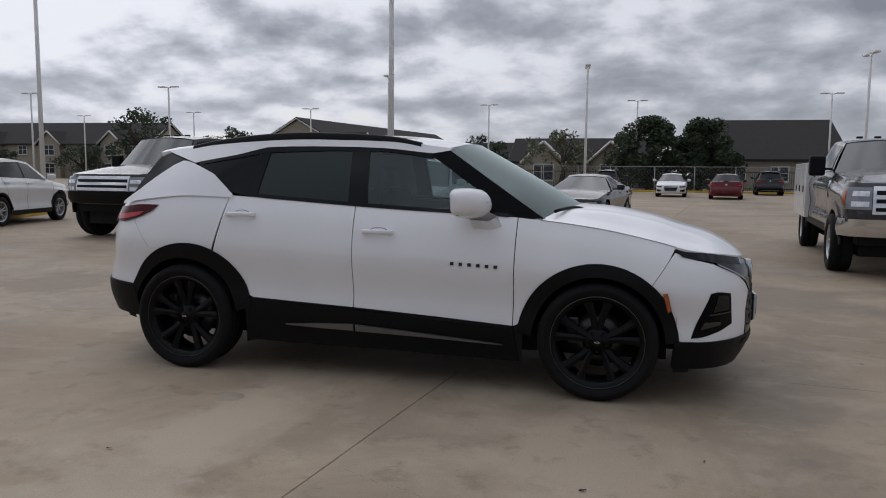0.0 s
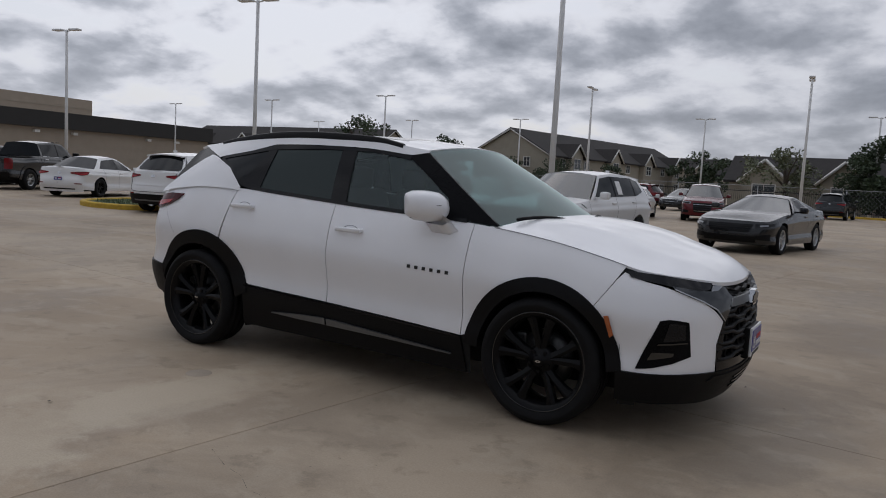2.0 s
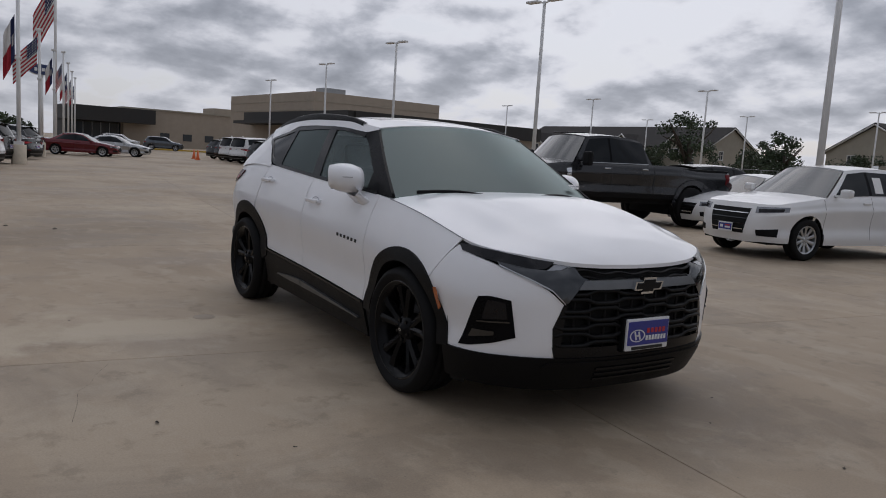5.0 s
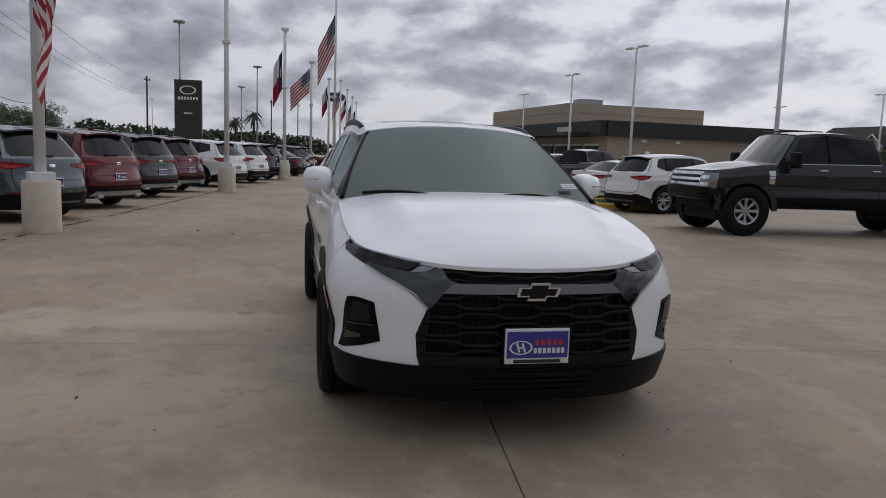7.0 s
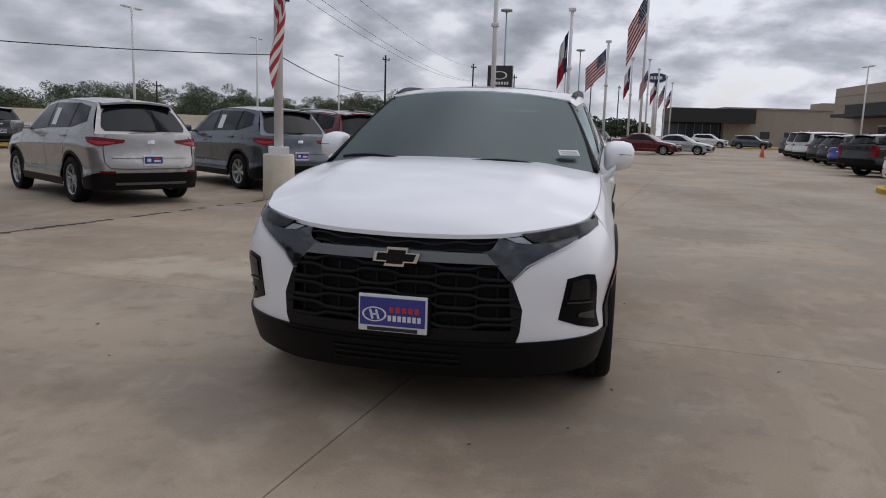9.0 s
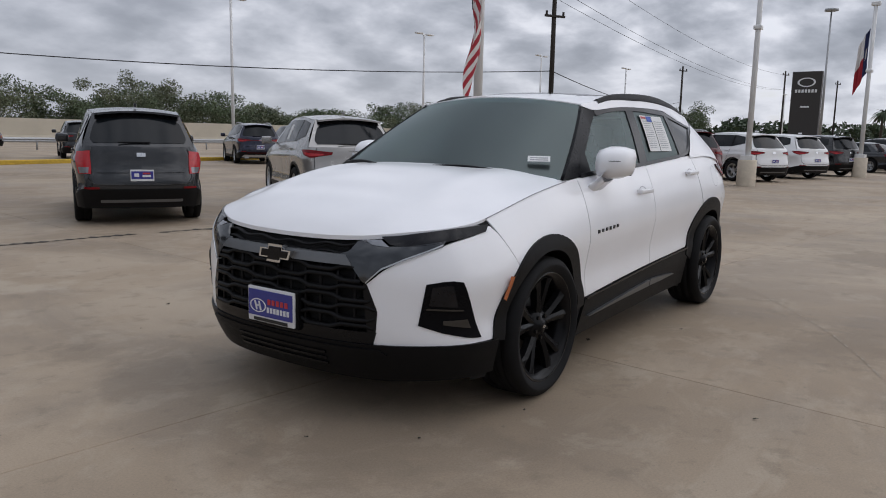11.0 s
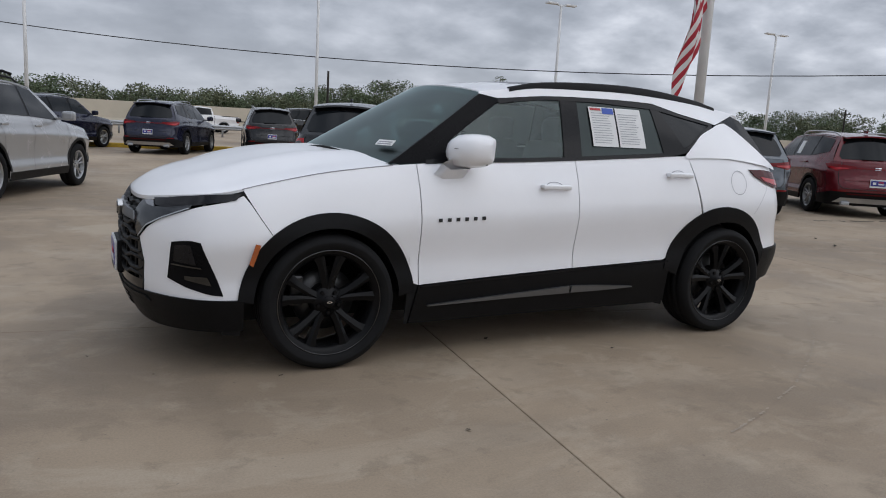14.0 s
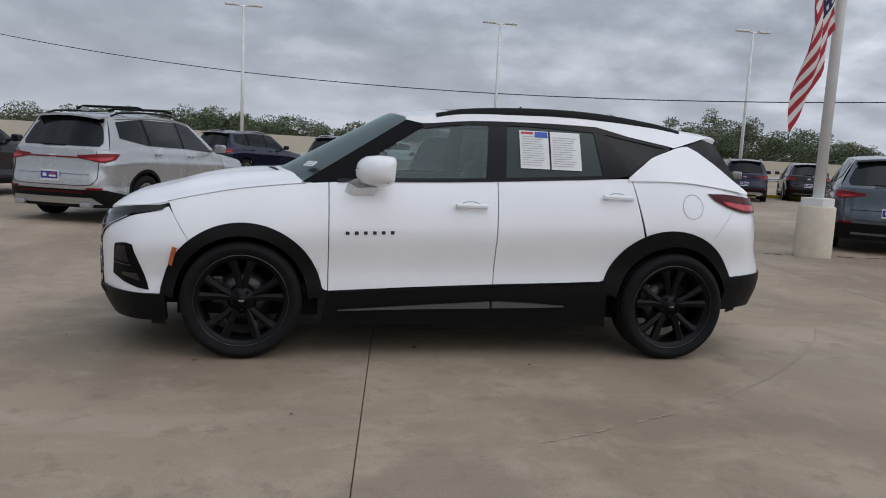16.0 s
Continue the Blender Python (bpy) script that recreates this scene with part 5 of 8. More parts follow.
    for y0, y1 in ((0.66, 0.06), (-0.10, -0.70)):
        pts = []
        for t in np.linspace(0, 1, 9):
            y = y0 * (1 - t) + y1 * t
            k = y / 0.80
            pts.append((1.095 + 0.27 * (1 - k * k) - 0.045 * math.sin(t * 2.6), y, 1.118 + 0.052 * math.sin(t * 2.4)))
        w = tube("wiper", pts, 0.011, plastic, car)
    # sensor housing behind the glass
    from_bm("mirror_sensor", box_bm((0.10, 0.16, 0.09), (0.50, 0, 1.51), bevel=0.02), plastic, car)
    # grille
    full = lambda name, mtl, y, z0, z1, off, y2=None, lab="": both(sh, y, z0, z1, False, off, y2).out(name, mtl, car, lab)
    full("grille_back", well, 0.56, 0.40, 0.76, -0.045)
    full("upper_grille", well, 0.47, 0.79, 0.866, -0.045)
    pair("grille_surround", gloss_black, [(Y(0.495), 0.672), (Y(0.505), 0.55), (Y(0.515), 0.45), (Y(0.525), 0.388)], [(Y(0.512), 0.672), (Y(0.558), 0.548), (Y(0.552), 0.46), (Y(0.538), 0.388)], 12, 4, 0.003, 's', 0.02)
    full("grille_lower_panel", gloss_black, 0.532, 0.374, 0.452, 0.006, 0.552)
    wave = lambda u: 0.010 * np.clip(np.sin(u * 2 * math.pi) * 2.2, -1, 1)
    for r, z in enumerate(np.linspace(0.468, 0.735, 7)):
        half = float(np.interp(z, [0.43, 0.55, 0.67, 0.755], [0.535, 0.553, 0.497, 0.438]))
        P = []
        for y in np.linspace(-half, half, 73):
            zz = z + float(wave(y / 0.36 + 0.5 * (r % 2)))
            p = sh.B(Y(abs(y)), zz, 0.004)
            P.append((p[0], y, zz))
        bld = Build()
        rows = []
        for x, y, zz in P:
            rows.append([(x - 0.028, y, zz - 0.012), (x, y, zz - 0.009), (x + 0.003, y, zz), (x - 0.002, y, zz + 0.009), (x - 0.028, y, zz + 0.012)])
        bld.grid(rows)
        bld.out("grille_bar", plastic, car)
    for i, y in enumerate(np.linspace(-0.45, 0.45, 11)):
        P = [sh.B(Y(abs(y)), z, -0.012) for z in np.linspace(0.44, 0.752, 6)]
        tube("grille_rib", [(p[0], y, p[2]) for p in P], 0.008, plastic, car, "", 5)
    for z in (0.812, 0.845):
        half = 0.44
        P = []
        for y in np.linspace(-half, half, 49):
            zz = z + 0.006 * math.sin(y * 30) - 0.02 * (1 - (y / half) ** 2)
            p = sh.B(Y(abs(y)), max(zz, 0.79), -0.006)
            P.append((p[0], y, max(zz, 0.79)))
        Build().grid([[(x - 0.02, y, zz - 0.006), (x, y, zz - 0.004), (x, y, zz + 0.004), (x - 0.02, y, zz + 0.006)] for x, y, zz in P]).out("upper_grille_bar", plastic, car)
    full("grille_chrome_bar", satin_grey, 0.44, 0.752, 0.798, 0.010, 0.40, "dark chrome bar across the grille")
    pair("chrome_wing", dark_chrome, [(Y(0.395), 0.752), (Y(0.44), 0.750), (Y(0.500), 0.672), (Y(0.57), 0.740), (Y(0.66), 0.786), (Y(0.80), 0.852)], [(Y(0.37), 0.800), (Y(0.42), 0.815), (Y(0.455), 0.868), (Y(0.55), 0.842), (Y(0.68), 0.848), (Y(0.81), 0.872)], 26, 6, 0.006, 's', 0.03)
    # alloy strip added for the highlight along the wing's lower edge
    pair("wing_highlight", alloy, [(Y(0.505), 0.674), (Y(0.57), 0.741), (Y(0.66), 0.787), (Y(0.80), 0.853)], [(Y(0.507), 0.683), (Y(0.57), 0.749), (Y(0.66), 0.795), (Y(0.80), 0.859)], 18, 2, 0.010, 's', 0.006, "thin bright strip standing for the highlight on the grille wing")
    pair("headlight", dark_lens, [(Y(0.60), 0.852), (Y(0.66), 0.846), (Y(0.74), 0.852), (Y(0.83), 0.873), (X(1.93), 0.905)], [(Y(0.56), 0.884), (Y(0.64), 0.892), (Y(0.72), 0.905), (Y(0.83), 0.922), (X(1.90), 0.937)], 24, 6, 0.006, 's', 0.025, "slim smoked headlight")
    pair("light_strip", clear_lens, [(Y(0.53), 0.848), (Y(0.60), 0.842)], [(Y(0.485), 0.866), (Y(0.56), 0.872)], 6, 3, 0.009, 's', 0.006)
    # bow-tie shaped badge: dark fill in a bright outline
    def badge(w, h, name, mtl, dx):
        o = [(-w * 0.46, -h * 0.28), (-w * 0.20, -h * 0.28), (-w * 0.24, -h * 0.5), (w * 0.17, -h * 0.5), (w * 0.19, -h * 0.28), (w * 0.43, -h * 0.28), (w * 0.5, h * 0.24), (w * 0.24, h * 0.24), (w * 0.26, h * 0.5), (-w * 0.16, h * 0.5), (-w * 0.18, h * 0.24), (-w * 0.42, h * 0.24)]
        V = [(2.408 + dx, y, 0.768 + z) for y, z in o] + [(2.385, y, 0.768 + z) for y, z in o]
        n = len(o)
        F = [tuple(range(n))] + [(i, n + i, n + (i + 1) % n, (i + 1) % n) for i in range(n)]
        mesh_ob(name, V, F, mtl, car, "", False)
    badge(0.225, 0.088, "badge_outline", chrome, 0.010)
    badge(0.190, 0.064, "badge_fill", gloss_black, 0.014)
    # fog lamp pods
    pair("fog_lamp_pod", pillar_black, [(Y(0.715), 0.492), (Y(0.80), 0.455), (X(2.05), 0.425), (X(1.985), 0.420)], [(Y(0.742), 0.682), (Y(0.80), 0.694), (X(2.125), 0.697), (X(2.085), 0.690)], 12, 8, 0.004, 's', 0.02, "black pod with a fog lamp")
    pair("fog_lamp", dark_lens, [(Y(0.752), 0.585), (Y(0.80), 0.580), (X(2.105), 0.575)], [(Y(0.762), 0.668), (Y(0.80), 0.676), (X(2.125), 0.676)], 8, 5, 0.009, 's', 0.006)
    pair("fog_lamp_edge", dark_chrome, [(Y(0.742), 0.566), (Y(0.82), 0.560), (X(2.08), 0.556)], [(Y(0.744), 0.574), (Y(0.82), 0.568), (X(2.085), 0.564)], 8, 3, 0.012, 's', 0.006)
    pair("fog_lamp_blade", dark_chrome, [(Y(0.80), 0.495), (X(2.04), 0.470)], [(Y(0.80), 0.515), (X(2.06), 0.515)], 6, 3, 0.010, 's', 0.006)
    # lower black bumper, splitter, intake
    low = [(s, 0.205 + 0.03 * min(1, max(0, (s - 0.6) / 0.6))) for s in np.linspace(0, X(1.885), 20)]
    high = [(s, 0.390 + 0.008 * (s / X(1.885))) for s in np.linspace(0, X(1.885), 20)]
    pair("lower_bumper", plastic, low, high, 30, 8, 0.012, 's', 0.03)
    for z in (0.262, 0.292, 0.322):
        full("intake_slat", gloss_black, 0.30, z, z + 0.012, 0.020)
    full("splitter", plastic, 0.60, 0.345, 0.372, 0.020, 0.56)
    # plate with its holder
    from_bm("plate_holder", box_bm((0.05, 0.33, 0.185), (2.405, 0, 0.505), bevel=0.01), plastic, car)
    fr = from_bm("plate_frame", box_bm((0.014, 0.315, 0.172), (2.437, 0, 0.510), bevel=0.005), silver_letter, car, "pale licence plate frame")
    from_bm("plate_field", box_bm((0.004, 0.298, 0.128), (2.446, 0, 0.518)), plate_blue, fr)
    from_bm("plate_footer", box_bm((0.003, 0.230, 0.016), (2.4455, 0, 0.437)), ink_black, fr)
    V, F = [], []
    for rr in (0.036, 0.043):
        for i in range(28):
            a = 2 * math.pi * i / 28
            V.append((2.449, -0.082 + rr * 1.32 * math.cos(a), 0.505 + rr * 0.80 * math.sin(a)))
    F = [(i, (i + 1) % 28, 28 + (i + 1) % 28, 28 + i) for i in range(28)]
    mesh_ob("plate_oval", V, F, silver_letter, fr, "", False)
    bb = bmesh.new()
    for dy in (-0.014, 0.014):
        box_bm((0.003, 0.010, 0.046), (2.449, -0.082 + dy, 0.505), bm=bb, rot=Matrix.Rotation(0.28, 4, 'X'))
    box_bm((0.003, 0.03, 0.008), (2.449, -0.082, 0.505), bm=bb)
    from_bm("plate_mark", bb, silver_letter, fr)
    for i in range(7):
        from_bm("plate_bar", box_bm((0.003, 0.015, 0.026), (2.449, -0.012 + i * 0.0225, 0.490)), silver_letter, fr)
    for i in range(5):
        from_bm("plate_red_bar", box_bm((0.003, 0.019, 0.026), (2.449, -0.004 + i * 0.029, 0.530)), plate_red, fr)
    # sills and arches
    pair("sill", plastic, [(0.94, 0.205), (0.0, 0.215), (-0.97, 0.235)], [(0.905, 0.432), (-0.165, 0.490), (-0.955, 0.525)], 24, 6, 0.004, 'x', 0.03)
    pair("sill_blade", satin_grey, [(0.84, 0.308), (0.3, 0.326), (-0.150, 0.336)], [(0.84, 0.314), (0.3, 0.352), (-0.150, 0.382)], 16, 3, 0.024, 'x', 0.03, "satin grey sill blade")
    pair("sill_blade", satin_grey, [(-0.165, 0.338), (-0.40, 0.342), (-0.66, 0.352)], [(-0.165, 0.384), (-0.40, 0.376), (-0.66, 0.358)], 10, 3, 0.024, 'x', 0.03, "satin grey sill blade")
    pair("sill_edge", gloss_black, [(0.895, 0.420), (-0.165, 0.478), (-0.945, 0.513)], [(0.895, 0.432), (-0.165, 0.490), (-0.945, 0.525)], 16, 3, 0.010, 'x', 0.01)
    pair("front_arch", plastic, ring(FX, RZ, 0.405, 178, 2, 30), ring(1.425, 0.362, 0.492, 176, 4, 30), 30, 4, 0.010, 'x', 0.05, "matt black wheel arch cladding")
    pair("rear_arch", plastic, ring(RX, RZ + 0.012, 0.405, 6, 174, 30), ring(-1.40, 0.40, 0.492, 8, 162, 30), 30, 4, 0.010, 'x', 0.05, "matt black wheel arch cladding")
    pair("front_liner", plastic, ring(FX, RZ, 0.404, 178, 2, 30), ring(FX, RZ, 0.408, 178, 2, 30), 30, 2, -0.04, 'x', 0.25)
    pair("rear_liner", plastic, ring(RX, RZ + 0.012, 0.404, 6, 174, 30), ring(RX, RZ + 0.012, 0.408, 6, 174, 30), 30, 2, -0.04, 'x', 0.25)
    pair("rear_bumper", plastic, [(X(-1.80), 0.345), (X(-2.0), 0.36), (float(sh.sy(0.5, True)), 0.36), (sh.s[-1], 0.36)], [(X(-1.845), 0.578), (X(-2.0), 0.590), (float(sh.sy(0.5, True)), 0.598), (sh.s[-1], 0.598)], 20, 6, 0.012, 's', 0.03)
    pair("mud_flap", plastic, [(-0.985, 0.20), (-0.90, 0.22)], [(-0.97, 0.34), (-0.93, 0.34)], 3, 3, -0.02, 'x', 0.10)
    # lamps on the flanks
    pair("side_marker", amber, [(1.842, 0.575), (1.806, 0.690)], [(1.862, 0.590), (1.832, 0.696)], 4, 3, 0.016, 'x', 0.004, "small amber marker lamp")
    pair("taillight", dark_red_lens, [(X(-1.70), 1.108), (X(-1.80), 1.062), (X(-1.93), 1.028), (float(sh.sy(0.72, True)), 1.022), (float(sh.sy(0.55, True)), 1.03)], [(X(-1.655), 1.150), (X(-1.80), 1.152), (X(-1.93), 1.140), (float(sh.sy(0.72, True)), 1.115), (float(sh.sy(0.55, True)), 1.08)], 16, 5, 0.012, 's', 0.02, "dark red wrap-round tail lamp")
    pair("taillight_core", bright_red, [(X(-1.80), 1.074), (X(-1.93), 1.046), (float(sh.sy(0.74, True)), 1.036)], [(X(-1.76), 1.104), (X(-1.93), 1.086), (float(sh.sy(0.74, True)), 1.070)], 10, 3, 0.015, 's', 0.006, "bright red lamp segment")
    # seam between bumper and fender, fuel flap
    for sd in (1, -1):
        for x, z in ((0.005, 1.005), (-0.995, 1.098)):
            y = float(sh.B(X(x), z)[1])
            bm = box_bm((0.21, 0.020, 0.030), (x, (y + 0.030) * sd, z), bevel=0.009)
            for dx in (-0.085, 0.085):
                box_bm((0.035, 0.035, 0.026), (x + dx, (y + 0.012) * sd, z), bevel=0.006, bm=bm)
            h = from_bm("door_handle", bm, white, car, smooth=True)
            # flat grey arc on the door skin draws the shade of the handle's hollow
            V, F = [], []
            for i in range(15):
                a = math.pi * i / 14
                V += [(x + 0.066 * math.cos(a), (float(sh.B(X(x), z + 0.03 * math.sin(a))[1]) + 0.0025) * sd, z + 0.030 * math.sin(a)), (x + 0.056 * math.cos(a), (float(sh.B(X(x), z + 0.026 * math.sin(a))[1]) + 0.0025) * sd, z + 0.026 * math.sin(a))]
            F = [(2 * i, 2 * i + 1, 2 * i + 3, 2 * i + 2) for i in range(14)]
            mesh_ob("recess_shade_arc", V, F, ink, car)
        # name letters on the door, as plain dark blocks
        for i in range(6):
            x = 0.795 - i * 0.0565
            y0 = float(sh.B(X(x), 0.81)[1])
            zz = 0.808 + i * 0.0022
            bm = box_bm((0.023, 0.006, 0.021), (x, (y0 + 0.003) * sd, zz), bevel=0.002)
            from_bm("door_letter", bm, ink_black, car)
        # mirror
        P = []
        for t, sx_, sz_ in ((0.0, 0.060, 0.060), (0.08, 0.098, 0.088), (0.3, 0.112, 0.100), (0.6, 0.106, 0.096), (0.88, 0.086, 0.078), (1.0, 0.034, 0.037)):
            row = []
            for j in range(17):
                a = 2 * math.pi * j / 16
                ca, sa = math.cos(a), math.sin(a)
                ex = math.copysign(abs(ca) ** 0.48, ca) * sx_
                ez = math.copysign(abs(sa) ** 0.48, sa) * sz_
                nose = max(0.0, ca) ** 1.5
                ez *= (1 - 0.30 * nose) if sa > 0 else (0.95 - 0.50 * nose)
                row.append((0.655 + ex * 1.06 - 0.050 * t - 0.018 * (sa > 0) * sa, (0.855 + 0.185 * t) * sd, 1.196 + ez + 0.012 * t))
            P.append(row)
        mb = bmesh.new()
        vs = [[mb.verts.new(p) for p in row[:-1]] for row in P]
        for r0, r1 in zip(vs, vs[1:]):
            for j in range(16):
                mb.faces.new((r0[j], r0[(j + 1) % 16], r1[(j + 1) % 16], r1[j]))
        mb.faces.new(vs[0])
        mb.faces.new(vs[-1])
        bmesh.ops.recalc_face_normals(mb, faces=mb.faces[:])
        mir = from_bm("mirror", mb, white, car, "white door mirror with an indicator strip", smooth=True)
        from_bm("mirror_glass", box_bm((0.006, 0.145, 0.115), (0.565, 0.945 * sd, 1.185), bevel=0.002), gloss_black, mir)
        arm = [[(0.715 + dx + (0.9 - y) * 0.25, y * sd, z + dz) for dx, dz in ((-0.085, 0.020), (0.03, 0.030), (0.095, 0), (0.04, -0.035), (-0.085, -0.026), (-0.085, 0.020))] for y, z in ((0.82, 1.050), (0.87, 1.068), (0.93, 1.128))]
        Build().grid(arm, flip=sd > 0).out("mirror_arm", white, mir)
        from_bm("mirror_indicator", box_bm((0.006, 0.11, 0.004), (0.745, 0.970 * sd, 1.215), bevel=0.003, rot=Matrix.Rotation(-0.25 * sd, 4, 'Z')), dark_lens, mir)
        # roof rails
        xs_ = np.linspace(0.16, -1.47, 18)
        pts = [(x, (float(sh.ry(x)) - 0.010) * sd, float(sh.rz(x)) + 0.010 + 0.020 * math.sin(math.pi * i / 17)) for i, x in enumerate(xs_)]
        pts[0] = (0.22, pts[0][1], pts[0][2] - 0.02)
        pts[-1] = (-1.54, pts[-1][1], pts[-1][2] - 0.02)
        rail = Build()
        rail.grid([[(x, y - 0.018, z - 0.036), (x, y - 0.016, z + 0.006), (x, y, z + 0.014), (x, y + 0.016, z + 0.006), (x, y + 0.018, z - 0.036)] for x, y, z in pts], flip=True)
        rail.out("roof_rail", plastic, car, "satin black roof rail")
        for i in (1, 9, 16):
            x, y, z = pts[i]
            from_bm("rail_foot", box_bm((0.10, 0.028, 0.05), (x, y, z - 0.034), bevel=0.01), plastic, car)
    V, F = [], []
    for r in (0.079, 0.083):
        for i in range(40):
            a = 2 * math.pi * i / 40
            x, z = -1.53 + r * 0.92 * math.cos(a), 1.058 + r * math.sin(a)
            p = sh.B(X(x), z, 0.0025)
            V.append((p[0], p[1], z))
    F = [(i, (i + 1) % 40, 40 + (i + 1) % 40, 40 + i) for i in range(40)]
    mesh_ob("fuel_flap_seam", V, F, ink, car)
    pair("bumper_seam", ink, [(-1.842, 1.035), (-1.839, 1.035)], [(-1.690, 0.845), (-1.687, 0.845)], 2, 10, 0.002, 'x', 0)
    # sheets and sticker
    for x0, x1 in ((-0.335, -0.535), (-0.548, -0.758)):
        s = sh.patch([(x0, 1.262), (x1, 1.262)], [(x0, 1.512), (x1, 1.512)], 4, 4, 0.004, 'g', 0).out("window_sheet", paper, car, "white printed price sheet")
        for r in range(13):
            z = 1.285 + r * 0.0155
            e = random.uniform(0.01, 0.05)
            sh.patch([(x0 - 0.015, z), (x1 + 0.012 + e, z)], [(x0 - 0.015, z + 0.0035), (x1 + 0.012 + e, z + 0.0035)], 2, 2, 0.006, 'g', 0).out("print_line", ink, s)
    sh.patch([(-0.345, 1.490), (-0.43, 1.490)], [(-0.345, 1.505), (-0.43, 1.505)], 2, 2, 0.007, 'g', 0).out("print_red", plate_red, car)
    sh.patch([(-0.44, 1.470), (-0.53, 1.470)], [(-0.44, 1.508), (-0.53, 1.508)], 2, 2, 0.007, 'g', 0).out("print_blue", ink_blue, car)
    st = from_bm("stock_sticker", box_bm((0.003, 0.125, 0.048), (0, 0, 0)), paper, car, "small white stock sticker")
    st.matrix_basis = Matrix.Translation((1.035, 0.655, 1.222)) @ pose(0, 0, 0, 0, -52, 27)
    bb = bmesh.new()
    for z in (-0.012, 0.006):
        box_bm((0.003, 0.10, 0.007), (0.002, 0, z), bm=bb)
    from_bm("sticker_bars", bb, ink, st)
    # cabin
    floor = box_bm((3.0, 1.5, 0.06), (-0.4, 0, 0.42))
    box_bm((0.06, 1.5, 0.70), (0.98, 0, 0.75), bm=floor)
    box_bm((0.9, 1.45, 0.5), (-1.6, 0, 0.72), bm=floor)
    from_bm("cabin_floor", floor, seat_cloth, car)
    from_bm("dashboard", box_bm((0.50, 1.40, 0.16), (0.84, 0, 1.02), bevel=0.05), seat_cloth, car)
    V, F = lathe([(0.165, -0.012), (0.178, -0.012), (0.186, 0), (0.178, 0.012), (0.165, 0.012), (0.158, 0), (0.165, -0.012)], 24, 'z')
    sw = mesh_ob("steering_wheel", V, F, plastic, car)
    sw.matrix_basis = pose(0.52, 0.36, 1.03, 0, -62, 0)
    for x, yy in ((0.05, 0.37), (0.05, -0.37), (-0.85, 0.36), (-0.85, -0.36)):
        bm = box_bm((0.50, 0.50, 0.16), (x, yy, 0.66), bevel=0.06)
        box_bm((0.15, 0.48, 0.60), (x - 0.30, yy, 0.98), bevel=0.06, bm=bm, rot=Matrix.Rotation(-0.25, 4, 'Y'))
        from_bm("seat", bm, seat_cloth, car, smooth=True)
        from_bm("headrest", box_bm((0.10, 0.27, 0.17), (x - 0.40, yy, 1.35), bevel=0.045), seat_cloth, car, smooth=True)
    # underside
    b = box_bm((3.7, 1.35, 0.16), (0, 0, 0.31))
    for xa in (FX, RX):
        box_bm((0.80, 1.12, 0.45), (xa, 0, 0.60), bm=b)
    box_bm((0.5, 1.1, 0.3), (1.95, 0, 0.42), bm=b)
    from_bm("underbody", b, well, car)
    for xa in (FX, RX):
        for sd in (1, -1):
            main_wheel(car, (xa, sd * 0.832, RZ), sd)
    car.matrix_basis = Matrix.Diagonal((1, 1.022, 1, 1))
    return tagged(car, "glossy white crossover with black wheels and lower cladding", "car")


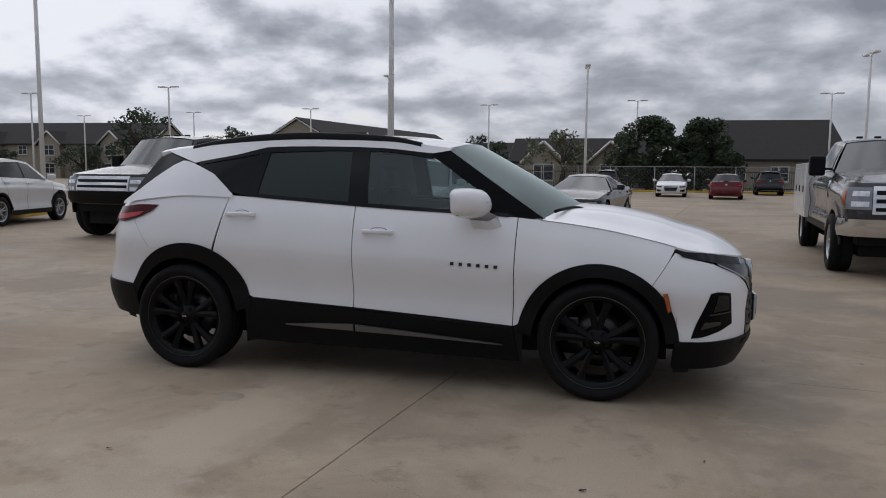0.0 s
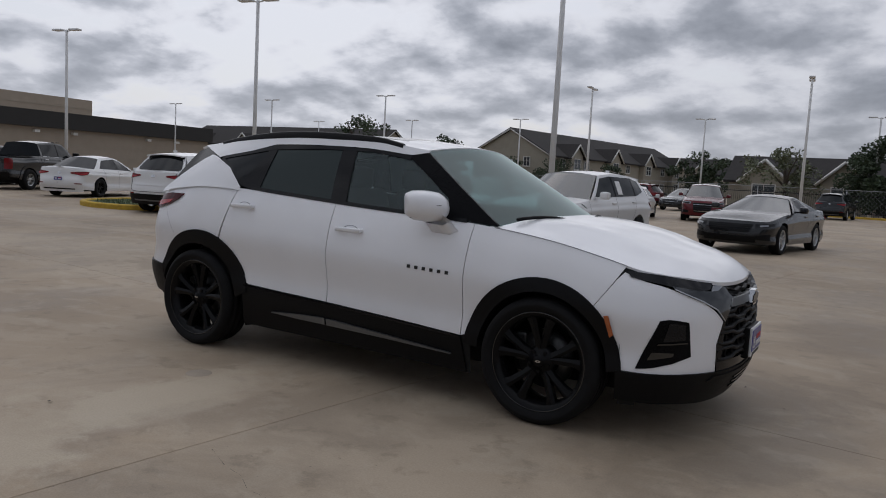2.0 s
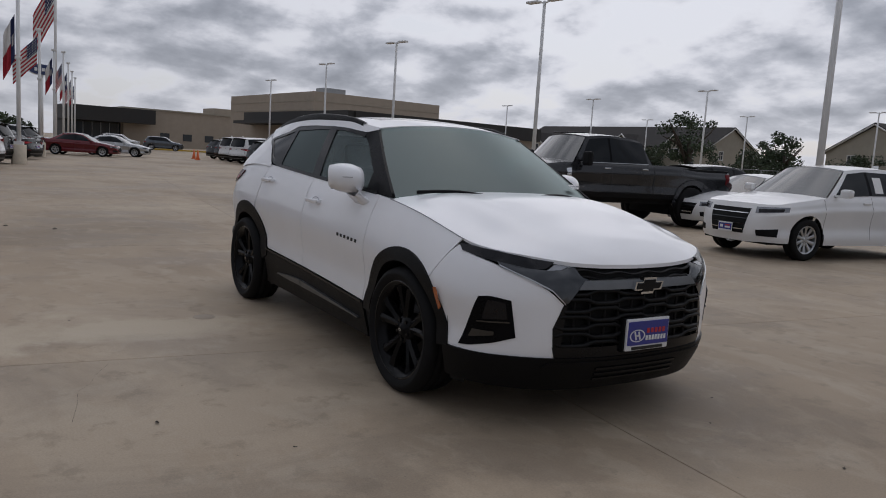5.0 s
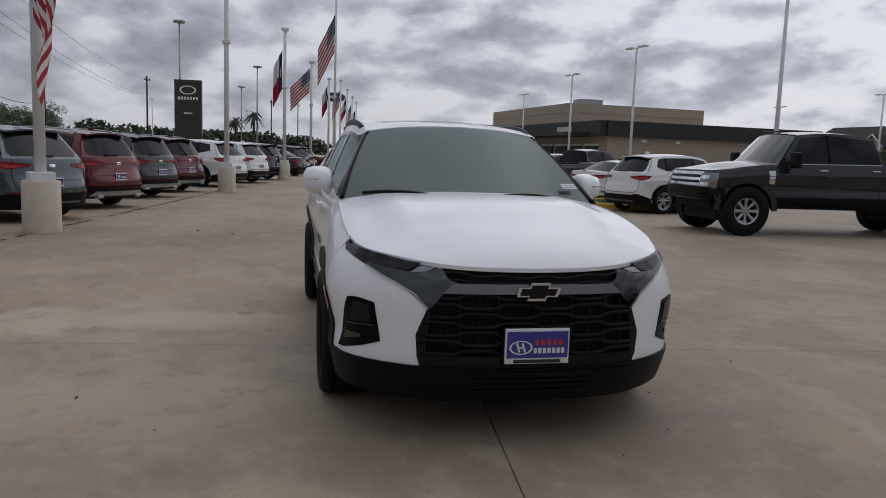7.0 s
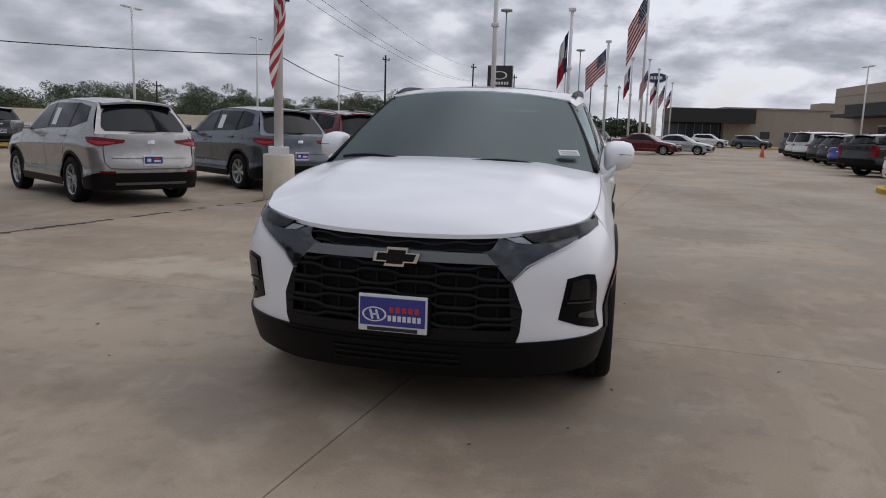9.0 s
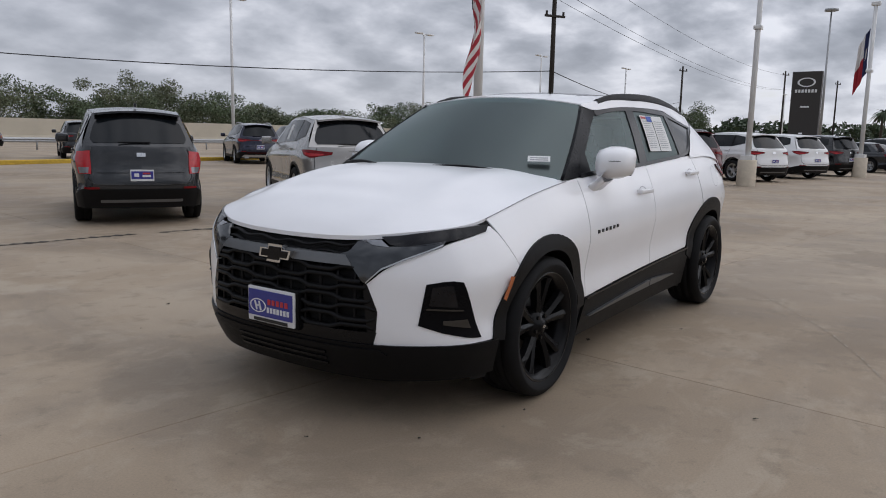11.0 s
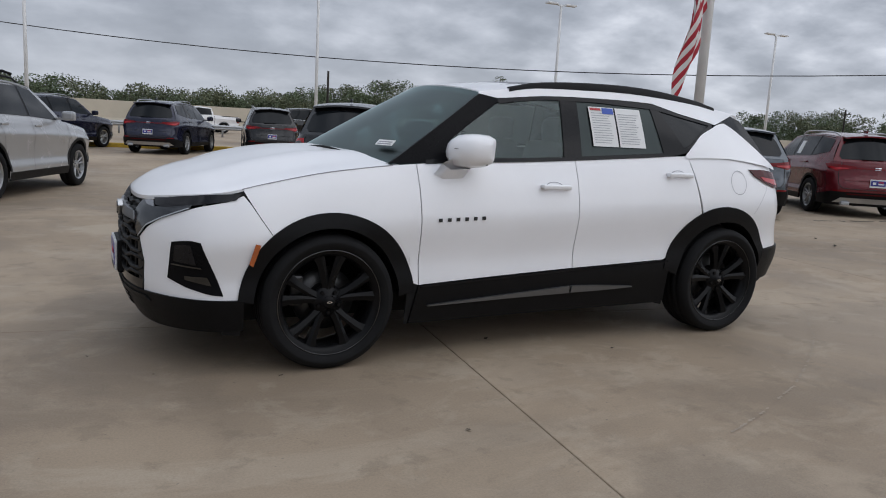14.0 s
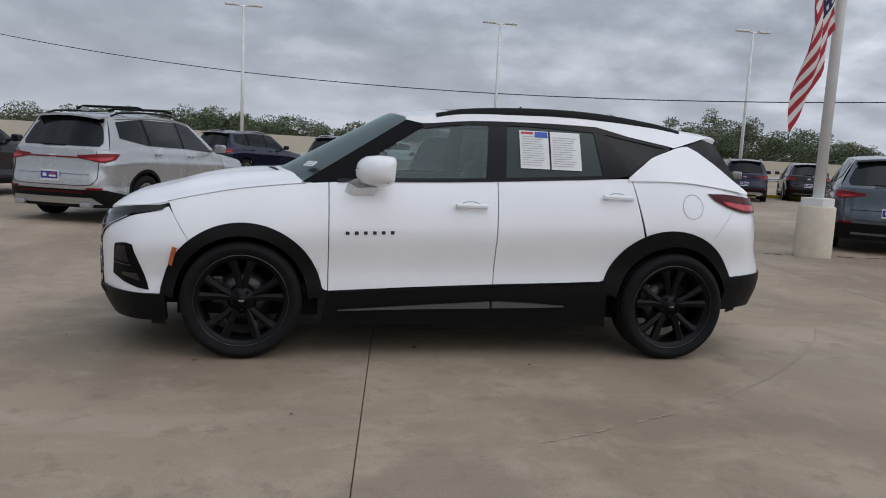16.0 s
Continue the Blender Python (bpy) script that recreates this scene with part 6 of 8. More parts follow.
def main_wheel(car, at, side):
    """A black alloy of five split spokes in a low tyre, with its brake."""
    R, rr, w2 = 0.368, 0.286, 0.130
    prof = [(rr - 0.006, -w2 * 0.80), (rr + 0.012, -w2 * 0.94), (rr + 0.040, -w2), (R - 0.022, -w2 * 0.95), (R - 0.006, -w2 * 0.83), (R, -w2 * 0.62)]
    for g in (-0.055, 0.0, 0.055):
        prof += [(R, g - 0.007), (R - 0.008, g - 0.004), (R - 0.008, g + 0.004), (R, g + 0.007)]
    prof += [(R, w2 * 0.62), (R - 0.006, w2 * 0.83), (R - 0.022, w2 * 0.95), (rr + 0.046, w2), (rr + 0.042, w2 + 0.001), (rr + 0.038, w2), (rr + 0.012, w2 * 0.94), (rr + 0.004, w2 * 0.86), (rr - 0.006, w2 * 0.80)]
    V, F = lathe(prof, 72)
    tyre = mesh_ob("tyre", V, F, rubber, car, "low black tyre")
    m = pose(*at) if side > 0 else pose(*at) @ pose(0, 0, 0, 0, 0, 180)
    tyre.matrix_basis = m
    o = w2 * 0.84
    V, F = lathe([(rr - 0.03, -o), (rr - 0.045, -o * 0.4), (rr - 0.045, o * 0.3), (rr - 0.030, o - 0.012), (rr - 0.012, o - 0.006), (rr - 0.002, o + 0.003), (rr + 0.007, o + 0.002), (rr + 0.006, o - 0.008)], 72)
    mesh_ob("rim_barrel", V, F, rim_black, tyre)
    V, F = lathe([(rr - 0.0035, o + 0.0035), (rr - 0.001, o + 0.0048), (rr + 0.0015, o + 0.0035)], 72)
    mesh_ob("rim_lip", V, F, dark_chrome, tyre, "thin bright rim edge")
    yh = o - 0.030
    V, F = lathe([(0.0005, yh + 0.018), (0.030, yh + 0.018), (0.034, yh + 0.012), (0.040, yh + 0.004), (0.078, yh - 0.006), (0.092, yh - 0.03), (0.092, yh - 0.10)], 30)
    mesh_ob("hub", V, F, rim_black, tyre)
    bb = box_bm((0.030, 0.003, 0.008), (0, yh + 0.0195, 0))
    box_bm((0.012, 0.003, 0.013), (0, yh + 0.0195, 0), bm=bb)
    from_bm("cap_badge", bb, chrome, tyre)
    for k in range(5):
        a = 2 * math.pi * (k + 0.5) / 5 + math.pi / 2
        b = bmesh.new()
        bmesh.ops.create_cone(b, cap_ends=True, segments=8, radius1=0.012, radius2=0.010, depth=0.02, matrix=Matrix.Translation((0.060 * math.cos(a), yh - 0.002, 0.060 * math.sin(a))) @ Matrix.Rotation(-math.pi / 2, 4, 'X'))
        from_bm("wheel_nut", b, rim_black, tyre)
    for k in range(5):
        a0 = 2 * math.pi * k / 5 + math.pi / 2
        for sg in (-1, 1):
            V, F = [], []
            for r, off, wd, y in ((0.055, 0.008, 0.022, yh - 0.004), (0.12, 0.021, 0.020, yh + 0.004), (0.20, 0.044, 0.024, yh + 0.014), (rr - 0.024, 0.070, 0.036, o - 0.010)):
                c = off * sg
                for q, dy in ((-1.0, -0.045), (-1.0, -0.010), (-0.25 * sg, 0.0), (1.0, -0.010), (1.0, -0.045)):
                    tt = c + q * wd
                    V.append((r * math.cos(a0) - tt * math.sin(a0), y + dy, r * math.sin(a0) + tt * math.cos(a0)))
            for i in range(3):
                for j in range(4):
                    F.append((i * 5 + j, i * 5 + j + 1, i * 5 + 6 + j, i * 5 + 5 + j))
            bm = bmesh.new()
            vs = [bm.verts.new(v) for v in V]
            for f in F:
                bm.faces.new([vs[i] for i in f])
            bmesh.ops.recalc_face_normals(bm, faces=bm.faces[:])
            from_bm("spoke", bm, rim_black, tyre)
    V, F = lathe([(0.08, yh - 0.085), (0.172, yh - 0.085), (0.172, yh - 0.11), (0.08, yh - 0.11)], 40)
    mesh_ob("brake_disc", V, F, disc, tyre)
    from_bm("brake_caliper", box_bm((0.07, 0.06, 0.17), (0.155, yh - 0.10, 0.05), bevel=0.015), disc, tyre)
    return tyre


main_car()


# ---- ground ----
def flat(name, x0, x1, y0, y1, z, material):
    return mesh_ob(name, [(x0, y0, z), (x1, y0, z), (x1, y1, z), (x0, y1, z)], [(0, 1, 2, 3)], material, None, "", False)


LOT = pose(0.53, 0.08, 0, 0, 0, -6.7)      # the lot's joints run a little askew to the car
ground = flat("ground", -1500, 1500, -1500, 1500, -0.03, concrete)
tagged(ground, "tan concrete lot running flat to the horizon", "ground", kind="structure")


def slabs():
    n, ny = 5.35, 6.0
    me = bpy.data.meshes.new("slab")
    b = box_bm((n - 0.005, ny - 0.005, 0.12), (0, 0, -0.06))
    bmesh.ops.bevel(b, geom=[e for e in b.edges if all(v.co.z > -0.01 for v in e.verts)], offset=0.003, segments=1, affect='EDGES')
    b.to_mesh(me)
    b.free()
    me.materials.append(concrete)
    pave = new("pavement")
    tagged(pave, "worn tan concrete slabs with dark open joints", "pavement", kind="structure")
    pave.matrix_basis = LOT
    for i in range(-12, 4):
        for j in range(-5, 10):
            s = new("slab", me)
            s.parent = pave
            s.matrix_basis = pose((i + 0.5) * n, (j + 0.5) * ny, 0)
    return pave


# ---- street furniture ----
def light_pole(x, y, h=7.7, rz=0, base=True, twin=True, r=0.085):
    top = new("light_pole")
    top.matrix_basis = pose(x, y, 0, 0, 0, rz)
    z0 = 0.75 if base else 0.0
    tube("post", [(0, 0, z0), (0, 0, h * 0.5), (0, 0, h)], r, pole_white, top, "", 10, 0.72)
    if base:
        V, F = lathe([(0.001, 0.75), (0.27, 0.75), (0.29, 0.73), (0.30, 0.0)], 24, 'z')
        mesh_ob("footing", V, F, base_tan, top, "round tan concrete footing")
        from_bm("base_plate", box_bm((0.30, 0.30, 0.10), (0, 0, 0.80), bevel=0.02), pole_white, top)
    for s in ((1, -1) if twin else (1,)):
        tube("arm", [(0, 0, h - 0.08), (0.30 * s, 0, h - 0.02)], 0.03, pole_white, top, "", 6)
        from_bm("lamp_head", box_bm((0.62, 0.30, 0.09), (0.55 * s, 0, h), bevel=0.03), pole_white, top, "flat grey floodlight head")
    return tagged(top, "white steel parking lot light pole with flat lamp heads", "light pole", "lot light poles")


for x, y, rz in [(-48, 47.3, 0), (-62.3, 70.5, 0), (-33.3, 45.2, 0), (-45.8, 67.8, 0), (-30.8, 65.5, 0), (-12.0, 64.0, 0), (-1.4, 40.2, 95), (1.5, 61.8, 0), (16, 58.3, 0), (13.2, 38.2, 95),
                 (-64.7, 49.8, 0), (-66, 22, 10), (-47.5, 19.7, 10), (-33.3, 17.8, 10), (-14.7, 42.7, 95), (-48.5, -26, 0), (-61.2, -24.1, 0), (-34.1, -26.7, 0), (-19.4, -27.3, 0), (-8.0, -30.7, 0), (4.2, -31.7, 0),
                 (-18.4, 16.2, 10), (-4.7, 13.4, 95), (-104, -19, 0)]:
    light_pole(x, y, 7.7, rz)


def flag(parent, at, kind, w, h, droop, seed):
    """A hanging flag: a rippled cloth that falls from its hoist; stripes are cloth strips of their own."""
    rnd = random.Random(seed)
    ph = rnd.random() * 6

    def pt(u, v):
        # u along the fly, v down the hoist
        x = u * w * (1 - droop * 0.62)
        z = -v * h - droop * u * w * 0.80
        y = 0.10 * math.sin(u * 7 + v * 3 + ph) * u + 0.05 * math.sin(u * 13 - v * 5 + ph)
        return (at[0] + x, at[1] + y, at[2] + z)

    def strip(name, u0, u1, v0, v1, m, off=0.0, n=14):
        rows = []
        for i in range(n):
            u = u0 + (u1 - u0) * i / (n - 1)
            rows.append([(p[0], p[1] + off, p[2]) for p in (pt(u, v0 + (v1 - v0) * j / 3) for j in range(4))])
        b = Build()
        b.grid(rows)
        b.grid([[(x, y - 0.006, z) for x, y, z in r] for r in rows], flip=True)
        return b.out(name, m, parent)
    if kind == 'stripes':
        for i in range(13):
            strip("stripe", 0 if i > 6 else 0.0, 1, i / 13, (i + 1) / 13, flag_red if i % 2 == 0 else flag_white)
        strip("canton", -0.01, 0.42, -0.004, 7 / 13, flag_blue, 0.014)
        strip("canton", -0.01, 0.42, -0.004, 7 / 13, flag_blue, -0.014)
        for r in range(5):
            for c in range(6):
                u, v = 0.035 + c * 0.065, 0.06 + r * 0.10
                strip("star", u, u + 0.028, v, v + 0.045, flag_white, 0.018, 3)
                strip("star", u, u + 0.028, v, v + 0.045, flag_white, -0.018, 3)
    else:
        strip("hoist_band", 0, 0.34, 0, 1, flag_blue)
        strip("upper_band", 0.34, 1, 0, 0.5, flag_white)
        strip("lower_band", 0.34, 1, 0.5, 1, flag_red)
        strip("star", 0.10, 0.24, 0.38, 0.62, flag_white, 0.012, 4)
        strip("star", 0.10, 0.24, 0.38, 0.62, flag_white, -0.012, 4)


def flag_pole(x, y, h, kind, w=2.3, fh=1.5, droop=0.8, rz=0, seed=1, at=None, label="", tall=False):
    top = new("flag_pole")
    top.matrix_basis = pose(x, y, 0, 0, 0, rz)
    if not tall:
        V, F = lathe([(0.001, 0.80), (0.26, 0.80), (0.275, 0.785), (0.28, 0.0)], 28, 'z')
        mesh_ob("footing", V, F, base_tan, top, "round tan concrete footing")
        from_bm("base_plate", box_bm((0.36, 0.36, 0.13), (0, 0, 0.865), bevel=0.01), pole_white, top)
    tube("post", [(0, 0, 0 if tall else 0.9), (0, 0, h * 0.55), (0, 0, h)], 0.085 if not tall else 0.12, pole_white, top, "", 12, 0.85)
    from_bm("clamp", box_bm((0.24, 0.24, 0.12), (0, 0, h * 0.62), bevel=0.03), pole_white, top)
    from_bm("cap", box_bm((0.34, 0.20, 0.16), (0, 0, h), bevel=0.05), pole_white, top)
    if kind:
        flag(top, (0.12, 0, at or h - 0.3), kind, w, fh, droop, seed)
    return tagged(top, label or "white flag pole on a round concrete footing", "flag pole", "flag poles")


flag_pole(-6.87, -4.88, 8.0, 'stripes', 2.0, 1.5, 1.0, 25, 3, 5.0, "white pole with a drooping red and white striped flag")
flag_pole(-19.2, -3.0, 7.6, None)
flag_pole(-30.2, -1.2, 6.9, 'texas', 1.1, 1.8, 1.0, 262, 5, 6.0, "white pole with a limp blue, white and red flag")
flag_pole(-41.5, 0.4, 6.8, 'stripes', 2.1, 1.4, 0.72, 262, 7, 6.4, "white pole with a striped and starred flag spread by wind")
flag_pole(-52.6, 2.1, 6.9, 'texas', 1.1, 1.7, 1.0, 262, 9, 6.4, "white pole with a limp blue, white and red flag")
flag_pole(-66, 3.4, 17, 'stripes', 4.0, 3.4, 1.0, 262, 11, 14.0, "tall white pole with a large limp striped flag", True)
for i in range(4):
    flag_pole(-64 - 10 * i, 3.8 + 1.4 * i, 7.9, 'stripes' if i % 2 == 0 else 'texas', 1.6, 1.5, 1.0, 262, 20 + i, 7.0)


# ---- parked vehicles ----
def at_rear(x, y, heading, wb):
    """The pose of a car whose rear axle's middle stands at x, y."""
    c, s = math.cos(radians(heading)), math.sin(radians(heading))
    return pose(x + c * wb / 2, y + s * wb / 2, 0, 0, 0, heading)


silver = paint("silver", (0.36, 0.35, 0.335), 0.5)
silver2 = paint("silver_cool", (0.42, 0.425, 0.43), 0.5)
grey_blue = paint("grey_blue", (0.085, 0.098, 0.115), 0.4)
charcoal = paint("charcoal", (0.024, 0.026, 0.029), 0.3)
truck_grey = paint("truck_grey", (0.020, 0.0205, 0.023), 0.2)
navy = paint("navy", (0.012, 0.014, 0.035), 0.25)
near_black = paint("near_black", (0.010, 0.010, 0.012), 0.1)
wine = paint("wine", (0.12, 0.008, 0.013), 0.2)
maroon = paint("maroon", (0.09, 0.010, 0.014), 0.25)
car_white = paint("car_white", (0.74, 0.74, 0.74))
blue = paint("blue", (0.012, 0.035, 0.22), 0.3)
olive = paint("dark_green_grey", (0.05, 0.055, 0.05), 0.2)

HL, HR = -121, 115
vehicle('suv', "suv", "silver crossover with price sheet in its window", silver, at_rear(-5.5, -7.0, -122, 2.67), paper_on=1, spokes=5)
vehicle('suv', "suv", "blue-grey crossover with alloy wheels beside a flag pole", grey_blue, at_rear(-9.0, -5.9, -125, 2.81), spokes=7, twin=False, paper_on=1)
vehicle('suv_long', "suv", "dark red three-row crossover seen from behind", wine, at_rear(-12.2, -5.6, HL, 2.77), rails='silver', paper_on=1)
vehicle('suv_long', "suv", "dark grey three-row crossover with chrome bumper strip", charcoal, at_rear(-15.95, -5.3, HL, 2.77), rails='silver')
vehicle('suv_long', "suv", "maroon crossover in the row behind the poles", maroon, at_rear(-18.9, -4.9, HL, 2.77), rails='silver')
vehicle('suv', "suv", "white crossover in the row behind the poles", car_white, at_rear(-22.7, -3.7, HL, 2.67))
vehicle('suv', "suv", "white crossover in the row behind the poles", car_white, at_rear(-26.5, -3.0, HL, 2.67))
vehicle('suv_long', "suv", "near-black crossover in the row behind the poles", near_black, at_rear(-30.5, -2.4, HL, 2.77))
vehicle('sedan', "sedan", "dark grey sedan in the row behind the poles", charcoal, at_rear(-37, -1.0, HL, 2.8))
vehicle('suv', "suv", "dark grey crossover in the row behind the poles", charcoal, at_rear(-41, -0.6, HL, 2.67))
vehicle('suv', "suv", "near-black crossover in the row behind the poles", near_black, at_rear(-45, -0.2, HL, 2.67))
vehicle('small_suv', "suv", "charcoal small crossover with large red tail lamps", charcoal, at_rear(-1.65, -7.55, -118, 2.55), lamp='tall')
vehicle('suv_long', "suv", "bright silver three-row crossover with black roof cross bars", silver2, at_rear(4.4, -7.35, -112, 2.77), rails='black', cross=True)
vehicle('suv_long', "suv", "near-black crossover parked next to a silver one", near_black, at_rear(8.6, -9.4, -112, 2.77))
vehicle('suv_long', "suv", "navy three-row crossover with a pale bumper strip", navy, at_rear(0.0, -21.5, -115, 2.77), rails='silver')
vehicle('suv_long', "suv", "near-black three-row crossover with a pale bumper strip", near_black, at_rear(-3.7, -21.8, -100, 2.77), rails='silver')
vehicle('suv_long', "suv", "navy three-row crossover by the yellow kerb", navy, at_rear(3.9, -22.4, -125, 2.77), rails='silver')
vehicle('suv_long', "suv", "navy crossover by the yellow kerb", navy, at_rear(-16.6, -22.4, -120, 2.77), rails='silver')
vehicle('suv', "suv", "dark crossover by the yellow kerb", near_black, at_rear(-20.5, -23.8, -120, 2.67))
vehicle('suv', "suv", "dark crossover parked far off by the road", charcoal, at_rear(-13.2, -30, -115, 2.67))
# across the aisle
vehicle('pickup', "pickup_truck", "dark grey lifted heavy crew-cab pickup truck", truck_grey, pose(-8.44, 10.17, 0.0, 0, 0, -93), spokes=8, twin=False, plated='', rims=alloy, spec=dict(wb=4.5, fo=0.88, ro=1.42, cowl=(1.60, 1.45), a_top=1.08, roof_r=-0.62, d_base=-0.86, door=0.45, zb=0.70, h=2.16, R=0.50))
vehicle('crossover', "suv", "white compact crossover with black lower cladding", car_white, at_rear(-13.9, 8.8, 104, 2.75), plated='')
vehicle('sedan', "sedan", "white sedan with red tail lamps by a kerbed grass island", car_white, at_rear(-21.7, 11.0, HR, 2.82), clad=False, rims=rim_black)
vehicle('half_ton', "pickup_truck", "dark grey crew-cab pickup truck with chrome tailgate panel", charcoal, at_rear(-26.6, 11.2, HR, 3.68), plated='')
for i, (kd, col, lab) in enumerate([('suv_long', olive, "dark grey-green wagon crossover"), ('sedan', blue, "bright blue sedan"), ('suv', near_black, "near-black crossover"), ('suv', charcoal, "charcoal crossover"),
                                    ('van', car_white, "tall white sport utility wagon"), ('van', car_white, "tall white sport utility wagon"), ('suv', near_black, "near-black crossover"), ('suv', charcoal, "charcoal crossover")]):
    vehicle(kd, "suv" if kd != 'sedan' else "sedan", lab + " in the row before the service building", col, at_rear(-30.6 - 4.0 * i, 12.2 + 0.42 * i, HR, 2.77), plated='')
vehicle('suv', "suv", "white luxury crossover with dark grille and price sheet", car_white, pose(-2.85, 10.45, 0, 0, 0, -97), spokes=10, twin=False, plated='front', paper_on=1, clad=False)
vehicle('coupe', "coupe", "dark grey sports coupe with black mesh grille", paint("coupe_grey", (0.018, 0.019, 0.021), 0.2), pose(0.25, 15.45, 0, 0, 0, -100), clad=False, plated='', fascia='slot')
vehicle('suv_long', "suv", "red crossover facing the aisle", wine, pose(-4.6, 31.5, 0, 0, 0, -80), plated='')
vehicle('sedan', "sedan", "white sedan parked behind a crossover", car_white, pose(-7.4, 29.5, 0, 0, 0, 100), clad=False, plated='')
vehicle('sedan', "sedan", "white sedan behind the luxury crossover", car_white, pose(-7.0, 14.3, 0, 0, 0, -97), clad=False, plated='')
vehicle('suv', "suv", "black crossover beyond the pickup", near_black, pose(-11.5, 19.0, 0, 0, 0, 84), plated='')
vehicle('suv', "suv", "red crossover along the fence", wine, pose(-13, 47, 0, 0, 0, 170), plated='')
vehicle('sedan', "sedan", "dark sedan along the fence", charcoal, pose(-9, 46, 0, 0, 0, -100), clad=False, plated='')
vehicle('suv', "suv", "dark crossover along the fence", charcoal, pose(-0.2, 49.6, 0, 0, 0, 84), plated='')
vehicle('sedan', "sedan", "white older sedan facing the lot", car_white, pose(3.8, 43.9, 0, 0, 0, -94), clad=False, plated='')
vehicle('sedan', "sedan", "red sedan seen from behind", wine, pose(6.7, 40.8, 0, 0, 0, 84), clad=False, plated='')
vehicle('suv', "suv", "charcoal crossover near the fence", charcoal, pose(10.6, 51, 0, 0, 0, 84), plated='')
truck = vehicle('pickup', "service_truck", "silver-fronted work truck with white service boxes", paint("silver_truck", (0.045, 0.045, 0.048), 0.3), pose(5.65, 8.5, 0, 0, 0, -96), spokes=8, twin=False, plated='', spec=dict(zb=0.55, R=0.42, h=2.02))
for sd in (1, -1):
    box = from_bm("service_box", box_bm((2.15, 0.42, 1.02), (-2.25, sd * 0.86, 1.12), bevel=0.015), car_white, truck, "white steel service box")
    for i in range(3):
        from_bm("box_door", box_bm((0.62, 0.02, 0.80), (-1.55 - i * 0.70, sd * 1.075, 1.14), bevel=0.006), car_white, box)
        from_bm("box_latch", box_bm((0.05, 0.02, 0.12), (-1.35 - i * 0.70, sd * 1.09, 1.14)), plastic, box)
vehicle('sedan', "sedan", "dark red sedan parked across the end of the row", wine, pose(-48.9, 3.4, 0, 0, 0, 70), clad=False, plated='')
vehicle('sedan', "sedan", "grey sedan behind a red one", silver2, pose(-52.5, 6.0, 0, 0, 0, 70), clad=False, plated='')
vehicle('suv', "suv", "grey crossover before the showroom", grey_blue, pose(-91, 17.5, 0, 0, 0, 75), plated='')
vehicle('suv', "suv", "white crossover before the showroom", car_white, pose(-94, 13, 0, 0, 0, 75), plated='')


# ---- buildings ----
def wall_box(name, size, at, material, parent, label="", bevel=0.0):
    return from_bm(name, box_bm(size, at, bevel), material, parent, label)


def window(parent, at, w, h, rz, mtl=None):
    """A far window: frame, sill and pane with depth; faces -y before it is turned."""
    m = pose(*at, 0, 0, rz)
    b = bmesh.new()
    t = 0.09
    o, i = [(sx * (w + t) / 2, sz * (h + t) / 2) for sx, sz in ((-1, -1), (1, -1), (1, 1), (-1, 1))], [(sx * (w - t) / 2, sz * (h - t) / 2) for sx, sz in ((-1, -1), (1, -1), (1, 1), (-1, 1))]
    vs = [[b.verts.new((x, y, z)) for x, z in ring] for ring, y in ((o, -0.11), (i, -0.11), (i, 0.03), (o, 0.03))]
    for r0, r1 in zip(vs, vs[1:] + vs[:1]):
        for k in range(4):
            b.faces.new((r0[k], r0[(k + 1) % 4], r1[(k + 1) % 4], r1[k]))
    f = from_bm("window", b, trim_white, parent, "white framed window")
    f.matrix_basis = m
    from_bm("sill", box_bm((w + 2 * t, 0.18, t * 0.7), (0, -0.06, -h / 2 - t * 0.8)), trim_white, f)
    from_bm("mullion", box_bm((t * 0.6, 0.08, h - t), (0, -0.05, 0)), trim_white, f)
    from_bm("glazing_bar", box_bm((w - t, 0.06, t * 0.6), (0, -0.05, 0.05 * h)), trim_white, f)
    from_bm("pane", box_bm((w, 0.03, h), (0, -0.01, 0)), mtl or pane_far, f)
    return f


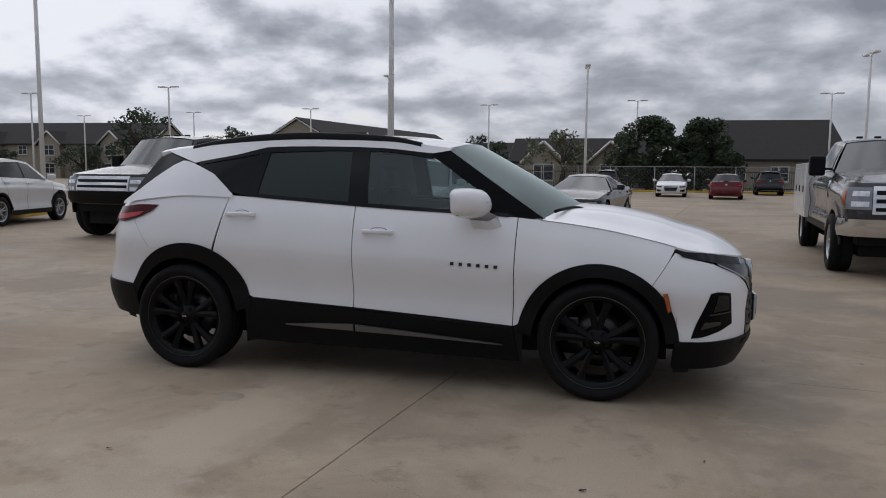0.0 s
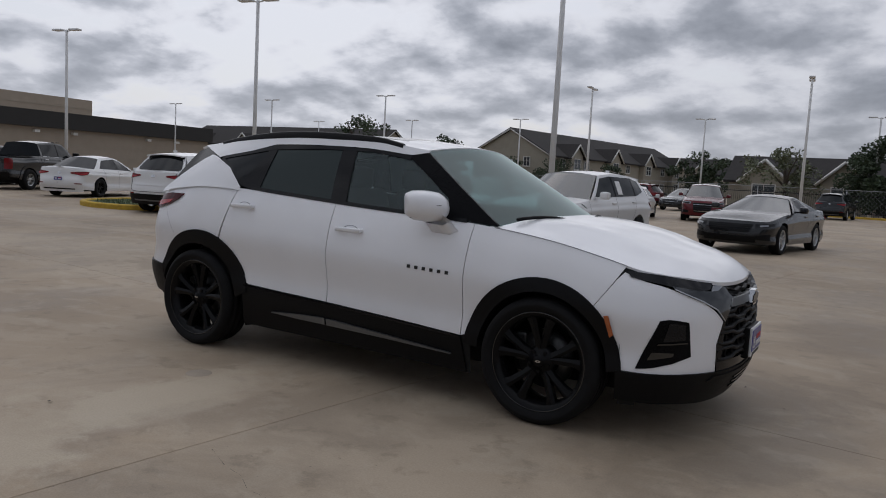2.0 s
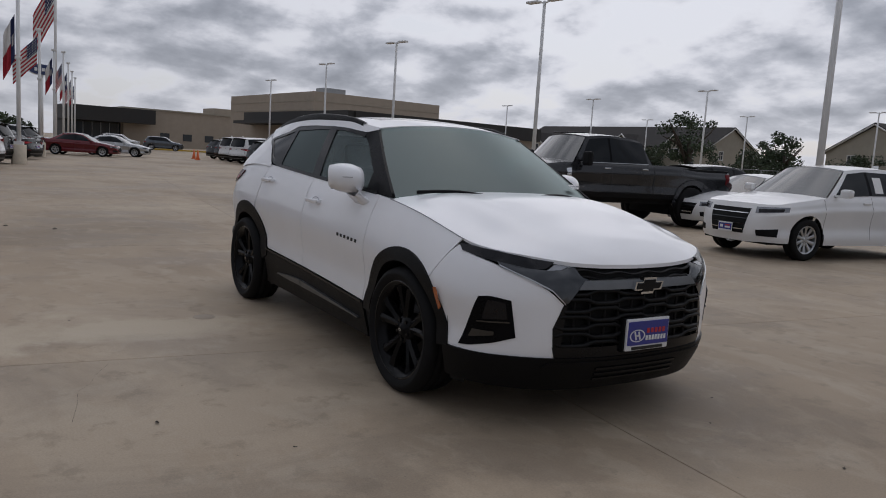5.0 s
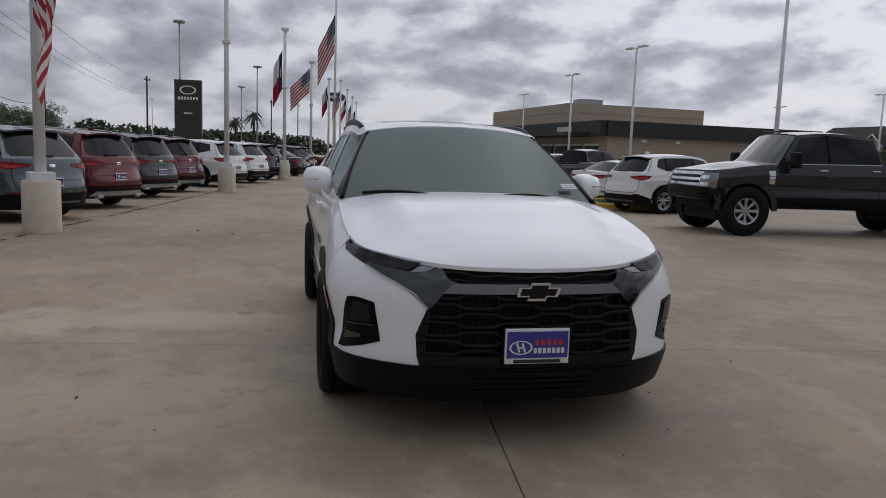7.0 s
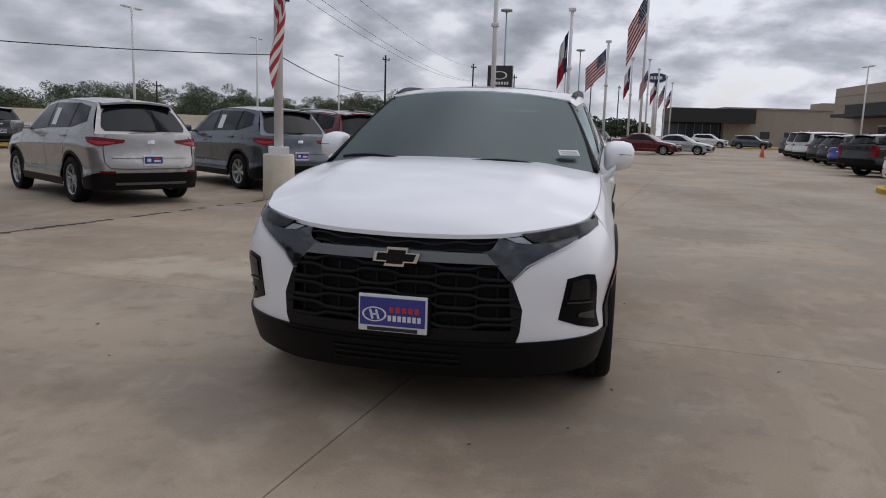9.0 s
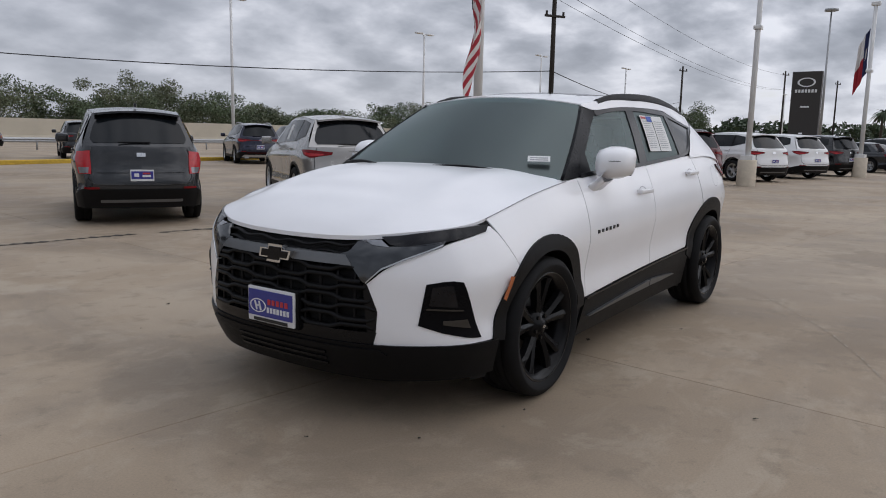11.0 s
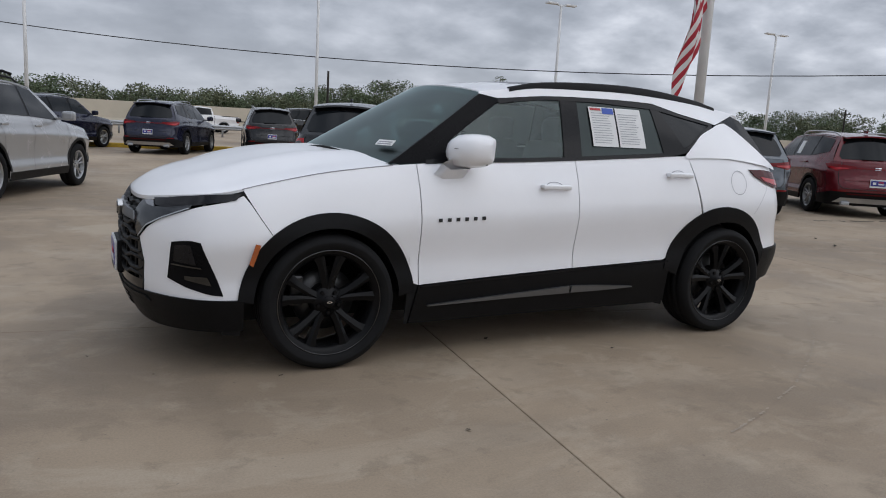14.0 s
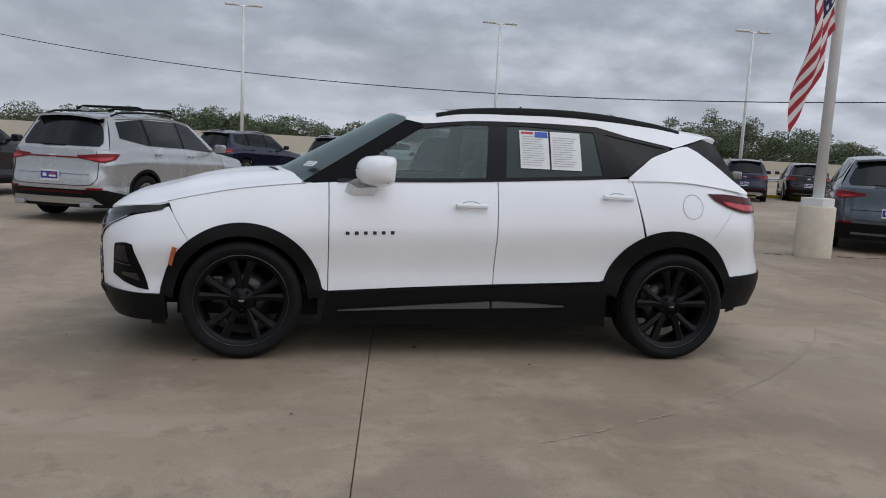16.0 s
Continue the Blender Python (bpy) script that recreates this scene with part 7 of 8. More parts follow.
def gable_house(name, label, cx, cy, L, W, eave, ridge, rz, storeys=1, wins=6, gables=0, wallm=None, endm=None, shutters=True):
    """A long pitched-roof house, its ridge along x before it is turned."""
    top = new(name)
    top.matrix_basis = pose(cx, cy, -0.03, 0, 0, rz)
    wallm = wallm or siding
    wall_box("wall", (L, W, eave), (0, 0, eave / 2), wallm, top)
    for s in (-1, 1):
        V = [(s * L / 2, -W / 2, eave), (s * L / 2, W / 2, eave), (s * L / 2, 0, ridge - 0.15), (s * (L / 2 - 0.3), -W / 2, eave), (s * (L / 2 - 0.3), W / 2, eave), (s * (L / 2 - 0.3), 0, ridge - 0.15)]
        mesh_ob("gable", V, [(0, 1, 2), (5, 4, 3), (0, 3, 4, 1), (1, 4, 5, 2), (2, 5, 3, 0)], endm or wallm, top, "", False)
        for q in (-1, 1):
            a, b = Vector((s * (L / 2 + 0.35), q * (W / 2 + 0.5), eave - 0.25)), Vector((s * (L / 2 + 0.35), 0, ridge))
            tube("barge_board", [a, b], 0.13, trim_white, top, "", 4)
    o = 0.55
    for q in (-1, 1):
        dz = (ridge - eave) / (W / 2) * o
        V = [(-L / 2 - 0.4, q * (W / 2 + o), eave - dz), (L / 2 + 0.4, q * (W / 2 + o), eave - dz), (L / 2 + 0.4, 0, ridge), (-L / 2 - 0.4, 0, ridge)]
        V += [(x, y, z + 0.22) for x, y, z in V]
        mesh_ob("roof", V, [(0, 1, 2, 3), (4, 7, 6, 5), (0, 4, 5, 1), (1, 5, 6, 2), (2, 6, 7, 3), (3, 7, 4, 0)], shingle, top, "", False)
    for st in range(storeys):
        z = 1.5 + st * 2.75
        for i in range(wins):
            x = -L / 2 + L * (i + 0.5) / wins
            for q in (-1, 1):
                window(top, (x, q * (W / 2 + 0.02), z), 1.5, 1.3, 0 if q < 0 else 180)
        for s in (-1, 1):
            for y in (-W * 0.22, W * 0.22):
                window(top, (s * (L / 2 + 0.02), y, z), 1.1, 1.3, 90 * s)
    for g in range(gables):
        x = -L / 2 + L * (g + 0.5) / gables
        for q in (-1, 1):
            y0 = q * (W / 2 + 0.9)
            wall_box("bay", (3.6, 1.8, eave), (x, q * W / 2, eave / 2), wallm, top)
            gz = eave + 1.7
            V = [(x - 1.8, y0, eave), (x + 1.8, y0, eave), (x, y0, gz), (x - 1.8, y0 - q * 0.4, eave), (x + 1.8, y0 - q * 0.4, eave), (x, y0 - q * 0.4, gz)]
            mesh_ob("bay_gable", V, [(0, 1, 2), (5, 4, 3), (0, 3, 4, 1), (1, 4, 5, 2), (2, 5, 3, 0)], wallm, top, "", False)
            for s in (-1, 1):
                P = [(x, y0 + q * 0.35, gz + 0.2), (x + s * 2.2, y0 + q * 0.35, eave - 0.2), (x + s * 2.2, q * W / 2 * 0.55, eave - 0.2), (x, q * W / 2 * 0.25, gz + 0.2)]
                P += [(a, b, c - 0.16) for a, b, c in P]
                mesh_ob("bay_roof", P, [(0, 1, 2, 3), (4, 7, 6, 5), (0, 4, 5, 1), (1, 5, 6, 2), (2, 6, 7, 3), (3, 7, 4, 0)], shingle, top, "", False)
                tube("bay_trim", [(x, y0 + q * 0.38, gz + 0.10), (x + s * 2.2, y0 + q * 0.38, eave - 0.25)], 0.13, trim_white, top, "", 4)
            for st in range(storeys):
                window(top, (x, y0 + q * 0.02, 1.5 + st * 2.75), 1.9, 1.5, 0 if q < 0 else 180)
    return tagged(top, label, "house")


gable_house("apartment_house", "two-storey tan apartment house with dark shingle roof", -42.5, 119, 50, 13.5, 5.3, 8.9, 82, 2, 7, 4)
gable_house("apartment_house", "long tan apartment house with dark shingle roof", -91, 97, 42, 13, 5.3, 8.6, 4, 2, 7, 4)
gable_house("apartment_house", "distant tan apartment house behind trees", -20, 170, 44, 13, 5.0, 8.2, 8, 2, 6, 3)
gable_house("garage_house", "low tan garage building with dark roof", -3.9, 71, 12.5, 8, 2.6, 4.7, 0, 1, 2, 2)
gable_house("brick_house", "large dark-roofed house with a stone gable", 13.6, 73, 10.8, 13, 2.9, 6.5, 3, 1, 3, 0, None, stone_wall)


def service_building():
    top = new("service_building")
    top.matrix_basis = pose(-65.2, 30.8, -0.03, 0, 0, 5)
    # corner at the origin; the long side runs to +y, the front to -x
    wall_box("wall", (30, 26, 5.0), (-15, 13, 2.5), stucco, top)
    wall_box("upper_wall", (26, 19, 8.3), (-28, 12.5, 4.15), stucco, top)
    for z in (6.1, 7.2):
        wall_box("wall_band", (26.1, 19.1, 0.05), (-28, 12.5, z), siding, top)
    for x, y, sx, sy in ((0.25, 13, 0.5, 26.6), (-13, -0.55, 26.5, 1.1)):
        wall_box("dark_fascia", (sx, sy, 1.55), (x, y, 4.75), fascia_dark, top, "dark metal fascia band")
    wall_box("canopy", (22, 3.4, 0.35), (-13, -1.7, 4.15), fascia_dark, top)
    for i in range(5):
        x = -3.2 - i * 3.6
        wall_box("bay_door", (2.7, 0.25, 3.0), (x, -0.06, 1.5), fascia_dark, top)
        wall_box("bay_door_head", (2.9, 0.3, 0.2), (x, -0.08, 3.1), trim_white, top)
    for y in (4, 8, 17, 21):
        wall_box("wall_lamp", (0.35, 0.5, 0.25), (0.2, y, 3.6), trim_white, top)
    for z in (1.3, 2.5, 3.6):
        wall_box("wall_joint", (0.06, 25.8, 0.04), (0.0, 13, z), siding, top)
    wall_box("roof_unit", (2.4, 3, 1.0), (-20, 8, 8.7), steel, top)
    # bar where the illegible sign stands
    bb = bmesh.new()
    for i in range(7):
        box_bm((0.42, 0.06, 0.55), (-6.2 - i * 0.52, -1.13, 4.75), bm=bb)
    from_bm("sign_bars", bb, trim_white, top)
    return tagged(top, "flat-roofed tan service building with a dark fascia", "building")


def showroom():
    top = new("showroom_building")
    top.matrix_basis = pose(-133, 11, -0.03, 0, 0, 5)
    wall_box("wall", (14, 62, 6.4), (-7, 40, 3.2), stucco, top)
    wall_box("entrance_canopy", (10, 14, 2.4), (-2, 6.5, 5.0), fascia_dark, top, "deep dark canopy over the entrance")
    wall_box("entrance_core", (8, 13, 3.9), (-6, 6.5, 1.95), fascia_dark, top)
    for i in range(9):
        wall_box("glass_panel", (0.08, 1.25, 3.4), (-1.9, 0.9 + i * 1.4, 1.8), pane_far, top)
        wall_box("mullion", (0.14, 0.10, 3.6), (-1.86, 0.2 + i * 1.4, 1.8), steel, top)
    wall_box("wall_cap", (14.4, 62.4, 0.25), (-7, 40, 6.45), siding, top)
    wall_box("raised_parapet", (6, 4, 1.6), (-6, 28, 7.0), stucco, top)
    for y in (16, 20, 24, 34, 44):
        wall_box("small_window", (0.12, 1.6, 1.2), (0.03, y, 1.9), pane_far, top)
    wall_box("dark_gate", (0.3, 7, 2.6), (0.2, 31, 1.3), fascia_dark, top)
    return tagged(top, "long tan showroom with a glazed entrance under a dark canopy", "building")


service_building()
showroom()


# ---- signs, poles, cables ----
def pylon():
    top = new("pylon_sign")
    top.matrix_basis = pose(-65.8, -9.7, 0, 0, 0, -4)
    wall_box("panel", (0.5, 2.35, 7.3), (0, 0, 3.7), sign_dark, top)
    V, F = [], []
    for rr in (0.42, 0.54):
        for i in range(28):
            a = 2 * math.pi * i / 28
            V.append((0.27, rr * 1.35 * math.cos(a), 6.45 + rr * 0.72 * math.sin(a)))
    F = [(i, (i + 1) % 28, 28 + (i + 1) % 28, 28 + i) for i in range(28)]
    mesh_ob("oval_mark", V, F, silver_letter, top, "", False)
    bb = bmesh.new()
    for i in range(7):
        box_bm((0.04, 0.17, 0.26), (0.27, -0.78 + i * 0.26, 5.72), bm=bb)
    box_bm((0.04, 0.7, 0.12), (0.27, 0, 4.4), bm=bb)
    from_bm("name_bars", bb, silver_letter, top)
    return tagged(top, "tall dark brown pylon sign with a pale oval mark", "sign")


def oval_sign():
    top = new("oval_sign")
    top.matrix_basis = pose(-152, 8.9, 0, 0, 0, 0)
    tube("mast", [(0, 0, 0), (0, 0, 12)], 0.35, pole_white, top)
    for r, m, x, nm in ((1.0, silver_letter, 0.0, "rim"), (0.92, sign_blue, 0.25, "face")):
        V = [(x + dx, 2.25 * r * math.cos(2 * math.pi * i / 36), 12.6 + 1.0 * r * math.sin(2 * math.pi * i / 36)) for dx in (0.3, -0.3) for i in range(36)]
        F = [tuple(range(36)), tuple(range(71, 35, -1))] + [(i, 36 + i, 36 + (i + 1) % 36, (i + 1) % 36) for i in range(36)]
        mesh_ob(nm, V, F, m, top, "", False)
    bb = bmesh.new()
    for i in range(4):
        box_bm((0.1, 0.45, 0.6), (0.6, -0.9 + i * 0.6, 12.6), bm=bb)
    from_bm("name_bars", bb, silver_letter, top)
    return tagged(top, "blue oval sign on a tall mast", "sign")


pylon()
oval_sign()


def utility_pole(x, y, h, arms, r=0.16, label="dark wooden utility pole with cross-arms"):
    top = new("utility_pole")
    top.matrix_basis = pose(x, y, 0, 0, 0, 60)
    tube("post", [(0, 0, -0.03), (0, 0, h / 2), (0, 0, h)], r, wood_dark, top, "", 8, 0.7)
    for z in arms:
        from_bm("cross_arm", box_bm((0.12, 1.3, 0.12), (0.1, 0, z)), wood_dark, top)
        for yy in (-0.55, 0.55):
            from_bm("insulator", box_bm((0.1, 0.1, 0.22), (0.1, yy, z + 0.16), bevel=0.02), wood_dark, top)
    return tagged(top, label, "utility pole", "utility poles")


utility_pole(-34, -17.5, 12.5, (9.2, 8.1, 11.5))
for x, y, h in ((-94.5, -65, 6.9), (-95, -30, 11), (-118, -22, 12), (-140, -18, 12), (-160, -4, 12), (-185, 2, 13)):
    utility_pole(x, y, h, (h - 0.6,), 0.16, "far dark wooden utility pole")
for x, y, h in ((-140, -20, 24), (-190, -8, 22), (-230, -14, 20)):
    m = new("high_mast")
    m.matrix_basis = pose(x, y, 0)
    tube("mast", [(0, 0, 0), (0, 0, h)], 0.25, steel, m, "", 8, 0.5)
    V, F = lathe([(0.01, h + 0.1), (1.1, h), (1.1, h - 0.35), (0.3, h - 0.5)], 16, 'z')
    mesh_ob("lamp_ring", V, F, steel, m)
    tagged(m, "grey high-mast road light with a ring of lamps", "light pole")


far_post = new("wooden_post")
far_post.matrix_basis = pose(-15.5, -52.5, 0)
tube("post", [(0, 0, -0.03), (0, 0, 3), (0, 0, 5.2)], 0.11, wood_dark, far_post, "", 8, 0.8)
tagged(far_post, "plain dark wooden post beyond the kerb", "utility pole")


def cable(a, b, sag, r=0.028):
    a, b = Vector(a), Vector(b)
    pts = [a.lerp(b, t) - Vector((0, 0, sag * 4 * t * (1 - t))) for t in np.linspace(0, 1, 25)]
    return tagged(tube("cable", pts, r, wire_black, None, "", 5), "sagging black overhead cable", "cable", "overhead cables")


cable((-34, -17.5, 5.1), (21.5, -49.8, 7.6), 1.8, 0.024)
cable((21.5, -49.8, 7.6), (80, -84, 8), 1.8, 0.024)
cable((-34, -17.5, 5.1), (-95, -30, 6.4), 1.0)
for dy, z in ((-0.5, 9.4), (0.5, 9.4), (0, 11.6)):
    cable((-34, -17.5 + dy, z), (-118, -22 + dy, z - 0.2), 1.3, 0.013)
    cable((-34, -17.5 + dy, z), (14, -5 + dy - 38, z + 1.5), 1.2, 0.014) if z == 11.6 else None


# ---- fence, kerbs, barrier ----
def fence():
    top = new("chain_link_fence")
    top.matrix_basis = pose(0, 56, -0.03, 0, 0, -1.5)
    n = 24
    for i in range(n):
        tube("post", [(-42 + i * 3, 0, 0), (-42 + i * 3, 0, 2.0)], 0.032, steel, top, "", 6)
    for z in (2.0, 0.1):
        tube("rail", [(-42, 0, z), (27, 0, z)], 0.022, steel, top, "", 6)
    V, F = [], []
    w = 0.005
    for k in range(-7, 232):
        for s in (1, -1):
            x0 = -42 + k * 0.30
            x1 = x0 + s * 1.9
            i = len(V)
            V += [(x0 - w, 0.01 * s, 0.1), (x0 + w, 0.01 * s, 0.1), (x1 + w, 0.01 * s, 2.0), (x1 - w, 0.01 * s, 2.0)]
            F.append((i, i + 1, i + 2, i + 3))
    mesh_ob("wire_mesh", V, F, steel, top, "", False)
    return tagged(top, "grey chain-link fence with steel posts", "fence")


def iron_fence():
    top = new("iron_fence")
    top.matrix_basis = pose(0, 59, -0.03)
    for z in (0.3, 1.6):
        tube("rail", [(-20, 0, z), (26, 0, z)], 0.03, plastic, top, "", 5)
    b = Build()
    for i in range(300):
        x = -20 + i * 0.1533
        b.grid([[(x - 0.012, 0, 0), (x - 0.012, 0, 1.75)], [(x + 0.012, 0, 0), (x + 0.012, 0, 1.75)]])
    tagged(b.out("pickets", plastic, top, smooth=False), kind="stuff")
    return tagged(top, "black iron picket fence behind the chain-link", "fence")


fence()
iron_fence()


def kerb_run(name, pts, w, h, material, label, cat="kerb"):
    rows = []
    P = [Vector((*p, 0)) for p in pts]
    for i, p in enumerate(P):
        d = (P[min(i + 1, len(P) - 1)] - P[max(i - 1, 0)]).normalized()
        nrm = Vector((-d.y, d.x, 0))
        rows.append([p - nrm * w / 2 + Vector((0, 0, -0.03)), p - nrm * w / 2 + Vector((0, 0, h - 0.03)), p - nrm * (w / 2 - 0.03) + Vector((0, 0, h)), p + nrm * (w / 2 - 0.03) + Vector((0, 0, h)), p + nrm * w / 2 + Vector((0, 0, h - 0.03)), p + nrm * w / 2 + Vector((0, 0, -0.03))])
    b = Build()
    b.grid([[tuple(v) for v in r] for r in rows], flip=True)
    return tagged(b.out(name, material, None, smooth=False), label, cat, kind="structure")


isl = [(-14.75, 8.55), (-14.55, 9.6), (-15.2, 11.5), (-16.6, 14.5), (-18.2, 14.2), (-18.5, 12.0), (-18.2, 9.8), (-17.4, 8.45), (-16.2, 8.0), (-15.2, 8.15), (-14.75, 8.55)]
kerb_run("kerb_1", [tuple(p) for p in catmull([(*p, 0, 0) for p in isl], 60)[:, :2]], 0.16, 0.15, kerb_yellow, "worn yellow painted concrete kerb round an island")
top = mesh_ob("grass_bed", [(x, y, 0.10) for x, y in isl[:-1]], [tuple(range(len(isl) - 1))[::-1]], grass, None, "", False)
tagged(top, "small bed of green grass inside the kerb", "grass", kind="structure")
b = Build()
rg = random.Random(4)
for i in range(2600):
    x, y = rg.uniform(-18.3, -14.7), rg.uniform(8.2, 14.2)
    if not (-18.05 < x < -14.85 - max(0, y - 9.6) * 0.40) or y < 8.5 + 0.42 * max(0, abs(x + 16.2) - 0.5):
        continue
    a, h = rg.uniform(0, 6.28), rg.uniform(0.04, 0.10)
    dx, dy = 0.012 * math.cos(a), 0.012 * math.sin(a)
    k = len(b.V)
    b.V += [(x - dx, y - dy, 0.10), (x + dx, y + dy, 0.10), (x + rg.uniform(-0.03, 0.03), y + rg.uniform(-0.03, 0.03), 0.10 + h)]
    b.F.append((k, k + 1, k + 2))
tagged(b.out("grass_blades", leaf_b, None, smooth=False), "short green grass blades on the island", "grass", kind="stuff")
kerb_run("kerb_2", [(24, -27.5), (10, -25.6), (0, -24.4), (-10, -25.6), (-24, -25.6), (-60, -21)], 0.18, 0.16, kerb_yellow, "long yellow painted kerb at the lot's edge")
kerb_run("kerb_3", [(-30, 60), (-10, 54.6), (12, 54.2), (28, 53.6)], 0.18, 0.15, kerb_yellow, "yellow kerb before the fence")
kerb_run("kerb_4", [(-96, 9), (-96, 22), (-90, 30)], 0.3, 0.16, kerb_yellow, "yellow kerb before the showroom")


def barrier():
    top = new("road_barrier")
    V = []
    pts = [(70, -62), (20, -68), (-20, -71), (-70, -63), (-130, -45)]
    rows = [[(x, y + 0.35, -0.03), (x, y + 0.15, 0.6), (x, y + 0.10, 2.15), (x, y - 0.10, 2.15), (x, y - 0.35, -0.03)] for x, y in pts]
    b = Build()
    b.grid(rows, flip=False)
    b.out("wall", cream_wall, top, smooth=False)
    return tagged(top, "long cream concrete road barrier wall", "barrier")


def guard_rail():
    top = new("guard_rail")
    xs = np.linspace(45, -60, 36)
    yy = lambda x: -44 + 0.0012 * (x + 10) ** 2
    for x in xs:
        tube("post", [(x, yy(x), -0.03), (x, yy(x), 0.72)], 0.06, steel, top, "", 6)
    b = Build()
    b.grid([[(x, yy(x) + 0.08, 0.42), (x, yy(x) + 0.14, 0.50), (x, yy(x) + 0.08, 0.57), (x, yy(x) + 0.14, 0.64), (x, yy(x) + 0.08, 0.72)] for x in xs])
    b.out("beam", steel, top, smooth=False)
    return tagged(top, "galvanised steel road guard rail", "guard rail")


barrier()
guard_rail()
vehicle('half_ton', "pickup_truck", "dark pickup truck passing behind the kerb", near_black, pose(-8.5, -34, 0, 0, 0, 175), plated='')
vehicle('half_ton', "pickup_truck", "white pickup truck out on the road", car_white, pose(-6, -55, 0, 0, 0, 5), plated='')
for x, y in ((-52, 11.6), (-55.5, 12.2), (-9.5, -46)):
    c = new("traffic_cone")
    c.matrix_basis = pose(x, y, 0)
    V, F = lathe([(0.001, 0.75), (0.03, 0.75), (0.14, 0.05), (0.14, 0.04)], 14, 'z')
    mesh_ob("cone", V, F, cone_orange, c)
    from_bm("foot", box_bm((0.36, 0.36, 0.05), (0, 0, 0.025), bevel=0.01), cone_orange, c)
    tagged(c, "orange plastic traffic cone on the lot", "traffic cone", "traffic cones")


# ---- trees ----
def leaves(b, rg, c, r, n, size):
    """n small four-cornered leaves, turned at random, within a lump of radii r about c."""
    g = np.random.default_rng(rg.randrange(1 << 30))
    d = g.normal(size=(n, 3))
    d *= (g.random(n) ** 0.33 / np.linalg.norm(d, axis=1))[:, None]
    p = np.asarray(c) + d * np.asarray(r)
    u = g.normal(size=(n, 3)) * (1, 1, 0.7)
    u /= np.linalg.norm(u, axis=1)[:, None]
    w = np.cross(u, g.normal(size=(n, 3)))
    w *= (size * g.uniform(0.5, 1.1, n) * 0.6 / np.linalg.norm(w, axis=1))[:, None]
    u *= (size * g.uniform(0.6, 1.3, n))[:, None]
    k = len(b.V)
    b.V += np.stack([p - u, p + w, p + u, p - w], 1).reshape(-1, 3).tolist()
    b.F += (k + np.arange(4 * n).reshape(-1, 4)).tolist()


def tree(x, y, h, w, material, seed, label, n=34, size=0.16, per=95, low=0.25):
    rg = random.Random(seed)
    top = new("tree")
    top.matrix_basis = pose(x, y, -0.03)
    tube("trunk", [(0, 0, 0), (0.05 * w, 0.03 * w, h * 0.3), (0.02 * w, 0, h * 0.62)], 0.05 * h, bark, top, "", 8, 0.45)
    for i in range(6):
        a = rg.uniform(0, 6.28)
        tube("limb", [(0.03 * w, 0, h * rg.uniform(0.25, 0.45)), (w * 0.18 * math.cos(a), w * 0.18 * math.sin(a), h * 0.58), (w * 0.36 * math.cos(a), w * 0.36 * math.sin(a), h * rg.uniform(0.62, 0.85))], 0.018 * h, bark, top, "", 6, 0.4)
    b = Build()
    for i in range(n):
        a, q = rg.uniform(0, 6.28), rg.random() ** 0.6
        z = rg.uniform(low, 1.0)
        rad = w / 2 * math.sqrt(max(0.06, 1 - ((z - 0.52) / 0.52) ** 2))
        c = (rad * q * math.cos(a), rad * q * math.sin(a), h * z * 0.93)
        r = w * rg.uniform(0.08, 0.16)
        leaves(b, rg, c, (r, r, r * 0.75), per, size)
    b.out("crown", material, top, smooth=False)
    return tagged(top, label, "tree", "trees")


tree(-42, 54, 7.2, 6.5, leaf_a, 1, "dark green broadleaf tree by the apartments")
tree(-36, 60, 5.6, 4.5, leaf_a, 2, "small dark green tree by the apartments")
tree(-5.0, 61.5, 5.6, 6.2, leaf_c, 3, "light green open-crowned tree by the fence", 26, 0.15, 70)
tree(2.6, 62, 6.3, 6.6, leaf_a, 4, "dense dark green oak behind the fence", 70, 0.15, 300, 0.10)
tree(6.9, 63, 6.1, 6.4, leaf_a, 5, "dense dark green oak behind the fence", 70, 0.15, 300, 0.10)
tree(17.6, 66, 3.0, 3.0, leaf_b, 6, "round green shrub before the stone house", 20, 0.12, 80, 0.1)
tree(-37, 92, 4.6, 8, leaf_a, 7, "dark tree against the apartment wall")
tree(-44, 88, 4.8, 7, leaf_a, 8, "dark tree against the apartment wall")
tree(-33, 100, 4.4, 6, leaf_a, 9, "dark tree against the apartment wall")
tree(-50, 78, 6.0, 7.5, leaf_a, 10, "dark tree beside the apartments")
tree(-27, 132, 8.5, 11, leaf_a, 11, "dark tree behind the apartments", 34, 0.3)
tree(-17, 150, 8.5, 9, leaf_a, 12, "dark tree behind the apartments", 34, 0.3)
tree(-56, 84, 4.2, 6, leaf_a, 13, "dark tree before the long apartment house")
tree(-78, 88, 5.0, 8, leaf_a, 14, "dark tree before the long apartment house")
tree(-88, 84, 4.2, 5, leaf_a, 15, "dark tree before the long apartment house")
tree(16.5, 61, 2.2, 2.4, leaf_b, 16, "low green shrub by the fence", 16, 0.1, 70, 0.1)
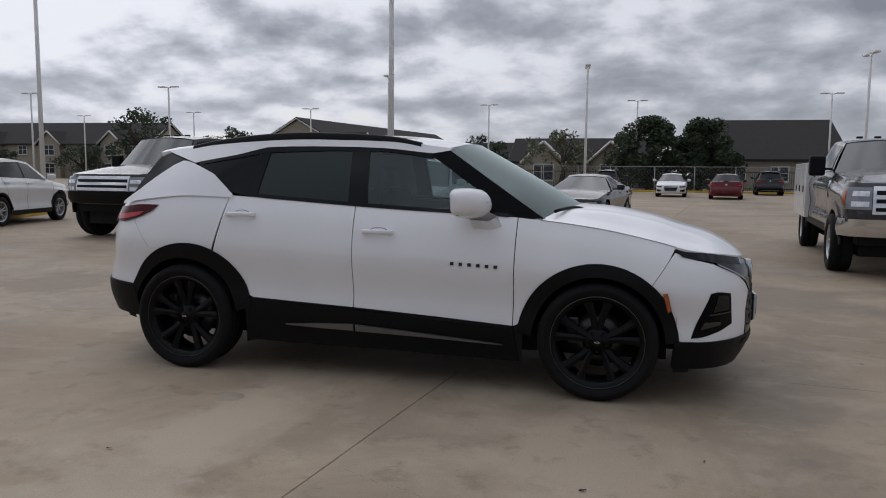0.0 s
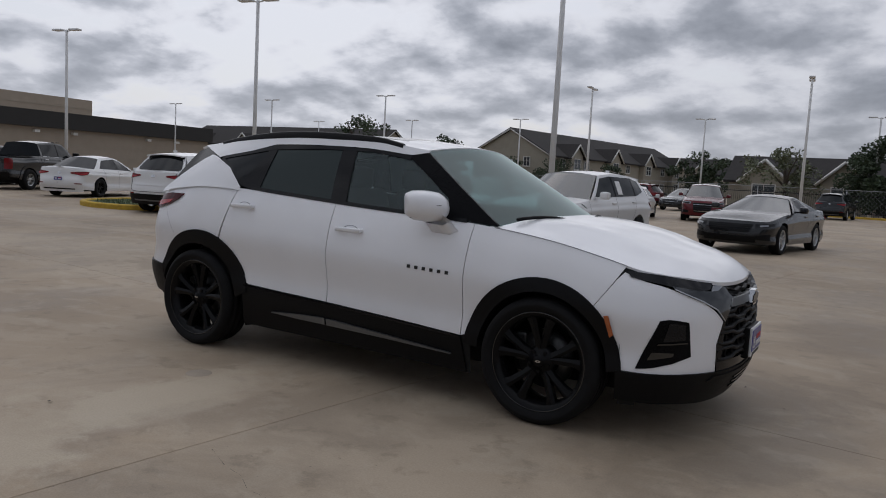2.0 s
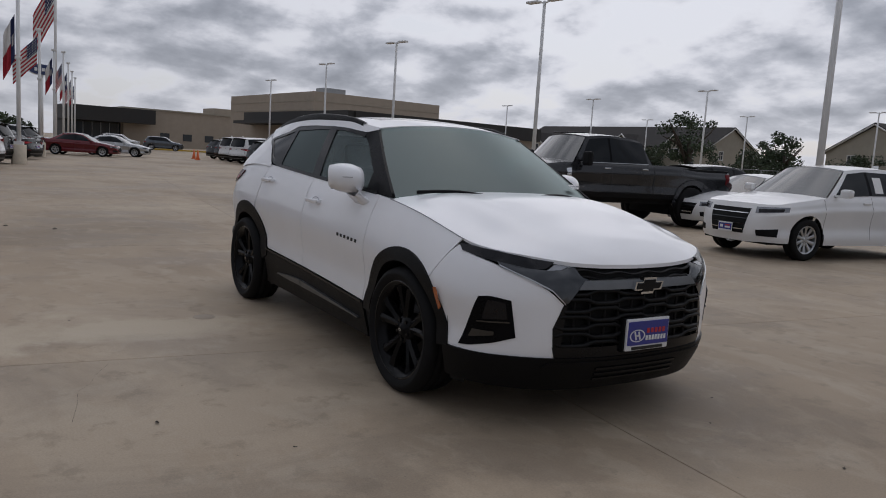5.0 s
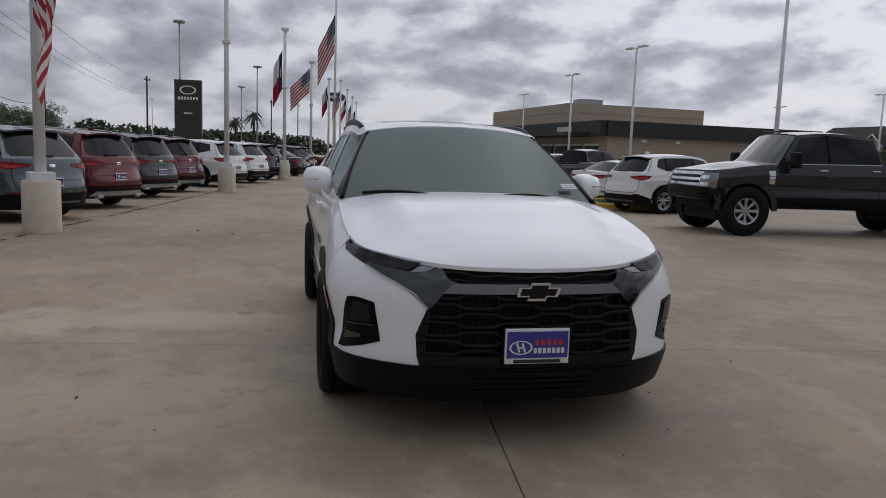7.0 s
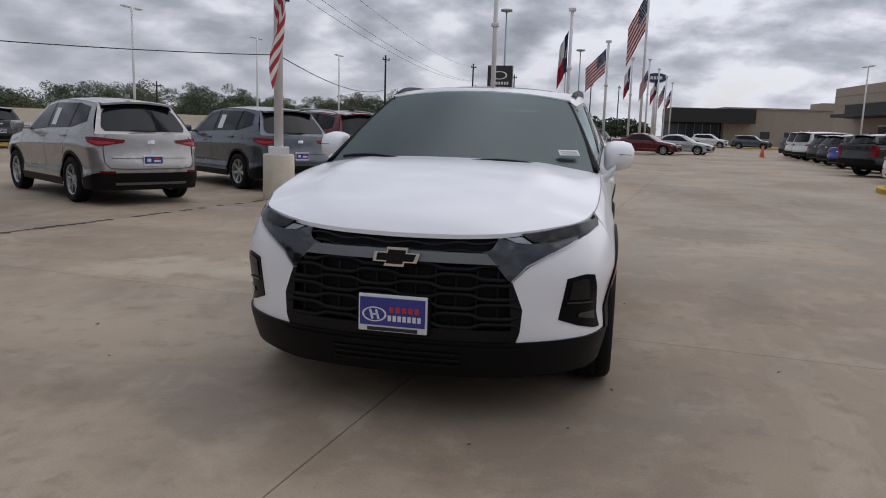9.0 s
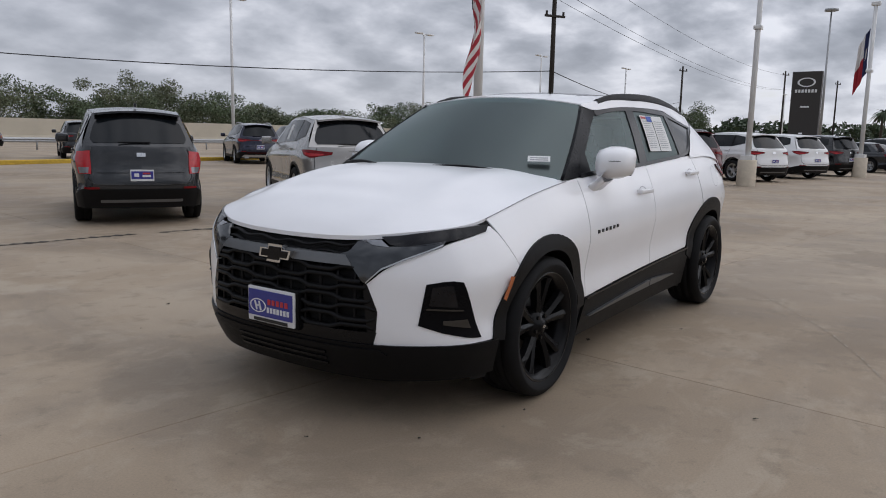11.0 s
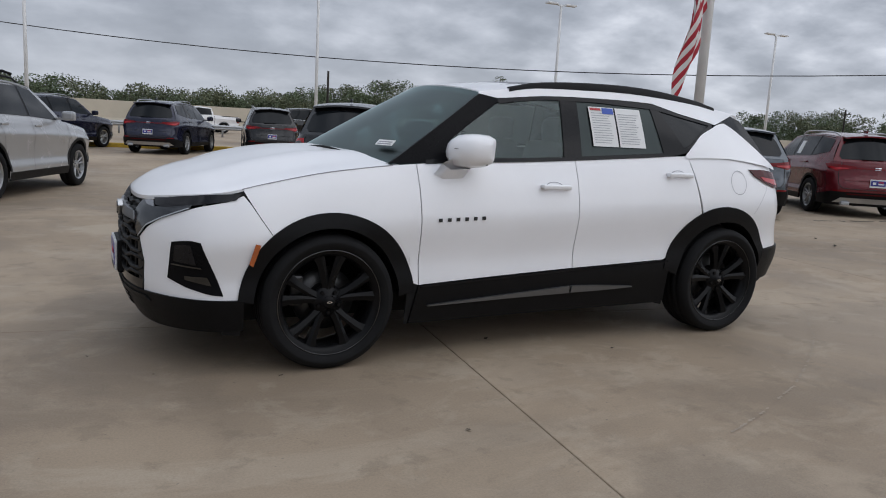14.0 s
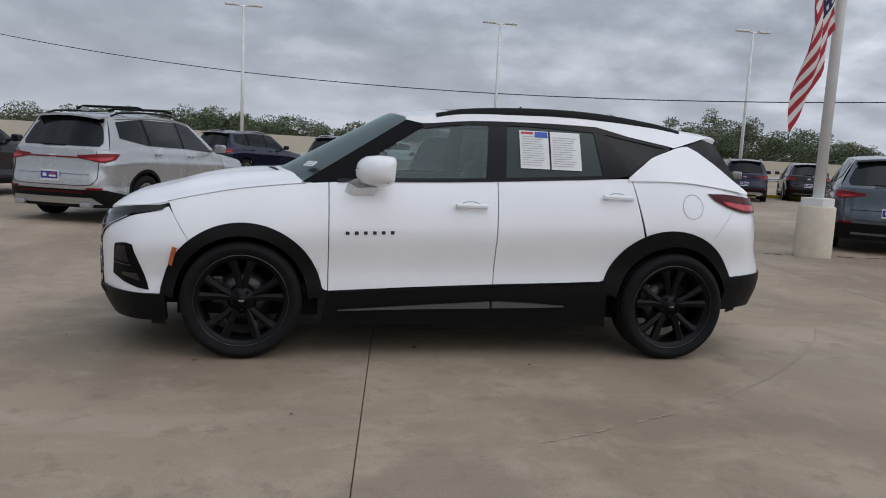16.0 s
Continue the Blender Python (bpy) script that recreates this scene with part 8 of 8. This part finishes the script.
for x, y, h in ((-118, -6, 7), (-121, -9, 6)):
    top = new("palm_tree")
    top.matrix_basis = pose(x, y, -0.03)
    tube("trunk", [(0, 0, 0), (0.1, 0, h * 0.5), (0, 0, h)], 0.22, bark, top, "", 8, 0.8)
    b = Build()
    rg = random.Random(int(h))
    for i in range(40):
        a, e = rg.uniform(0, 6.28), rg.uniform(-0.7, 0.9)
        rows = []
        for t in np.linspace(0, 1, 5):
            rr = 1.9 * t
            z = h + rr * e - 1.3 * t * t
            wd = 0.16 * math.sin(math.pi * (0.15 + 0.8 * t))
            rows.append([(rr * math.cos(a) - wd * math.sin(a), rr * math.sin(a) + wd * math.cos(a), z), (rr * math.cos(a) + wd * math.sin(a), rr * math.sin(a) - wd * math.cos(a), z)])
        b.grid(rows)
    b.out("fronds", leaf_a, top, smooth=False)
    tagged(top, "distant palm tree with drooping fronds", "tree", "trees")


def tree_line():
    rg = random.Random(8)
    mats = (leaf_b, leaf_c, leaf_b)
    for g in range(3):
        b = Build()
        line = poly([(70, -98), (20, -104), (-40, -100), (-110, -84), (-190, -50)], 200)
        for i in range(190):
            x, y = line[int(rg.random() * 199)]
            y -= rg.uniform(0, 16)
            h = rg.uniform(3.0, 5.4) * (1.0 + 0.45 * math.sin(x * 0.06 + 1.0) * math.sin(x * 0.023))
            if -62 < x < -30:
                h += rg.uniform(0.8, 3.2) * (1 - abs(x + 46) / 17)
            if x < -60:
                h *= 1.75
            for k in range(6):
                leaves(b, rg, (x + rg.uniform(-2.5, 2.5), y + rg.uniform(-2, 2), h * rg.uniform(0.15, 0.88)), (rg.uniform(1.1, 2.2), 1.5, rg.uniform(0.7, 1.3)), 180, 0.18)
        tagged(b.out("tree_belt", mats[g], None, smooth=False), "belt of mixed green trees beyond the road", "trees", kind="stuff")
    b = Build()
    for i in range(150):
        t = rg.random()
        x, y = poly([(-190, -60), (-260, -20), (-330, 10)], 100)[int(t * 99)]
        leaves(b, rg, (x, y + rg.uniform(-8, 8), rg.uniform(1, 6)), (4, 4, 2.0), 60, 0.9)
    tagged(b.out("tree_belt", leaf_a, None, smooth=False), "low belt of dark trees on the skyline", "trees", kind="stuff")


tree_line()


# ---- marks on the concrete ----
def ribbon(name, pts, w, material, label, cat, seed, z=0.004, skip=0.0, n=90):
    """A ragged flat streak along a line, broken here and there."""
    rg = random.Random(seed)
    P = poly(pts, n)
    b = Build()
    for i in range(n - 1):
        if rg.random() < skip:
            continue
        (x0, y0), (x1, y1) = P[i][:2], P[i + 1][:2]
        d = Vector((x1 - x0, y1 - y0, 0)).normalized()
        q = Vector((-d.y, d.x, 0))
        a, c = Vector((x0, y0, z)), Vector((x1, y1, z))
        w0, w1 = w * rg.uniform(0.25, 1.1), w * rg.uniform(0.25, 1.1)
        m = a.lerp(c, 0.5) + q * w * rg.uniform(-0.2, 0.2)
        k = len(b.V)
        b.V += [tuple(a - q * w0 * 0.2), tuple(m - q * w0), tuple(c - q * w1 * 0.2), tuple(c + q * w1 * 0.2), tuple(m + q * w1), tuple(a + q * w0 * 0.2)]
        b.F.append((k, k + 1, k + 2, k + 3, k + 4, k + 5))
    return tagged(b.out(name, material, None, smooth=False), label, cat, kind="stuff")


tar = mat("joint_dirt", (0.035, 0.030, 0.024), 0.95, 0, 0, 0.4, 20, 0.5)
tyre_smear = mat("tyre_smear", (0.325, 0.272, 0.212), 0.85, 0, 0, 0.12, 6, 0.1)
ribbon("joint_dirt", [(2.2, -6.35), (-0.3, -6.1), (-3.1, -5.55), (-5.9, -5.05), (-9.9, -4.5), (-13.0, -4.1), (-20, -3.2)], 0.085, tar, "dark dirt and weeds lodged in a joint", "dirt", 3, 0.004, 0.30, 150)
ribbon("crack", [(0.35, -2.36), (0.55, -2.46), (0.7, -2.5), (0.82, -2.58), (1.0, -2.6), (1.3, -2.66)], 0.0018, tar, "hairline crack across the concrete", "crack", 5, 0.003, 0.25, 60)
ribbon("tyre_mark", [(-3.3, 0.0), (-3.0, 0.4), (-2.55, 0.85), (-2.05, 1.3), (-1.55, 1.65), (-1.0, 1.98), (-0.4, 2.25), (0.0, 2.4)], 0.013, tyre_smear, "faint curved tyre mark on the concrete", "tyre mark", 6, 0.003, 0.35, 120)


def core_patch(x, y, r):
    V, F = lathe([(0.001, 0.004), (r * 0.94, 0.004), (r, 0.0)], 22, 'z')
    o = mesh_ob("round_patch", V, F, tyre_smear, None)
    o.matrix_basis = pose(x, y, 0)
    tagged(o, "small round grout patch in the concrete", "patch", kind="structure")


core_patch(-0.76, -1.49, 0.085)
leaf_brown = mat("dry_leaf", (0.030, 0.022, 0.014), 0.85, 0, 0, 0.3, 30)
rg = random.Random(12)
for x, y, s in ((-0.88, -2.44, 0.022), (1.45, -2.3, 0.022), (2.0, -1.8, 0.014), (3.3, 0.5, 0.016), (0.3, 0.7, 0.030), (1.7, 1.0, 0.016), (2.3, 0.8, 0.016), (-0.4, 1.1, 0.018), (-6.8, -2.0, 0.06), (-7.2, -2.6, 0.05), (2.6, 0.4, 0.014), (1.1, 1.95, 0.02)):
    V = []
    for i in range(9):
        a = 2 * math.pi * i / 9
        r = 0.62 * s * rg.uniform(0.6, 1.1)
        V.append((r * 1.5 * math.cos(a), r * 0.8 * math.sin(a), 0.004 + s * rg.uniform(0.0, 0.35)))
    V.append((0, 0, s * 0.5))
    o = mesh_ob("dry_leaf", V, [(i, (i + 1) % 9, 9) for i in range(9)], leaf_brown, None, "", False)
    o.matrix_basis = pose(x, y, 0, 0, 0, rg.uniform(0, 180))
    tagged(o, "small curled brown leaf lying on the concrete", "leaf", "scattered dry leaves")
slabs()
